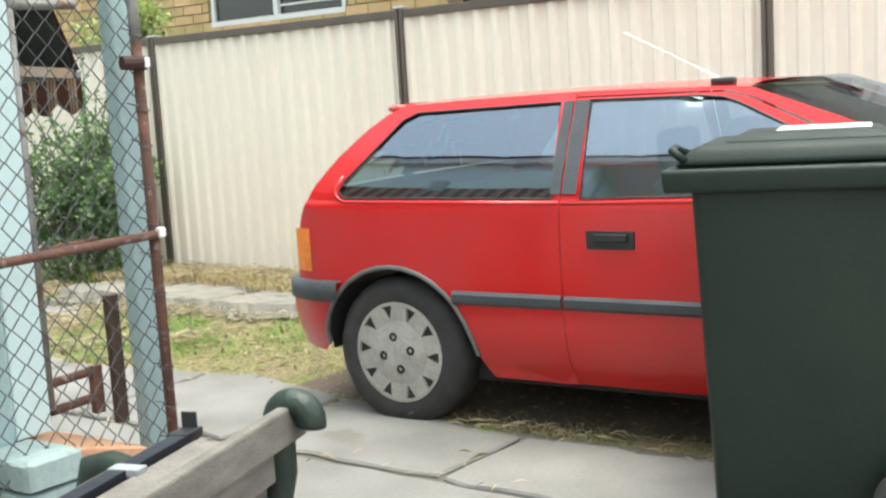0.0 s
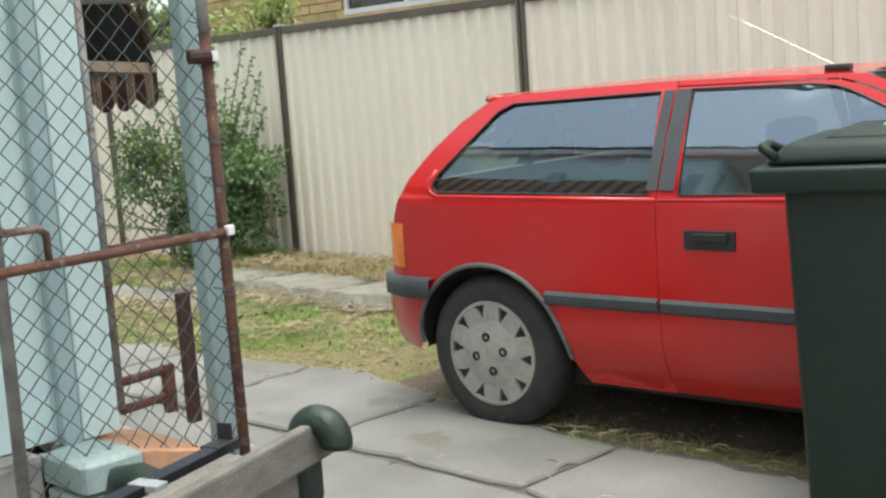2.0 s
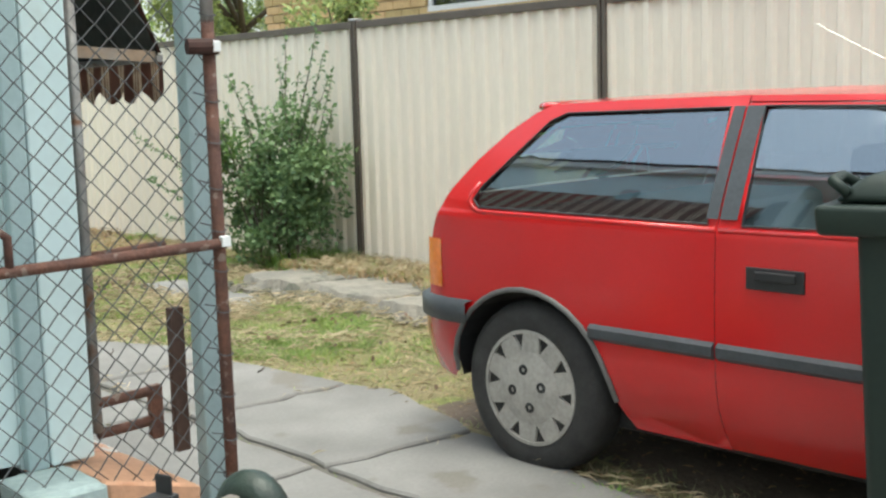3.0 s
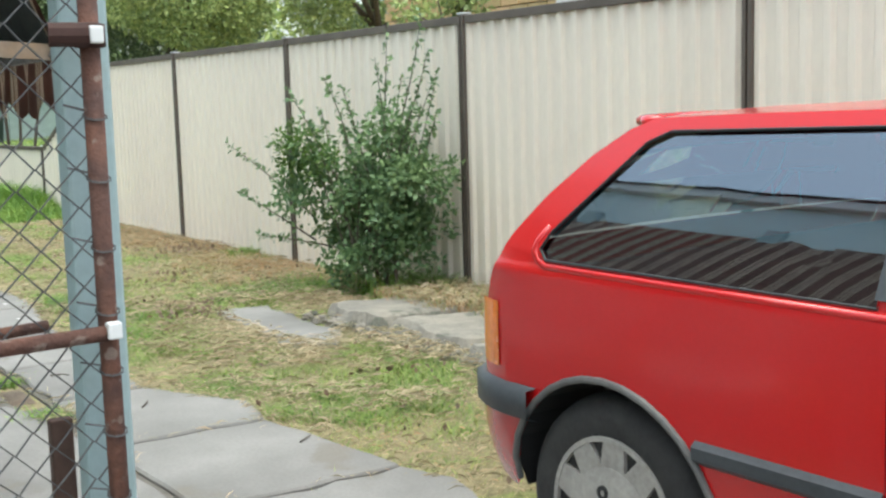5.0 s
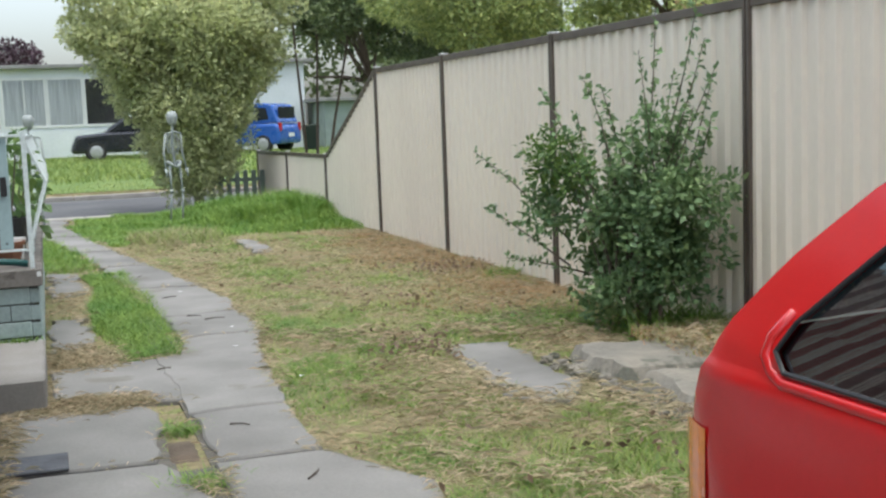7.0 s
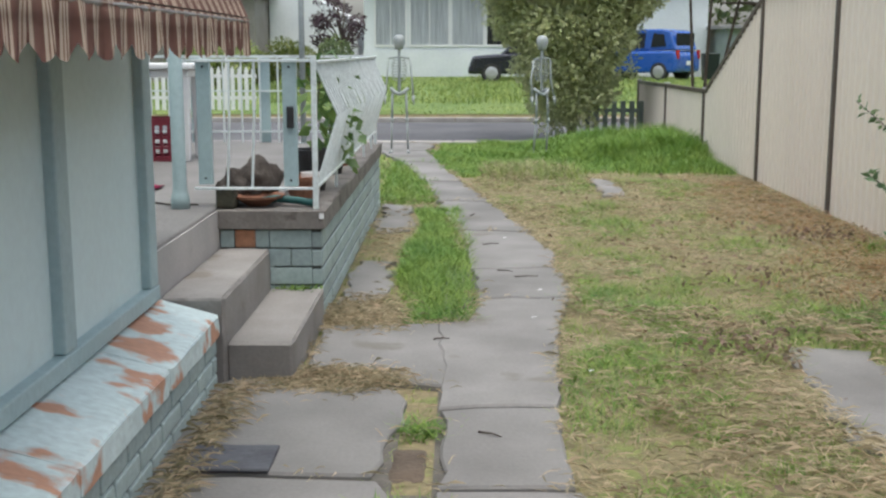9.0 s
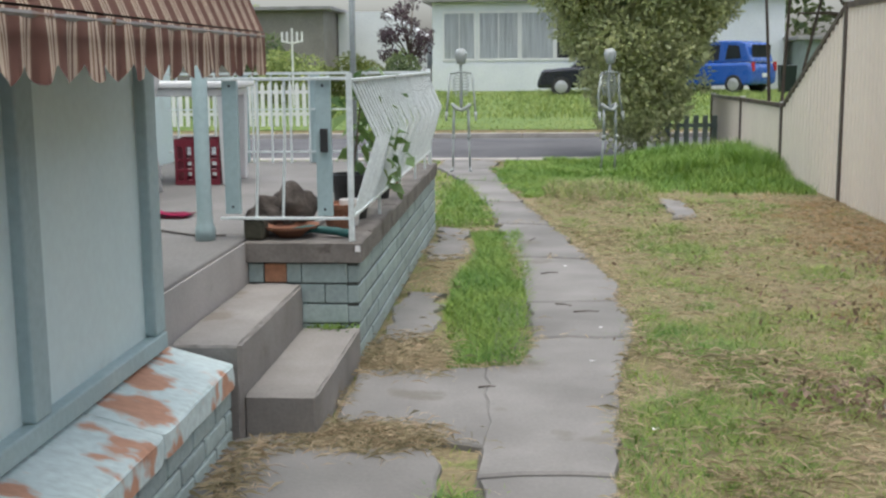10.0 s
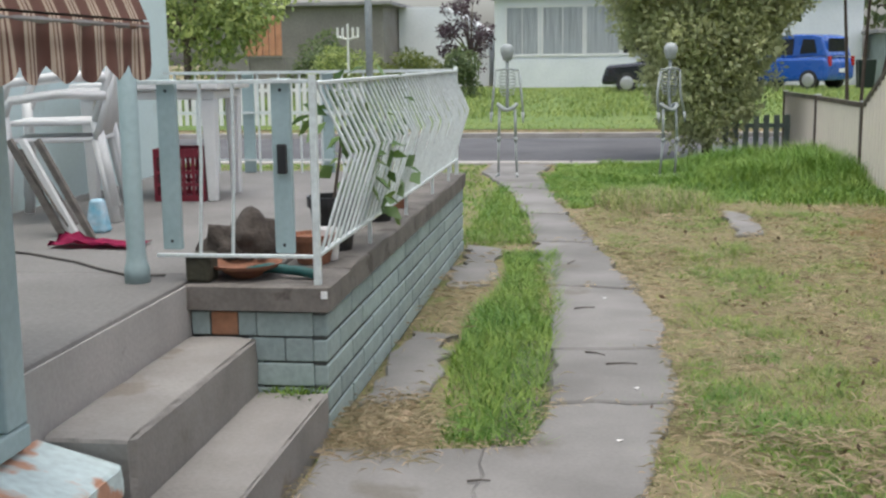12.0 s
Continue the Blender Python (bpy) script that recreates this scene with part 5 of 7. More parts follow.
ROCK = mat("brown_rock", (0.07, 0.056, 0.046), (0.04, 0.033, 0.028), 0.9, 14, 60, 0.6)
tagged(part("rock", lump((-0.99, 3.78, 0.615), (0.09, 0.075, 0.085), 2.0, 0.55), ROCK, smooth=True), "rough brown garden rock on the coping", "rock")
tagged(part("rock", lump((-0.89, 3.80, 0.64), (0.095, 0.08, 0.105), 5.0, 0.5), ROCK, smooth=True), "rough brown garden rock on the coping", "rock")
tagged(part("planter_block", box(-1.045, 3.50, 0.541, -0.955, 3.60, 0.64, 0.014), mat("mossy_block", (0.06, 0.055, 0.035), (0.04, 0.04, 0.028), 0.95, 12, 50, 0.5)), "small mossy dark block on the coping", "block")
tagged(part("trowel", tube([(-0.86, 3.62, 0.56), (-0.78, 3.63, 0.575), (-0.66, 3.62, 0.565), (-0.60, 3.60, 0.556)], 0.018, 8), mat("teal_plastic", (0.02, 0.12, 0.11), (0.015, 0.09, 0.085), 0.5), smooth=True), "teal plastic garden tool lying on the coping", "garden tool")
TERRACOTTA = mat("terracotta_pot", (0.30, 0.13, 0.075), (0.22, 0.1, 0.06), 0.85, 12, 60, 0.3)


def pot(x, y, r, h, material, label):
    t = thing("plant_pot", label, "plant pot", pose(x, y, 0.54))
    part("pot", lathe([(r * 0.72, 0.0), (r * 0.95, h * 0.8), (r * 1.05, h * 0.8), (r * 1.08, h), (r * 0.95, h), (r * 0.9, h * 0.88), (0.0001, h * 0.88)], 20), material, t, smooth=False)
    return t


pot(-0.70, 3.95, 0.085, 0.11, TERRACOTTA, "terracotta pot on the porch wall")
pot(-0.69, 4.25, 0.10, 0.22, BLACK, "black plastic plant pot with a leafy plant")
pot(-0.66, 4.02, 0.05, 0.12, WHITE_PAINT, "small white pot on the coping")
pot(-0.68, 5.1, 0.09, 0.16, BLACK, "black plastic plant pot on the coping")
pot(-0.68, 5.6, 0.08, 0.14, TERRACOTTA, "terracotta pot on the porch wall")
tagged(part("bowl", lathe([(0.05, 0.0), (0.12, 0.05), (0.13, 0.052), (0.125, 0.04), (0.0001, 0.015)], 20, None, pose(-0.87, 3.64, 0.541)), TERRACOTTA), "shallow terracotta bowl on the coping", "bowl")

cable = [(-1.98, 4.02, 0.556), (-1.86, 3.98, 0.556), (-1.74, 3.90, 0.556), (-1.58, 3.80, 0.556), (-1.42, 3.66, 0.556), (-1.27, 3.55, 0.556), (-1.14, 3.56, 0.556)]
tagged(part("cable", tube(cable, 0.005, 6), mat("dull_grey_cable", (0.12, 0.11, 0.1), None, 0.7), smooth=True), "thin grey cable lying on the porch floor", "cable")
TWIG = mat("dark_twig_bark", (0.075, 0.058, 0.045), (0.05, 0.04, 0.032), 0.9, 20, 60, 0.3)
for x, y, ln, a in ((0.47, 4.46, 0.13, 5), (0.30, 5.55, 0.11, 20), (0.36, 4.62, 0.10, -30), (0.02, 3.05, 0.07, 10), (0.20, 1.78, 0.09, -35), (0.33, 1.0, 0.12, 60), (0.62, 0.1, 0.1, 40), (0.2, 6.9, 0.12, 70)):
    c_, s_ = math.cos(radians(a)) * ln / 2, math.sin(radians(a)) * ln / 2
    tagged(part("twig", tube([(x - c_, y - s_, 0.034), (x + 0.008, y - 0.006, 0.039), (x + c_, y + s_, 0.034)], 0.004, 5, None, 0.002), TWIG), "small dark fallen twig on the concrete path", "twig", group="fallen twigs")
for x, y, a in ((0.45, 3.47, 20), (0.40, 5.8, 50), (0.52, 4.1, 70), (0.62, 2.55, 10)):
    scrap = bmesh.new()
    vs_ = [scrap.verts.new((x + 0.014 * math.cos(radians(a + q)), y + 0.010 * math.sin(radians(a + q)), 0.033 + 0.004 * (q % 144 == 0))) for q in range(0, 360, 72)]
    scrap.faces.new(vs_)
    bmesh.ops.solidify(scrap, geom=scrap.faces[:], thickness=0.001)
    tagged(part("paper_scrap", scrap, WHITE_PAINT), "tiny white paper scrap on the path", "litter", group="paper scraps")

# drain cover
drain = thing("drain_cover", "dark grey cast drain cover set in the slab", "drain cover")
part("plate", box(-0.74, 1.43, 0.028, -0.47, 1.65, 0.042, 0.006), mat("dark_cast_iron", (0.075, 0.078, 0.088), (0.055, 0.057, 0.065), 0.6, 10, 60, 0.3), drain)

# broken footing beside the fence
footing = thing("broken_footing", "broken weathered concrete footing along the fence", "concrete footing")
NI, NJ = 16, 18
for y0, y1 in ((0.15, 0.86), (0.875, 1.66), (1.675, 2.35)):
    b2 = bmesh.new()
    rows = []
    for i in range(NI + 1):
        y = y0 + (y1 - y0) * i / NI
        v = min(1, i / 1.2, (NI - i) / 1.2)
        row = [b2.verts.new((1.88 + 0.10 * wob(y, 0, 2.3) + 0.05 + 0.09 * max(0.0, wob(y, 4, 3.1) + 0.25), y, -0.05))]
        for j in range(NJ + 1):
            u = j / NJ
            x = 1.88 + 0.10 * wob(y, 0, 2.3) + 1.07 * u
            rim = min(1, u / 0.06, v)
            lip = 0.03 * max(0.0, 1 - u / 0.3) * (0.6 + wob(y, 2, 5))
            z = 0.02 + 0.07 * rim + lip * rim + 0.02 * wob(x, y, 1.5) + 0.012 * wob(x, y, 9, 2) - 0.05 * max(0.0, u - 0.35)
            row.append(b2.verts.new((x + (0.03 * wob(y, z, 14, 7) if u < 0.1 else 0), y + 0.008 * wob(x, y, 12, 3), z)))
        rows.append(row)
    for a, c in zip(rows, rows[1:]):
        for j in range(NJ + 1):
            b2.faces.new((a[j], a[j + 1], c[j + 1], c[j]))
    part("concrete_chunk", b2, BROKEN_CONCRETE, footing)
for k in range(16):
    y = 0.4 + 0.13 * k + 0.05 * wob(k, 2, 3)
    x = 1.86 + 0.1 * wob(k, 7, 2.7)
    r = 0.04 + 0.035 * abs(wob(k, 1, 5)) * 2
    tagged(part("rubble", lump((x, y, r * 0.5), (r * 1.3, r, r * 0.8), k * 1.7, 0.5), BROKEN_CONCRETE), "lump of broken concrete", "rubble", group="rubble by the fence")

# ---- garden skeletons ----
BONE = mat("pale_plastic_bone", (0.38, 0.41, 0.40), (0.30, 0.33, 0.325), 0.6, 10, 60, 0.1)


def skeleton(x, y, turn, z0=0.0):
    b3 = bmesh.new()
    lathe([(0.0001, 1.36), (0.05, 1.37), (0.062, 1.41), (0.078, 1.46), (0.078, 1.51), (0.05, 1.55), (0.0001, 1.56)], 14, b3)
    tube([(0, 0, 1.37), (0, 0.01, 1.25), (0, 0.03, 1.1), (0, 0.0, 0.88), (0, 0.01, 0.8)], 0.02, 6, b3)
    for k in range(8):
        z, r = 1.24 - 0.037 * k, 0.065 + 0.04 * math.sin(math.pi * (k + 1) / 9)
        tube([(r * math.cos(a), 0.02 - 0.75 * r * math.sin(a), z - 0.02 * math.sin(a)) for a in [2 * math.pi * q / 14 for q in range(15)]], 0.006, 5, b3, cap=False)
    tube([(-0.135, 0, 1.25), (0, -0.04, 1.27), (0.135, 0, 1.25)], 0.012, 6, b3)
    tube([(0.11 * math.cos(a), 0.02 + 0.06 * math.sin(a), 0.82 + 0.035 * math.cos(2 * a)) for a in [2 * math.pi * q / 12 for q in range(13)]], 0.024, 6, b3, cap=False)
    for sx in (-1, 1):
        tube([(sx * 0.14, 0, 1.24), (sx * 0.165, 0.02, 0.98), (sx * 0.185, -0.03, 0.76)], 0.014, 6, b3)
        tube([(sx * 0.185, -0.03, 0.76), (sx * 0.19, -0.05, 0.64)], 0.024, 6, b3, r_end=0.008)
        tube([(sx * 0.09, 0, 0.80), (sx * 0.10, -0.02, 0.45)], 0.017, 6, b3)
        tube([(sx * 0.10, -0.02, 0.47), (sx * 0.10, -0.025, 0.42)], 0.026, 6, b3)
        tube([(sx * 0.10, -0.02, 0.44), (sx * 0.11, 0.02, 0.05)], 0.014, 6, b3)
        tube([(sx * 0.11, 0.04, 0.02), (sx * 0.13, -0.13, 0.012)], 0.02, 6, b3, r_end=0.012)
    bmesh.ops.transform(b3, matrix=pose(x, y, z0, 0, 0, turn) @ Matrix.Diagonal((0.92, 0.92, 0.915, 1)), verts=b3.verts)
    tagged(part("skeleton_statue", b3, BONE, smooth=True), "pale plastic skeleton ornament standing in the front yard", "statue", group="skeleton ornaments")


skeleton(1.09, 12.3, 35, 0.02)
skeleton(-0.64, 12.3, 0, 0.03)

# ---- plants ----


def leaf_mat(name, c1, c2, rough=0.55, island=0.35):
    m = mat(name, c1, c2, rough, 1.6, 30, 0.0, grain=0.1, island=island)
    n, l = m.node_tree.nodes, m.node_tree.links
    b = n["Principled BSDF"]
    tr = n.new("ShaderNodeBsdfTranslucent")
    mx = n.new("ShaderNodeMixShader")
    mx.inputs[0].default_value = 0.3
    l.new(b.inputs["Base Color"].links[0].from_socket, tr.inputs["Color"])
    l.new(b.outputs[0], mx.inputs[1])
    l.new(tr.outputs[0], mx.inputs[2])
    l.new(mx.outputs[0], n["Material Output"].inputs["Surface"])
    return m


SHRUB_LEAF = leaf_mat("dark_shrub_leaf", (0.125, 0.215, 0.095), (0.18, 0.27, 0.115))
SHRUB_YOUNG = leaf_mat("young_shrub_leaf", (0.12, 0.20, 0.045), (0.09, 0.17, 0.045))
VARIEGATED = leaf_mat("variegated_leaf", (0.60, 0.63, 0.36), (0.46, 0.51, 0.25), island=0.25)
GUM_LEAF = leaf_mat("tree_leaf", (0.29, 0.37, 0.13), (0.36, 0.42, 0.15))
DARK_LEAF = leaf_mat("dark_tree_leaf", (0.12, 0.17, 0.075), (0.16, 0.21, 0.085))
PURPLE_LEAF = leaf_mat("purple_leaf", (0.06, 0.035, 0.05), (0.09, 0.055, 0.065))
YELLOW_LEAF = leaf_mat("yellow_green_leaf", (0.17, 0.2, 0.05), (0.13, 0.17, 0.04))
VARIEGATED.node_tree.nodes["Mix Shader"].inputs[0].default_value = 0.5
BARK = mat("grey_brown_bark", (0.14, 0.11, 0.085), (0.09, 0.07, 0.055), 0.9, 8, 40, 0.6, stretch=(3, 3, 0.6))
GRASS = leaf_mat("green_grass_blade", (0.17, 0.265, 0.055), (0.26, 0.32, 0.09), island=0.4)
LUSH = leaf_mat("lush_grass_blade", (0.12, 0.25, 0.035), (0.21, 0.32, 0.065), island=0.35)
OLIVE = leaf_mat("half_dry_grass_blade", (0.34, 0.34, 0.16), (0.27, 0.29, 0.115), island=0.35)
PALE_DEAD_LEAF = leaf_mat("pale_dead_leaf", (0.27, 0.20, 0.135), (0.18, 0.13, 0.09), island=0.4)
DEAD_LEAF = leaf_mat("dead_brown_leaf", (0.19, 0.135, 0.085), (0.13, 0.09, 0.06), island=0.4)
STRAW = leaf_mat("dry_straw", (0.43, 0.365, 0.235), (0.32, 0.265, 0.16), 0.8, island=0.4)
RUSSET = leaf_mat("russet_dry_stubble", (0.42, 0.275, 0.14), (0.32, 0.20, 0.10), 0.8, island=0.35)
rng = np.random.default_rng(7)


def mesh_np(name, verts, faces_n, material, parent=None, label="", faces=None):
    """A mesh of many alike islands: verts (islands, k, 3), every island with the same faces."""
    n, k, _ = verts.shape
    me = bpy.data.meshes.new(name)
    off = (np.arange(n) * k)[:, None]
    loops = []
    for f in faces_n:
        loops.append((off + np.array(f)[None, :], len(f)))
    counts = np.concatenate([np.full(n, c) for _, c in loops])
    idx = np.concatenate([a.reshape(-1) for a, _ in loops])
    me.vertices.add(n * k)
    me.vertices.foreach_set("co", verts.reshape(-1).astype(np.float32))
    me.loops.add(len(idx))
    me.loops.foreach_set("vertex_index", idx.astype(np.int32))
    me.polygons.add(len(counts))
    me.polygons.foreach_set("loop_start", np.concatenate([[0], np.cumsum(counts)[:-1]]).astype(np.int32))
    me.update(calc_edges=True)
    me.materials.append(material)
    ob = new(name, me)
    if parent:
        ob.parent = parent
    if label:
        ob["label"] = label
    return ob


def leaves(name, points, size, material, parent, aspect=0.5, droop=0.2, out=None):
    """Small folded leaves at the points, turned at random and a little outward."""
    n = len(points)
    d = rng.normal(size=(n, 3))
    if out is not None:
        d += out * 0.8
    d[:, 2] -= droop
    d /= np.linalg.norm(d, axis=1)[:, None]
    u = rng.normal(size=(n, 3))
    u[:, 2] += 1.2
    side = np.cross(d, u)
    side /= np.linalg.norm(side, axis=1)[:, None] + 1e-9
    up = np.cross(side, d)
    s = (size * rng.uniform(0.6, 1.35, n))[:, None]
    base, tip = points, points + d * s
    mid = points + d * s * 0.5
    v = np.stack([base, mid - side * s * aspect * 0.5 + up * s * 0.1, tip, mid + side * s * aspect * 0.5 + up * s * 0.1], axis=1)
    return mesh_np(name, v, [(0, 1, 2), (0, 2, 3)], material, parent)


def cloud(blobs, n, shell=0.55):
    """Points in and near the surface of many clumps; blobs are (x, y, z, rx, ry, rz)."""
    blobs = np.array(blobs, float)
    w = blobs[:, 3] * blobs[:, 4] + blobs[:, 4] * blobs[:, 5]
    pick = rng.choice(len(blobs), n, p=w / w.sum())
    d = rng.normal(size=(n, 3))
    d /= np.linalg.norm(d, axis=1)[:, None]
    r = shell + (1 - shell) * rng.uniform(0, 1, n) ** 0.6
    r *= 1 + 0.16 * np.sin(d[:, 0] * 7 + pick) * np.cos(d[:, 2] * 6 + pick * 2)
    return blobs[pick, :3] + d * r[:, None] * blobs[pick, 3:], d


def clumps(cx, cy, cz, rx, ry, rz, n, size):
    """Many uneven clumps filling an ellipsoid."""
    out = []
    for _ in range(n):
        d = rng.normal(size=3)
        d /= np.linalg.norm(d)
        r = rng.uniform(0.35, 1.0) ** 0.6
        s = size * rng.uniform(0.6, 1.3)
        out.append((cx + d[0] * rx * r, cy + d[1] * ry * r, cz + d[2] * rz * r, s, s, s * rng.uniform(0.6, 0.9)))
    return out


def tree(name, label, x, y, trunk_h, r0, crown, n, leaf, material, limbs=5, z0=0.0, lean=(0, 0), category="tree"):
    t = thing(name, label, category)
    cz = crown[0][2]
    top = (x + lean[0], y + lean[1], z0 + trunk_h)
    b3 = tube([(x, y, z0 - 0.1), (x + lean[0] * 0.4, y + lean[1] * 0.4, z0 + trunk_h * 0.5), top], r0, 8, None, r0 * 0.6)
    part("trunk", b3, BARK, t, smooth=True)
    picks = [crown[int(i * len(crown) / limbs)] for i in range(limbs)]
    for q in picks:
        mid = tuple(top[i] * 0.5 + q[i] * 0.5 + (0.1 if i == 2 else 0) for i in range(3))
        part("limb", tube([top, mid, q[:3]], r0 * 0.5, 6, None, r0 * 0.12), BARK, t, smooth=True)
    pts, d = cloud(crown, n)
    leaves("crown", pts, leaf, material, t, 0.5, 0.2, d)
    return t


# shrub against the fence
shrub = thing("shrub", "leafy dark green shrub growing against the fence", "shrub")
core = clumps(2.62, 2.9, 0.48, 0.30, 0.50, 0.42, 38, 0.13) + clumps(2.66, 2.72, 0.95, 0.2, 0.22, 0.3, 12, 0.14) + clumps(2.4, 3.35, 0.75, 0.16, 0.22, 0.25, 8, 0.13) + clumps(2.72, 2.48, 0.62, 0.16, 0.2, 0.42, 16, 0.15)
pts, d = cloud(core, 8600, 0.2)
keep = (pts[:, 0] < 2.95) & (pts[:, 2] > 0.03)
leaves("foliage", pts[keep], 0.048, SHRUB_LEAF, shrub, 0.55, 0.15, d[keep])
pts, d = cloud(clumps(2.36, 3.35, 0.95, 0.12, 0.2, 0.22, 6, 0.11) + clumps(2.45, 3.0, 0.75, 0.2, 0.3, 0.25, 6, 0.1), 1100, 0.3)
leaves("young_foliage", pts, 0.042, SHRUB_YOUNG, shrub, 0.5, 0.1, d)
twigs = [((2.62, 2.85, 0.6), (2.66, 2.74, 1.2), (2.70, 2.78, 1.78)), ((2.66, 2.8, 0.7), (2.74, 2.55, 1.2), (2.78, 2.42, 1.60)),
         ((2.55, 2.95, 0.7), (2.55, 3.1, 1.2), (2.50, 3.30, 1.46)), ((2.5, 3.1, 0.7), (2.45, 3.35, 1.1), (2.35, 3.55, 1.38)),
         ((2.4, 3.3, 0.5), (2.3, 3.75, 0.8), (2.1, 4.05, 1.02)), ((2.4, 3.3, 0.35), (2.25, 3.7, 0.55), (2.1, 3.85, 0.68)),
         ((2.65, 2.6, 0.6), (2.75, 2.4, 0.95), (2.74, 2.3, 1.2)), ((2.7, 2.8, 0.9), (2.8, 2.62, 1.4), (2.82, 2.55, 1.85)),
         ((2.5, 3.2, 0.3), (2.35, 3.6, 0.35), (2.2, 3.8, 0.36)), ((2.6, 2.9, 0.8), (2.5, 2.9, 1.15), (2.46, 2.98, 1.4))]
srng = random.Random(5)
for k in range(30):
    y0 = srng.uniform(2.45, 3.3)
    h = 1.55 - 0.75 * (y0 - 2.45) + srng.uniform(-0.45, 0.2)
    tip = (2.62 + srng.uniform(-0.3, 0.25), y0 + srng.uniform(-0.18, 0.22), max(h, 0.55))
    base = (2.6 + srng.uniform(-0.15, 0.12), 2.85 + (y0 - 2.85) * 0.5, 0.25)
    twigs.append((base, (base[0] * 0.4 + tip[0] * 0.6, base[1] * 0.4 + tip[1] * 0.6, tip[2] * 0.7), tip))
for a, m_, c in twigs:
    a, m_, c = Vector(a), Vector(m_), Vector(c)
    line = [(a * (1 - u) * (1 - u) + m_ * 2 * u * (1 - u) + c * u * u) for u in [i / 10 for i in range(11)]]
    part("twig", tube(line, 0.007, 5, None, 0.002), BARK, shrub)
    q = np.array([tuple(line[min(int(u * 10), 9)].lerp(line[min(int(u * 10) + 1, 10)], u * 10 % 1)) for u in np.linspace(0.15, 1, 60)])
    leaves("twig_leaves", q + rng.normal(scale=0.008, size=q.shape), 0.046, SHRUB_LEAF, shrub, 0.6, 0.0)
for k in range(6):
    x, y = 2.6 + 0.12 * wob(k, 1, 2), 2.9 + 0.12 * k - 0.3
    part("stem", tube([(x, y, 0.0), (x + 0.05 * wob(k, 5, 3), y + 0.1 * wob(k, 8, 3), 0.35), (x + 0.1 * wob(k, 2, 3), y + 0.2 * wob(k, 4, 3), 0.8)], 0.014, 6, None, 0.006), BARK, shrub)

# variegated tree in the front yard
vc = clumps(1.0, 15.6, 2.9, 0.35, 0.4, 0.5, 9, 0.3) + clumps(2.75, 15.5, 3.0, 0.3, 0.3, 0.45, 8, 0.28) + clumps(0.85, 15.7, 1.75, 0.25, 0.3, 0.3, 6, 0.24) + clumps(2.5, 15.6, 2.15, 0.4, 0.4, 0.8, 14, 0.36) + clumps(1.75, 15.85, 1.35, 0.95, 0.75, 0.55, 34, 0.36) + clumps(1.75, 15.7, 0.65, 0.62, 0.5, 0.45, 26, 0.3) + clumps(1.45, 15.6, 2.6, 0.95, 0.8, 0.7, 20, 0.45) + clumps(2.3, 15.6, 2.5, 0.75, 0.7, 0.7, 18, 0.42) + clumps(1.7, 15.7, 0.75, 0.5, 0.45, 0.35, 14, 0.3) + clumps(1.75, 15.9, 2.35, 1.05, 0.95, 1.15, 44, 0.5) + clumps(1.75, 15.8, 1.35, 0.6, 0.6, 0.65, 18, 0.36) + clumps(1.15, 15.8, 2.1, 0.5, 0.5, 0.55, 10, 0.36) + clumps(2.3, 15.5, 1.9, 0.5, 0.45, 0.6, 12, 0.36) + clumps(1.8, 16, 3.3, 0.8, 0.8, 0.6, 12, 0.45)
vc += clumps(0.35, 15.7, 2.75, 0.38, 0.4, 0.55, 12, 0.32) + clumps(0.5, 15.7, 3.5, 0.5, 0.5, 0.5, 10, 0.36) + clumps(3.0, 15.6, 3.3, 0.4, 0.4, 0.6, 12, 0.34) + clumps(2.9, 15.5, 2.4, 0.25, 0.3, 0.4, 8, 0.28)
tree("variegated_tree", "bushy tree with pale variegated leaves in the front yard", 1.8, 15.9, 1.1, 0.07, vc, 90000, 0.085, VARIEGATED, 8)
# darker leaves in the crown's core, their colour standing in for inner shade
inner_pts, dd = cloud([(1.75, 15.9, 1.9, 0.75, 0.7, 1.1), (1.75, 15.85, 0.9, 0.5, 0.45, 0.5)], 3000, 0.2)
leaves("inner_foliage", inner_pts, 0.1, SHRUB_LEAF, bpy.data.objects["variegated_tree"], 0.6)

# trees behind the fence
tree("garden_tree", "yellow-green leafy tree behind the fence", 5.6, 13.0, 2.2, 0.1, clumps(5.6, 13.0, 3.2, 1.5, 1.6, 1.2, 40, 0.42), 30000, 0.075, GUM_LEAF, 7)
tree("garden_tree", "dark green leafy tree behind the fence", 7.2, 17.5, 2.4, 0.12, clumps(7.2, 17.5, 3.5, 1.8, 1.9, 1.5, 44, 0.5), 22000, 0.10, DARK_LEAF, 7)
tree("garden_tree", "yellow-green leafy tree behind the fence", 8.6, 12.5, 2.4, 0.12, clumps(8.4, 12.2, 3.3, 1.7, 1.9, 1.3, 38, 0.48), 26000, 0.08, GUM_LEAF, 7)
tree("garden_tree", "slender dark tree with bare lower stems", 4.9, 17.0, 1.9, 0.05, clumps(5.1, 17.2, 3.4, 1.2, 1.3, 0.9, 26, 0.38), 12000, 0.09, DARK_LEAF, 9, 0.0, (0.2, 0.1))
sm = thing("sapling", "thin bare-stemmed sapling beyond the fence", "tree")
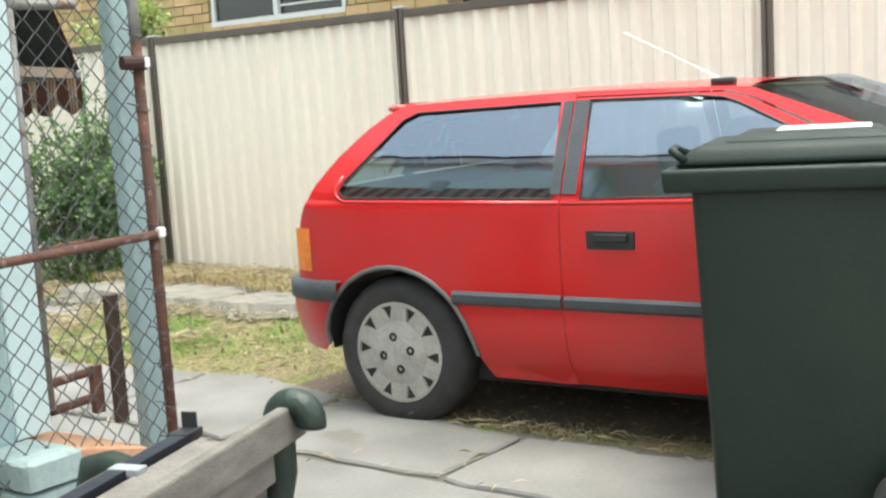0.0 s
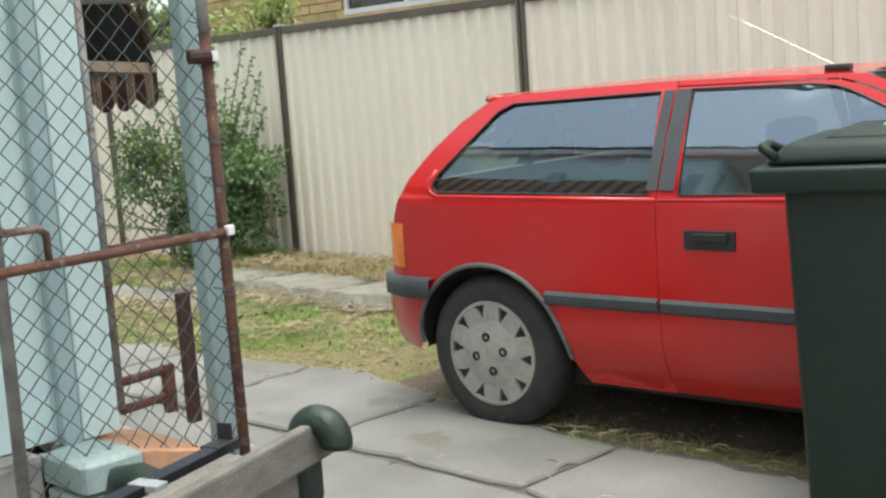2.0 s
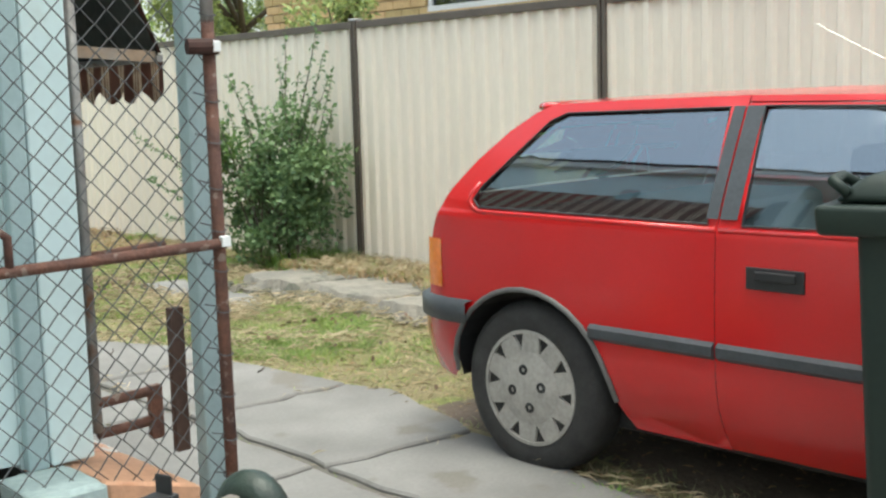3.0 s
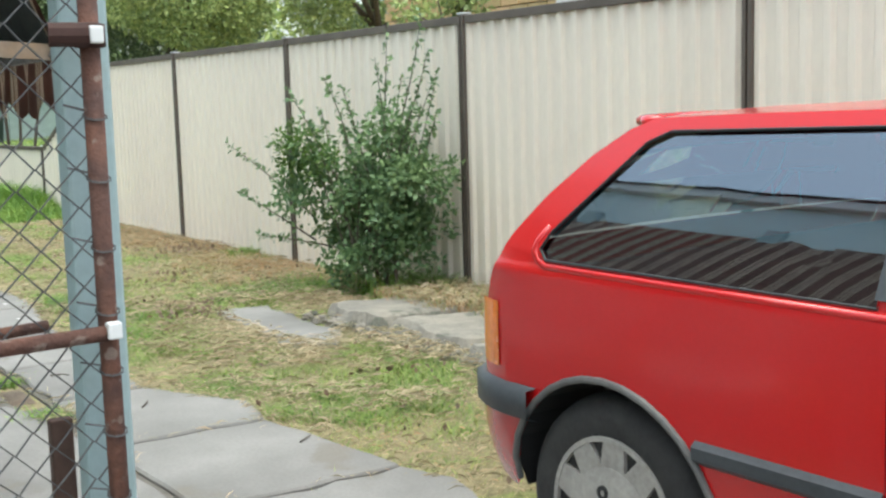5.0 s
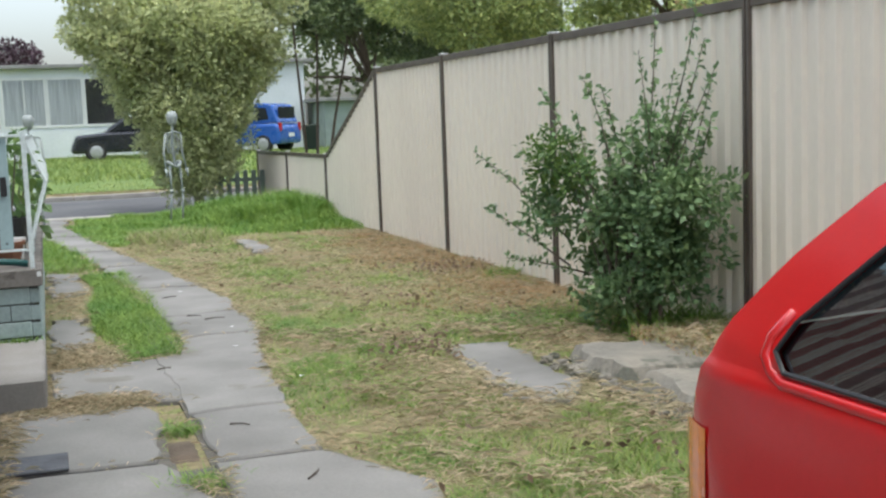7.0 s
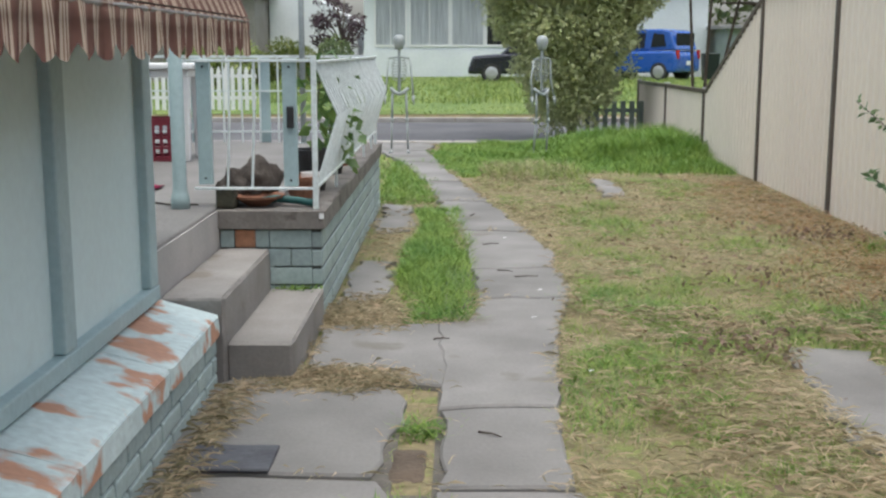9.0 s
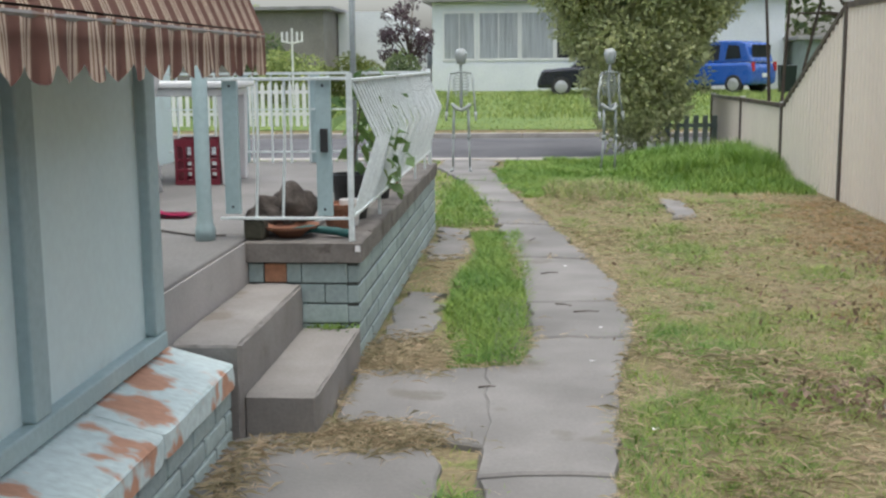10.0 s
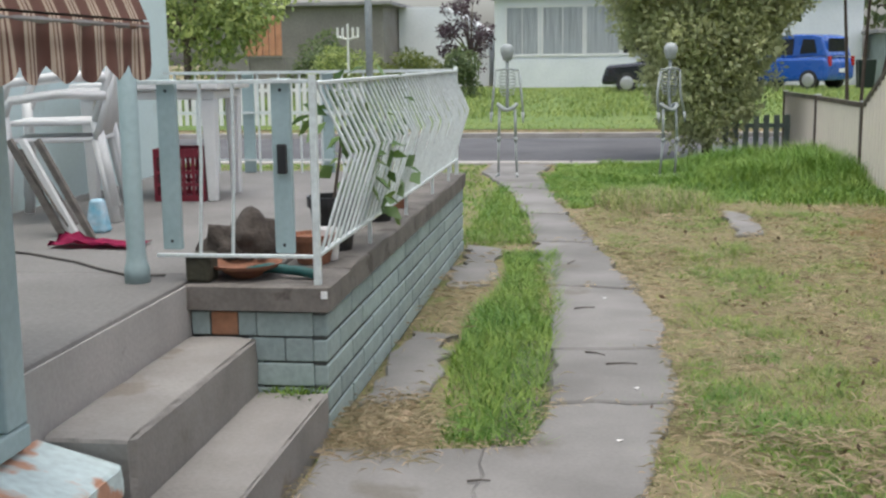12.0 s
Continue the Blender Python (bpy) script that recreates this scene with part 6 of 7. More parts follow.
for dx, tx in ((0.0, -0.15), (0.15, 0.1), (0.3, 0.5)):
    part("stem", tube([(4.0 + dx, 17.6, 0.0), (4.0 + dx + tx * 0.4, 17.6, 1.2), (4.0 + dx + tx, 17.6, 2.6), (4.0 + dx + tx * 1.2, 17.7, 3.6)], 0.03, 6, None, 0.015), BARK, sm)
pts, d = cloud(clumps(4.2, 17.7, 3.4, 0.9, 0.7, 0.7, 16, 0.35), 4000, 0.3)
leaves("crown", pts, 0.12, DARK_LEAF, sm, 0.5, 0.3, d)
tree("creeper_bush", "climbing bush showing over the fence", 3.3, 2.95, 1.5, 0.03, clumps(3.28, 2.95, 1.93, 0.14, 0.42, 0.16, 12, 0.13), 900, 0.06, GUM_LEAF, 5, category="shrub")

# gardens across the street
tree("plum_tree", "purple-leaved plum tree across the street", -3.6, 35.0, 1.2, 0.08, clumps(-3.7, 35.0, 2.15, 0.95, 0.9, 1.25, 34, 0.24), 3000, 0.10, PURPLE_LEAF, 16, ground_z(0, 35))
for x, y, z, r, h, m_, lab in ((-5.2, 33.0, 0.95, 1.1, 0.7, YELLOW_LEAF, "rounded olive-green bush in a front garden"), (-7.0, 32.0, 0.9, 0.9, 0.75, GUM_LEAF, "green bush in a front garden"),
                               (-8.0, 34.0, 1.3, 0.7, 0.9, DARK_LEAF, "dark green bush in a front garden"), (-3.9, 33.5, 0.8, 0.5, 0.6, DARK_LEAF, "dark green bush in a front garden")):
    tree("garden_bush", lab, x, y, 0.5, 0.05, clumps(x, y, z, r, r, h, 18, 0.4), 3500, 0.12, m_, 4, ground_z(0, y), category="bush")
tree("street_tree", "large green tree across the street", -9.6, 27.0, 1.8, 0.14, clumps(-9.6, 27.0, 3.0, 1.9, 1.6, 1.6, 40, 0.7), 9000, 0.17, GUM_LEAF, 7)
tree("street_tree", "tree showing behind the white house", -1.6, 54.0, 3.0, 0.14, clumps(-1.6, 54.0, 4.2, 1.5, 1.2, 0.9, 24, 0.6), 3500, 0.2, PURPLE_LEAF, 7)
for k in range(9):
    x = -34 + 9.5 * k
    if -13 < x < 13:
        continue
    tree("distant_tree", "large green tree in the distance", x, 48 + 4 * wob(k, 2, 3), 3, 0.25, clumps(x, 48, 4.0, 4.0, 2.5, 2.8, 26, 1.4), 3500, 0.42, DARK_LEAF if k % 2 else GUM_LEAF, 6)

# potted plants
for x, y, z, m_ in ((-0.69, 4.25, 0.76, SHRUB_YOUNG), (-0.68, 5.1, 0.70, SHRUB_LEAF), (-0.66, 4.55, 0.6, SHRUB_YOUNG)):
    pl = thing("pot_plant", "leafy green pot plant behind the railing", "plant")
    part("stem", tube([(x, y, z - 0.03), (x + 0.03, y, z + 0.15), (x + 0.06, y - 0.03, z + 0.38)], 0.008, 6, None, 0.004), BARK, pl)
    pts, d = cloud([(x + 0.05, y - 0.03, z + 0.3, 0.12, 0.12, 0.2), (x + 0.08, y, z + 0.12, 0.1, 0.12, 0.1)], 46, 0.4)
    leaves("foliage", pts, 0.1, m_, pl, 0.6, 0.5, d)


# ---- grass ----


def inside(px, py, poly, grow=0.0):
    c = np.zeros(len(px), bool)
    xs_, ys_ = [q[0] for q in poly], [q[1] for q in poly]
    cx, cy = sum(xs_) / len(xs_), sum(ys_) / len(ys_)
    j = len(poly) - 1
    for i in range(len(poly)):
        xi, yi, xj, yj = xs_[i], ys_[i], xs_[j], ys_[j]
        hit = ((yi > py) != (yj > py)) & (px < (xj - xi) * (py - yi) / (yj - yi + 1e-12) + xi)
        c ^= hit
        j = i
    return c


def on_concrete(px, py, jit=0.03):
    qx, qy = px + rng.normal(scale=jit, size=len(px)), py + rng.normal(scale=jit, size=len(px))
    c = np.zeros(len(px), bool)
    for poly in SLABS:
        c |= inside(qx, qy, poly)
    c |= (px < -0.54) & (py > 3.4) & (py < 7.5)
    c |= (px < -0.52) & (py > 2.36) & (py <= 3.5)
    c |= (px < -0.80) & (py <= 2.38)
    c |= ((px + 0.06) / 0.075) ** 2 + ((py - 1.56) / 0.15) ** 2 < 1
    c |= px > 2.97
    return c


def smooth_noise(px, py, s, k=0.0):
    a = np.sin(px * s * 1.7 + 3.1 * k + 1.3 * np.sin(py * s * 1.1 + k)) + np.sin(py * s * 1.3 + 1.9 * k + 1.7 * np.sin(px * s * 0.9 + 2 * k))
    b = np.sin(px * s * 3.9 + py * s * 2.3 + k * 5) * 0.5 + np.sin(px * s * 2.1 - py * s * 4.7 + k) * 0.5
    return (a + b) / 3


def blades(name, px, py, h, w, material, lean=0.4, z=None, bend=0.5, label="", flat=False):
    """Bent blades, each two quads and a tip."""
    n = len(px)
    a = rng.uniform(0, 2 * np.pi, n)
    dx, dy = np.cos(a), np.sin(a)
    hh = h * rng.uniform(0.5, 1.25, n)
    ww = w * rng.uniform(0.7, 1.3, n)
    reach = hh * (lean + rng.uniform(-0.25, 0.5, n))
    z0 = np.zeros(n) if z is None else z
    wx, wy = -dy * ww / 2, dx * ww / 2
    def at(u, k):
        rz = z0 + hh * (u - bend * 0.5 * u * u if not flat else 0.08 * u) - (0.0 if flat else 0.02)
        rx, ry = px + dx * reach * u * u, py + dy * reach * u * u
        if flat:
            rx, ry = px + dx * hh * u + wx * 6 * u * (1 - u), py + dy * hh * u + wy * 6 * u * (1 - u)
            rz = z0 + hh * 0.12 * np.sin(u * 3.1) * rng.uniform(0.2, 1.5, n) + 0.004
        return np.stack([rx + wx * k, ry + wy * k, rz], 1)
    v = np.stack([at(0, -1), at(0, 1), at(0.5, -0.85), at(0.5, 0.85), at(1.0, 0)], 1)
    ob = mesh_np(name, v, [(0, 1, 3, 2), (2, 3, 4)], material)
    return tagged(ob, label, "grass", kind="stuff")


def scatter(n, x0, x1, y0, y1):
    px, py = rng.uniform(x0, x1, n), rng.uniform(y0, y1, n)
    ok = ~on_concrete(px, py)
    return px[ok], py[ok]


px, py = scatter(190000, -0.75, 2.97, -5.0, 14.0)
# how green the lawn is, place by place


def lawn_green(px, py):
    q = smooth_noise(px, py, 1.7, 1.0) * 0.7 + smooth_noise(px, py, 4.1, 2.0) * 0.7 + smooth_noise(px, py, 11.0, 3.0) * 0.4 + 0.2
    q += np.where((px > 0.5) & (px < 1.9) & (py > 0.3) & (py < 4.6), 0.18, 0)
    q += np.where((px > -0.27) & (px < 0.2) & (py > 3.35) & (py < 7.3), 1.6, 0)
    q += np.where((px < -0.08) & (py > 7.9), 1.4, 0)
    q += np.clip((py - 9.2) / 1.2, 0, 1) * 1.5
    q -= np.where((px > 1.4) & (py > 3.8) & (py < 10.2), 0.30, 0)
    q -= np.where((px < -0.27) & (py < 8), 0.6, 0)
    q -= np.where((px > 0.5) & (py < -0.2), 0.35, 0)
    return q


green = lawn_green(px, py)
pick = rng.uniform(-0.25, 0.5, len(px))
g = green > pick
near = py < 6.5
k = g & (rng.uniform(size=len(px)) < np.where(near, 1.0, 0.6))
strip_ = (px > -0.27) & (px < 0.22) & (py > 3.3)
blades("lawn_grass", px[k & ~strip_], py[k & ~strip_], 0.052, 0.0042, GRASS, 0.8, label="short green lawn grass")
qx, qy = scatter(150000, 0.45, 2.95, -1.2, 9.5)
kk = lawn_green(qx, qy) > rng.uniform(0.15, 0.8, len(qx))
half = np.arange(kk.sum()) % 2 == 0
blades("green_tufts", qx[kk][half], qy[kk][half], 0.075, 0.0045, GRASS, 0.8, label="greener tufts in the lawn")
blades("green_tufts", qx[kk][~half], qy[kk][~half], 0.07, 0.0045, LUSH, 0.8, label="greener tufts in the lawn")
sx, sy = rng.uniform(-0.26, 0.2, 14000), rng.uniform(3.4, 7.3, 14000)
edge = (sx > -0.24 + 0.10 * np.sin(sy * 2.2) * 0.6) & (sx < 0.17 - 0.06 * (sy > 6)) & ~((sx < -0.12) & (sy < 4.3) & (rng.uniform(size=14000) < 0.5))
blades("tall_path_grass", sx[edge], sy[edge], 0.10, 0.0055, LUSH, 0.6, label="lush green grass strip beside the path")
sx, sy = rng.uniform(-0.62, -0.05, 9000), rng.uniform(7.7, 12.6, 9000)
edge = ~on_concrete(sx, sy)
blades("tall_path_grass", sx[edge], sy[edge], 0.11, 0.007, LUSH, 0.5, label="lush green grass strip beside the path")
d_ = ~g & ~((px > 0.58) & (px < 2.35) & (py < -0.85))
far_d = d_ & (rng.uniform(size=len(px)) < np.where(near, 0.75, 0.5)) & ((px < 2.4) | (rng.uniform(size=len(px)) < 0.4))
blades("dry_grass", px[far_d], py[far_d], 0.045, 0.0036, STRAW, 1.0, label="dry straw-coloured grass")
rz = d_ & (px > 2.0 + 0.45 * smooth_noise(px, py, 2.2, 6.0)) & (py > 3.5)
blades("russet_stubble", px[rz], py[rz], 0.06, 0.005, RUSSET, 0.7, label="russet dead grass along the fence")
qx, qy = scatter(110000, 0.3, 2.95, -2.5, 10.2)
kk = smooth_noise(qx, qy, 2.4, 7.0) * 0.6 + smooth_noise(qx, qy, 6.5, 8.0) * 0.5 > rng.uniform(-0.9, 0.5, len(qx)) + np.where((qx > 2.2) & (qy > 3.8), 0.4, 0)
blades("half_dry_grass", qx[kk], qy[kk], 0.06, 0.0038, OLIVE, 0.9, label="half-dry olive grass")
qx, qy = scatter(2600, 0.4, 2.95, -0.9, 10.0)
kk = smooth_noise(qx, qy, 1.9, 9.0) + smooth_noise(qx, qy, 7.5, 4.0) * 0.7 > rng.uniform(0.0, 1.2, len(qx))
ql = np.stack([qx[kk], qy[kk], rng.uniform(0.03, 0.06, kk.sum())], 1)
tagged(leaves("fallen_leaves", ql, 0.032, DEAD_LEAF, None, 0.6, 0.0), "small dead brown leaves on the lawn", "leaves", kind="stuff")
qx, qy = scatter(52000, -0.75, 2.9, -3.0, 9.8)
kk = (lawn_green(qx, qy) < rng.uniform(-0.2, 0.55, len(qx))) & ~((qx > 0.6) & (qx < 2.35) & (qy < -0.85))
qx, qy = qx[kk], qy[kk]
blades("straw_litter", qx, qy, 0.075, 0.0028, STRAW, 0, rng.uniform(0.012, 0.05, len(qx)), flat=True, label="loose cut straw lying on the lawn")
qx, qy = scatter(6000, 0.5, 2.3, -4.9, 0.2)
blades("dead_leaf_litter", qx[::2], qy[::2], 0.03, 0.005, RUSSET, 0, np.full(len(qx[::2]), 0.024), flat=True, label="dead leaves and straw under the car")
qx, qy = scatter(14000, 0.75, 2.3, 0.2, 3.6)
kk = smooth_noise(qx, qy, 2.8, 11.0) + 0.5 * smooth_noise(qx, qy, 8.0, 3.0) + 0.5 * (qx - 1.2) > rng.uniform(-0.2, 0.5, len(qx))
qx, qy = qx[kk], qy[kk]
blades("straw_litter", qx, qy, 0.085, 0.0034, STRAW, 0, rng.uniform(0.03, 0.065, len(qx)), flat=True, label="cut straw lying in swathes on the lawn")
# clumps of dead leaves and denser russet growth by the fence
for cx, cy, r, cnt in ((1.36, 2.9, 0.17, 170), (2.5, 5.85, 0.24, 190), (1.7, 4.6, 0.26, 60), (2.05, 1.0, 0.24, 130)):
    ql = np.stack([rng.normal(cx, r, cnt), rng.normal(cy, r, cnt), rng.uniform(0.03, 0.065, cnt)], 1)
    ql = ql[~on_concrete(ql[:, 0], ql[:, 1])]
    tagged(leaves("fallen_leaves", ql, 0.04, PALE_DEAD_LEAF, None, 0.45, 0.0), "clump of dead brown leaves on the lawn", "leaves", kind="stuff")
qx, qy = rng.uniform(2.15, 2.95, 14000), rng.uniform(4.2, 9.3, 14000)
kk = qx > 2.62 - 0.25 * smooth_noise(qx, qy, 1.6, 2.5) - 0.2 * rng.uniform(size=14000)
blades("russet_stubble", qx[kk], qy[kk], 0.075, 0.0045, RUSSET, 0.9, label="russet dead grass heaped along the fence")
qx, qy = rng.uniform(2.15, 2.95, 9000), rng.uniform(0.1, 2.4, 9000)
kk = (qx > 2.42 + 0.3 * smooth_noise(qx, qy, 2.6, 1.5)) & (rng.uniform(size=9000) < 0.75)
qx, qy = qx[kk], qy[kk]
blades("footing_grass", qx[::3], qy[::3], 0.07, 0.0045, OLIVE, 0.8, np.full(len(qx[::3]), 0.085), label="half-dry grass grown over the broken footing")
blades("straw_litter", qx[1::3], qy[1::3], 0.07, 0.004, STRAW, 0, rng.uniform(0.11, 0.14, len(qx[1::3])), flat=True, label="straw lying on the broken footing")
blades("russet_stubble", qx[2::3], qy[2::3], 0.06, 0.005, RUSSET, 0.8, np.full(len(qx[2::3]), 0.085), label="russet dead grass on the broken footing")
qx, qy = rng.uniform(0.5, 1.15, 16000), rng.uniform(0.2, 4.8, 16000)
kk = ~on_concrete(qx, qy) & (smooth_noise(qx, qy, 3.4, 5.0) > 0.12)
blades("green_tufts", qx[kk], qy[kk], 0.075, 0.0042, LUSH, 0.8, label="bright green tufts beside the path")
# ragged growth over the slab edges
ex, ey = [], []
for poly in SLABS:
    for a, b in zip(poly, poly[1:] + poly[:1]):
        ln = math.hypot(b[0] - a[0], b[1] - a[1])
        nx_, ny_ = (b[1] - a[1]) / ln * 0.06, -(b[0] - a[0]) / ln * 0.06
        mx_, my_ = np.array([(a[0] + b[0]) / 2 + nx_, (a[0] + b[0]) / 2 - nx_]), np.array([(a[1] + b[1]) / 2 + ny_, (a[1] + b[1]) / 2 - ny_])
        if all(any(inside(mx_[i:i + 1], my_[i:i + 1], q)[0] for q in SLABS) for i in (0, 1)):
            continue
        cnt = int(ln * 330)
        u = rng.uniform(0, 1, cnt)
        ex.append(a[0] + (b[0] - a[0]) * u + rng.normal(scale=0.03, size=cnt))
        ey.append(a[1] + (b[1] - a[1]) * u + rng.normal(scale=0.03, size=cnt))
ex, ey = np.concatenate(ex), np.concatenate(ey)
inner_c = np.zeros(len(ex), bool)
for poly in SLABS:
    mid = np.mean(np.array(poly), axis=0)
    inner_c |= inside(mid[0] + (ex - mid[0]) * 1.09, mid[1] + (ey - mid[1]) * 1.09, poly)
ok = ~inner_c & (ey > -0.6) & (ex > -0.75) & (ex < 2.4) & (smooth_noise(ex, ey, 2.3, 4.0) > -0.35)
ex, ey = ex[ok], ey[ok]
gsel = smooth_noise(ex, ey, 1.9, 1.0) > 0.05
blades("edge_grass", ex[gsel], ey[gsel], 0.055, 0.0045, GRASS, 0.9, label="grass creeping over the slab edges")
blades("edge_straw", ex[~gsel], ey[~gsel], 0.05, 0.003, STRAW, 0, np.full((~gsel).sum(), 0.028), flat=True, label="straw lying over the slab edges")
# straw on slabs beside the steps
qx, qy = rng.normal(-0.38, 0.13, 2600), rng.normal(2.42, 0.08, 2600)
blades("straw_litter", qx, qy, 0.075, 0.002, STRAW, 0, np.full(len(qx), 0.03), flat=True, label="straw swept against the step")
qx, qy = rng.normal(-0.36, 0.10, 2200), rng.normal(3.55, 0.16, 2200)
blades("straw_litter", qx, qy, 0.075, 0.002, STRAW, 0, np.full(len(qx), 0.03), flat=True, label="straw lying beside the porch wall")
qx, qy = np.abs(rng.normal(0, 0.05, 1500)) - 0.76, rng.uniform(0.2, 2.35, 1500)
blades("straw_litter", qx, qy, 0.09, 0.0034, STRAW, 0, np.full(len(qx), 0.032), flat=True, label="dead leaves and straw along the plinth")
# stubble grown over the back of the broken footing
qx, qy = rng.uniform(2.25, 2.95, 12000), rng.uniform(0.2, 2.5, 12000)
kk = qx > 2.42 + 0.14 * smooth_noise(qx, qy, 3.0, 2.0) + rng.normal(scale=0.04, size=len(qx))
for sel, m_, nm, lab in ((kk & (np.arange(12000) % 3 == 0), RUSSET, "russet_stubble", "russet stubble over the broken footing"), (kk & (np.arange(12000) % 3 == 1), STRAW, "dry_grass", "dry grass over the broken footing"), (kk & (np.arange(12000) % 6 == 2), GRASS, "lawn_grass", "sparse green grass over the broken footing")):
    blades(nm, qx[sel], qy[sel], 0.06, 0.005, m_, 0.9, z=np.full(sel.sum(), 0.105), label=lab)
# long grass by the street
tx, ty = rng.uniform(0.15, 2.95, 46000), rng.uniform(9.9, 13.95, 46000)
ok = ~on_concrete(tx, ty) & (ty > 10.7 - 0.35 * np.clip(tx - 1.4, 0, 2) + 0.3 * smooth_noise(tx, ty, 2.5, 1.0) + rng.normal(scale=0.25, size=len(tx))) & (tx > 0.25 + 0.25 * np.sin(ty * 2))
hgt = (0.10 + 0.24 * np.clip((tx - 0.8) / 1.4, 0, 1)) * np.clip((ty - 10.2) / 1.6, 0.35, 1) * (1 + 0.35 * smooth_noise(tx, ty, 3.1, 2.0))
blades("long_grass", tx[ok], ty[ok], hgt[ok], 0.011, LUSH, 0.4, label="long bright green grass near the street")
fx, fy = rng.uniform(-0.15, 1.6, 34000), rng.uniform(9.7, 13.95, 34000)
ok = ~on_concrete(fx, fy) & (fy > 9.9 + 0.5 * smooth_noise(fx, fy, 2.0, 3.0))
blades("front_grass", fx[ok], fy[ok], 0.075, 0.0085, LUSH, 0.7, label="green grass between path and street")
tx, ty = rng.uniform(0.3, 1.35, 7000), rng.uniform(9.3, 11.2, 7000)
ok = ((tx - 0.8) / 0.5) ** 2 + ((ty - 10.2) / 0.8) ** 2 < rng.uniform(0.1, 1.4, len(tx))
blades("seeding_grass", tx[ok][::3], ty[ok][::3], 0.16, 0.007, STRAW, 0.6, label="tuft of seeding straw-brown grass")
blades("seeding_grass", tx[ok][::2] + 0.05, ty[ok][::2] - 0.1, 0.16, 0.007, GRASS, 0.6, label="tuft of seeding grass")
# front lawn and the verge across the street
tx, ty = rng.uniform(-6.0, -0.55, 30000), rng.uniform(7.6, 13.95, 30000)
ok = ~((tx > -1.02) & (ty > 12.5)) & ~on_concrete(tx, ty)
blades("front_lawn", tx[ok], ty[ok], 0.07, 0.012, LUSH, 0.6, label="green front lawn beyond the porch")
tx, ty = rng.uniform(-14, 13, 60000), 21.2 + rng.uniform(0, 1, 60000) ** 1.2 * 19
blades("verge_grass", tx, ty, np.where(ty < 24.5, 0.08, 0.2 + 0.06 * np.sin(tx * 1.3)), 0.02, GRASS, 0.5, z=0.0125 * (ty - 21), label="grass verge across the street")
# weeds at bases
for cx, cy, r, cnt, h in ((0.42, -2.08, 0.04, 160, 0.07), (-0.66, 3.49, 0.05, 160, 0.05), (-0.72, 2.2, 0.06, 120, 0.06), (-0.03, 1.86, 0.05, 420, 0.07), (-0.05, 1.08, 0.06, 420, 0.08), (2.75, 2.6, 0.16, 900, 0.25), (2.2, 3.3, 0.2, 900, 0.14), (2.8, 0.9, 0.1, 250, 0.16), (2.85, 5.5, 0.1, 300, 0.1), (-0.62, -1.55, 0.06, 80, 0.12)):
    zz = 0.17 if (cx, cy) == (-0.66, 3.49) else 0.0
    qx, qy = rng.normal(cx, r, cnt), rng.normal(cy, r, cnt)
    blades("weeds", np.minimum(qx, 2.96), qy, h, 0.008, LUSH, 0.8, z=np.full(cnt, zz), label="small green weeds")

# ---- across the street: cars, fence, poles ----


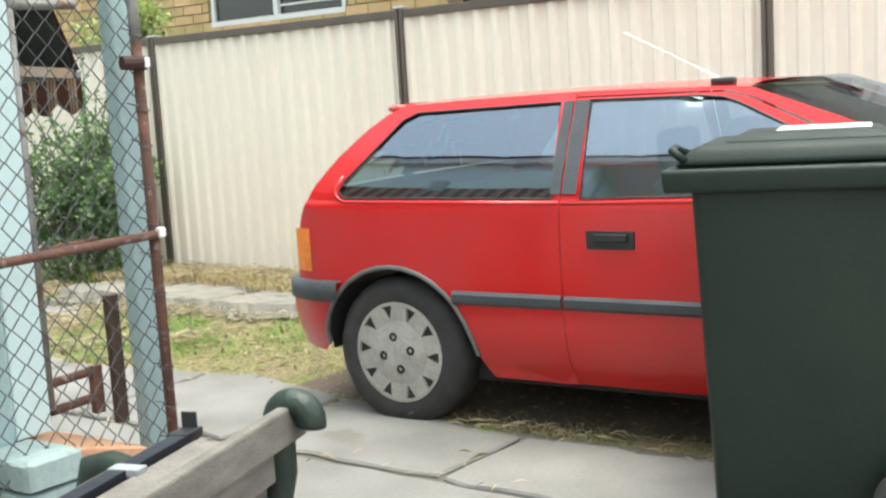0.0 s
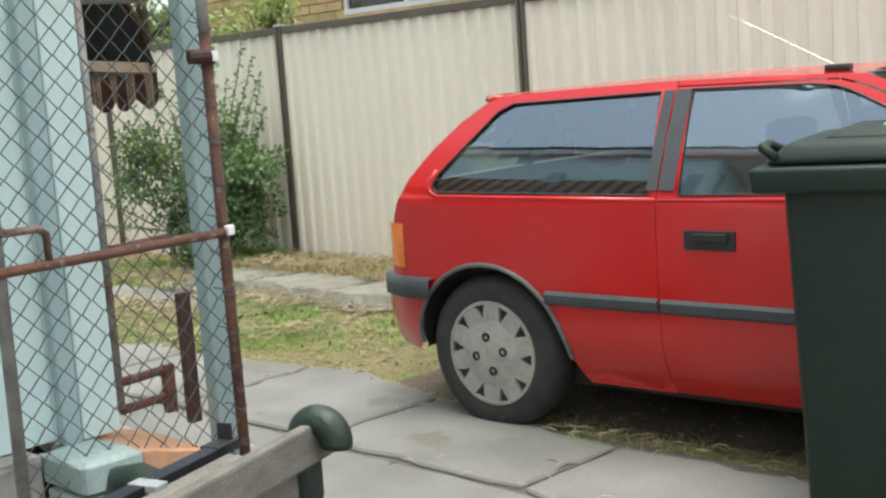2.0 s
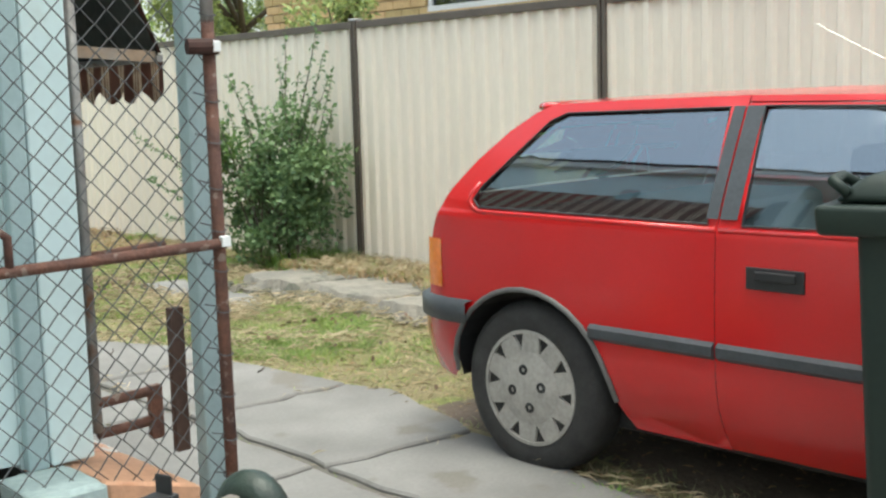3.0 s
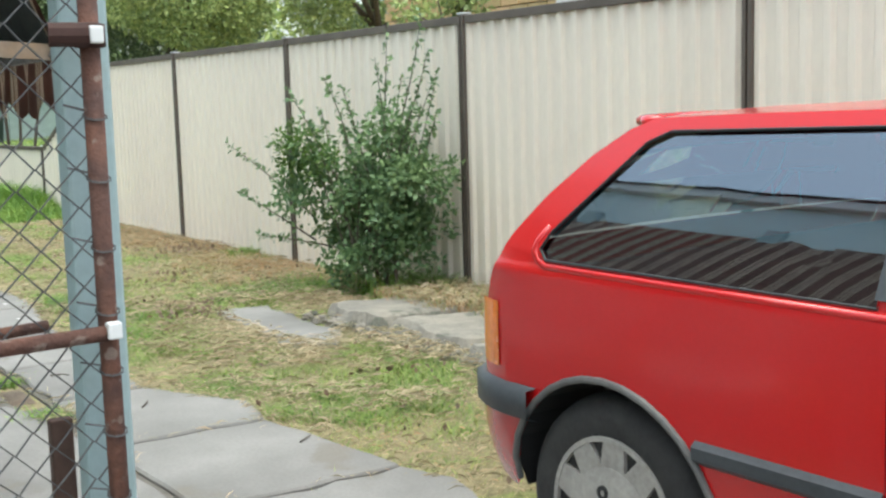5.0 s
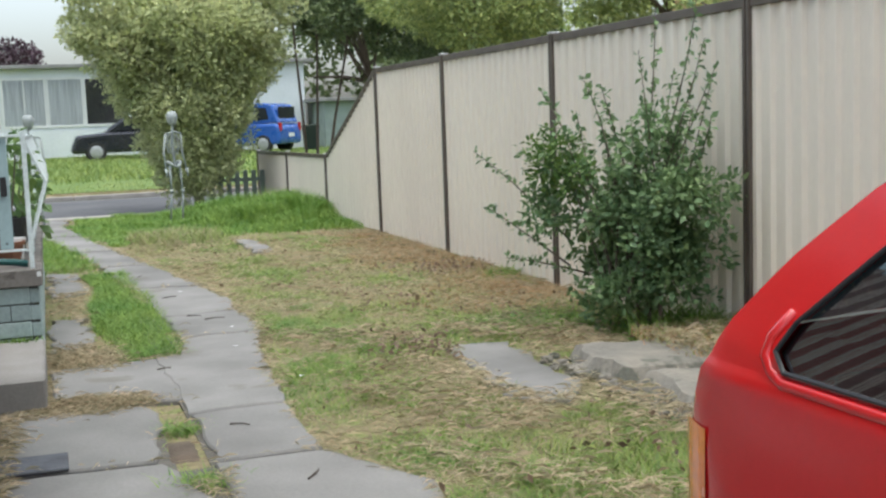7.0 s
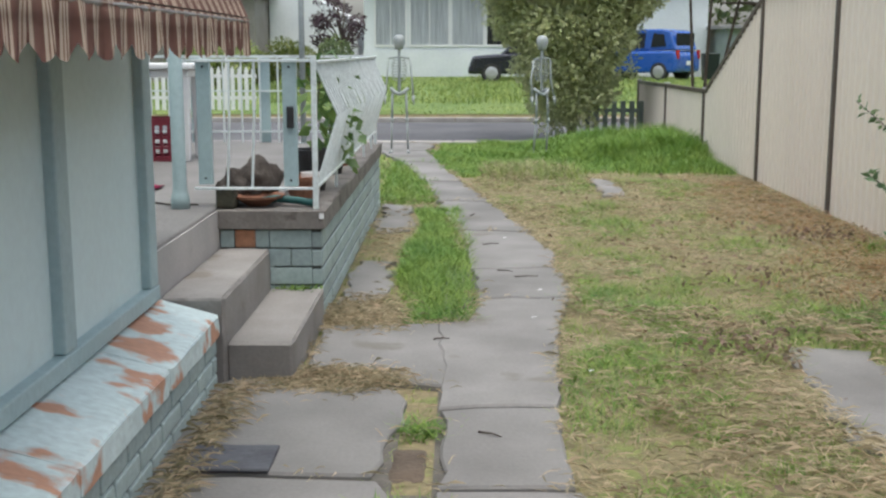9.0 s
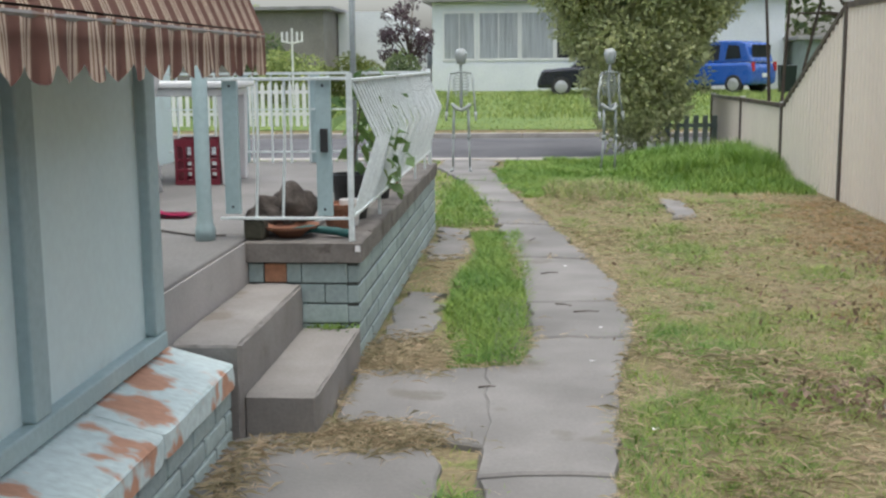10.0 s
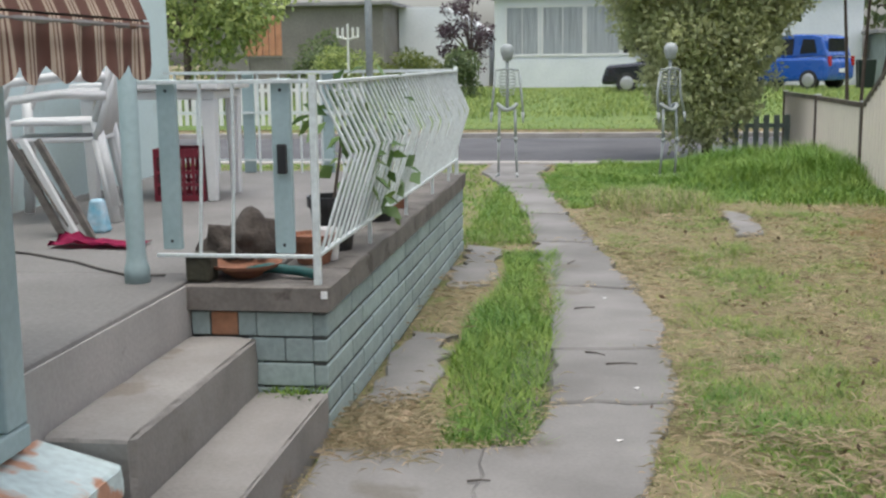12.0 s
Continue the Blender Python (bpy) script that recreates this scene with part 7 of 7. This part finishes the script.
def far_car(name, label, x0, y0, length, height, material, tall, turn=0):
    """A whole parked car seen across the street."""
    c = thing(name, label, "car", pose(x0, y0, ground_z(x0, y0), 0, 0, turn))
    L, H = length, height
    if tall:
        low = [(0.02 * L, 0.3), (0, 0.42), (0.0, 0.5 * H), (0.04 * L, 0.59 * H), (0.7 * L, 0.58 * H), (0.93 * L, 0.53 * H), (L, 0.42 * H), (L, 0.25)]
        cab = [(0.02 * L, 0.6 * H), (0.09 * L, 0.95 * H), (0.16 * L, 0.995 * H), (0.36 * L, H), (0.52 * L, 0.97 * H), (0.74 * L, 0.58 * H)]
        panes = [[(0.13 * L, 0.67 * H), (0.155 * L, 0.9 * H), (0.27 * L, 0.92 * H), (0.30 * L, 0.65 * H)], [(0.37 * L, 0.64 * H), (0.36 * L, 0.92 * H), (0.50 * L, 0.91 * H), (0.65 * L, 0.63 * H)]]
    else:
        low = [(0, 0.28), (0.0, 0.45), (0.04 * L, 0.60 * H), (0.3 * L, 0.66 * H), (L, 0.68 * H), (L, 0.3)]
        cab = [(0.26 * L, 0.65 * H), (0.42 * L, 0.97 * H), (0.55 * L, H), (0.8 * L, 0.96 * H), (0.97 * L, 0.68 * H)]
        panes = [[(0.34 * L, 0.69 * H), (0.44 * L, 0.92 * H), (0.6 * L, 0.94 * H), (0.6 * L, 0.69 * H)], [(0.62 * L, 0.69 * H), (0.62 * L, 0.94 * H), (0.78 * L, 0.92 * H), (0.9 * L, 0.7 * H)]]
    up = Matrix(((1, 0, 0, 0), (0, 0, 1, 0), (0, 1, 0, 0), (0, 0, 0, 1)))
    bd = part("body", prism(low, 1.7, up, 0.09), material, c, smooth=False)
    part("cabin", prism(cab, 1.5, Matrix.Translation((0, 0.1, 0)) @ up, 0.05), material, c)
    for q in panes:
        for yy in (0.086, 1.604):
            part("side_window", prism(q, 0.01, Matrix.Translation((0, yy, 0)) @ up), DARK_GLOSS, c)
    if tall:
        part("rear_window", box(-0.012 + 0.04 * L, 0.25, 0.66 * H, 0.045 * L, 1.45, 0.92 * H), DARK_GLOSS, c)
    if tall:
        part("number_plate", box(-0.015, 0.6, 0.55, -0.002, 1.0, 0.68), WHITE_PAINT, c)
        for yy in (0.06, 1.5):
            part("tail_lamp", box(-0.02, yy, 0.75, 0.05, yy + 0.14, 1.05, 0.01), RED_LENS, c)
    for wx, wy in ((0.19 * L, 0.08), (0.8 * L, 0.08), (0.19 * L, 1.62), (0.8 * L, 1.62)):
        b3 = lathe([(0.2, -0.1), (0.3, -0.11), (0.33, 0.0), (0.3, 0.11), (0.2, 0.1)], 20)
        bmesh.ops.transform(b3, matrix=pose(wx, wy, 0.33, 90 if wy < 1 else -90, 0, 0), verts=b3.verts)
        w = part("wheel", b3, RUBBER, c)
        b3 = lathe([(0.0001, 0.12), (0.12, 0.12), (0.21, 0.10), (0.21, 0.0)], 14)
        bmesh.ops.transform(b3, matrix=pose(wx, wy, 0.33, 90 if wy < 1 else -90, 0, 0), verts=b3.verts)
        part("rim", b3, mat("alloy_rim", (0.5, 0.5, 0.5), None, 0.4, metal=0.5), w)
    return c


DARK_GLOSS = mat("dark_car_glass", (0.02, 0.024, 0.03), None, 0.08, 3, 40, 0.0)
far_car("dark_hatchback", "dark navy hatchback parked across the street", 0.35, 36.5, 4.1, 1.45, mat("navy_paint", (0.018, 0.02, 0.028), None, 0.25, coat=0.6, bump=0.0), False, 0)
far_car("blue_suv", "bright blue four-wheel drive parked across the street", 8.3, 38.2, 3.4, 1.74, mat("blue_paint", (0.02, 0.10, 0.42), (0.018, 0.09, 0.38), 0.28, coat=0.6, bump=0.0), True, 141)
picket = thing("picket_fence", "white-painted timber picket fence across the street", "fence")
for k in range(34):
    x = -9.0 + 0.145 * k
    b2 = prism([(-0.04, 0), (0.04, 0), (0.04, 0.86), (0.0, 0.94), (-0.04, 0.86)], 0.02, Matrix(((1, 0, 0, x), (0, 0, 1, 22.4), (0, 1, 0, 0.0), (0, 0, 0, 1))))
    part("picket", b2, WHITE_PAINT, picket)
for z in (0.25, 0.7):
    part("rail", box(-9.05, 22.425, z, -4.15, 22.46, z + 0.07), WHITE_PAINT, picket)
LOW_PICKET = mat("weathered_pale_picket", (0.27, 0.33, 0.30), (0.17, 0.21, 0.19), 0.8, 5, 50, 0.2)
low_p = thing("low_picket_fence", "low weathered pale green picket fence under the front tree", "fence")
for k in range(9):
    x = 2.07 + 0.14 * k
    part("picket", box(x, 16.5, 0.0, x + 0.08, 16.52, 0.48 + 0.05 * wob(k, 1, 3), 0.004), LOW_PICKET, low_p)
part("rail", box(2.02, 16.525, 0.3, 3.3, 16.56, 0.36), LOW_PICKET, low_p)
orn = thing("garden_ornament", "white forked garden ornament in a front garden", "ornament")
part("stem", tube([(-6.5, 31.0, 0.0), (-6.5, 31.0, 1.95)], 0.03, 8), WHITE_PAINT, orn)
part("cross_arm", tube([(-6.78, 31.0, 1.95), (-6.5, 31.0, 1.88), (-6.22, 31.0, 1.95)], 0.025, 8), WHITE_PAINT, orn)
for k in range(5):
    part("prong", tube([(-6.78 + 0.14 * k, 31.0, 1.92), (-6.78 + 0.14 * k, 31.0, 2.2 + 0.1 * (k == 2))], 0.03, 8), WHITE_PAINT, orn)
pole = thing("porch_pole", "slim grey-blue steel pole at the front of the porch", "pole")
POLE_GREY = mat("grey_pole_paint", (0.33, 0.37, 0.37), (0.28, 0.31, 0.31), 0.5)
part("shaft", tube([(-1.13, 7.23, 0.556), (-1.13, 7.23, 2.62)], 0.023, 14), POLE_GREY, pole, smooth=True)
part("base_plate", box(-1.19, 7.17, 0.55, -1.07, 7.29, 0.558, 0.002), POLE_GREY, pole)
tile_shed = thing("tiled_lean_to", "terracotta ribbed roof of a lean-to across the street", "roof")
part("wall", box(-11.0, 36.12, ground_z(0, 36) - 0.1, -9.7, 37.5, 1.25 + ground_z(0, 36)), GREY_BOARD, tile_shed)
part("post", box(-10.95, 36.0, ground_z(0, 36) - 0.1, -10.85, 36.1, 1.3 + ground_z(0, 36)), GREY_BOARD, tile_shed)
for k in range(6):
    part("roof_rib", box(-11.0 + 0.21 * k, 36.0, 1.3 + ground_z(0, 36), -10.81 + 0.21 * k, 36.1, 2.55 + ground_z(0, 36), 0.03), ROOF_TERRACOTTA, tile_shed)
bin2 = thing("street_bin", "dark green wheelie bin beside the blue car", "bin")
part("tub", frustum((8.55, 38.6, 9.0, 39.1), (8.5, 38.55, 9.05, 39.15), ground_z(0, 38.6), 1.15, 0.03), BIN_GREEN, bin2)

# ---- bricks of the neighbour's wall, the stretch above the fence ----
bme = {}


def brick_mesh(length):
    key = round(length, 3)
    if key not in bme:
        b3 = box(0, 0, 0, 0.03, length, 0.076, 0.004)
        me = bpy.data.meshes.new("brick")
        b3.to_mesh(me)
        b3.free()
        me.materials.append(YELLOW_BRICK)
        bme[key] = me
    return bme[key]


count = 0
for r in range(11):
    z = 1.78 + r * 0.086
    y = -3.2 - (0.12 if r % 2 else 0.0)
    while y < 5.95:
        a, b = y, min(y + 0.23, 5.95)
        y += 0.24
        if a < -2.2:
            continue
        for lo, hi, zb, zt in ((0.06, 0.80, 0, 2.75), (1.80, 3.43, 1.98, 2.78)):
            if a < hi and b > lo and zb - 0.02 < z < zt:
                if a < lo - 0.05:
                    b = lo
                elif b > hi + 0.05:
                    a = hi
                else:
                    a = b
        if b - a < 0.04:
            continue
        o = new("brick", brick_mesh(b - a))
        o.location = (NX - 0.006, a, z)
        o.parent = nb
        count += 1
# ---- plain shed and fence behind the start of the walk ----
tagged(part("wall_shed", box(-6.2, -9.0, 0.0, -6.0, -1.6, 2.4), SHEET), "plain cream shed wall closing the back yard", "wall", kind="structure")
tagged(part("wall_back", box(-6.0, -9.2, 0.0, 3.0, -9.0, 1.8), SHEET), "plain cream fence closing the back yard", "wall", kind="structure")
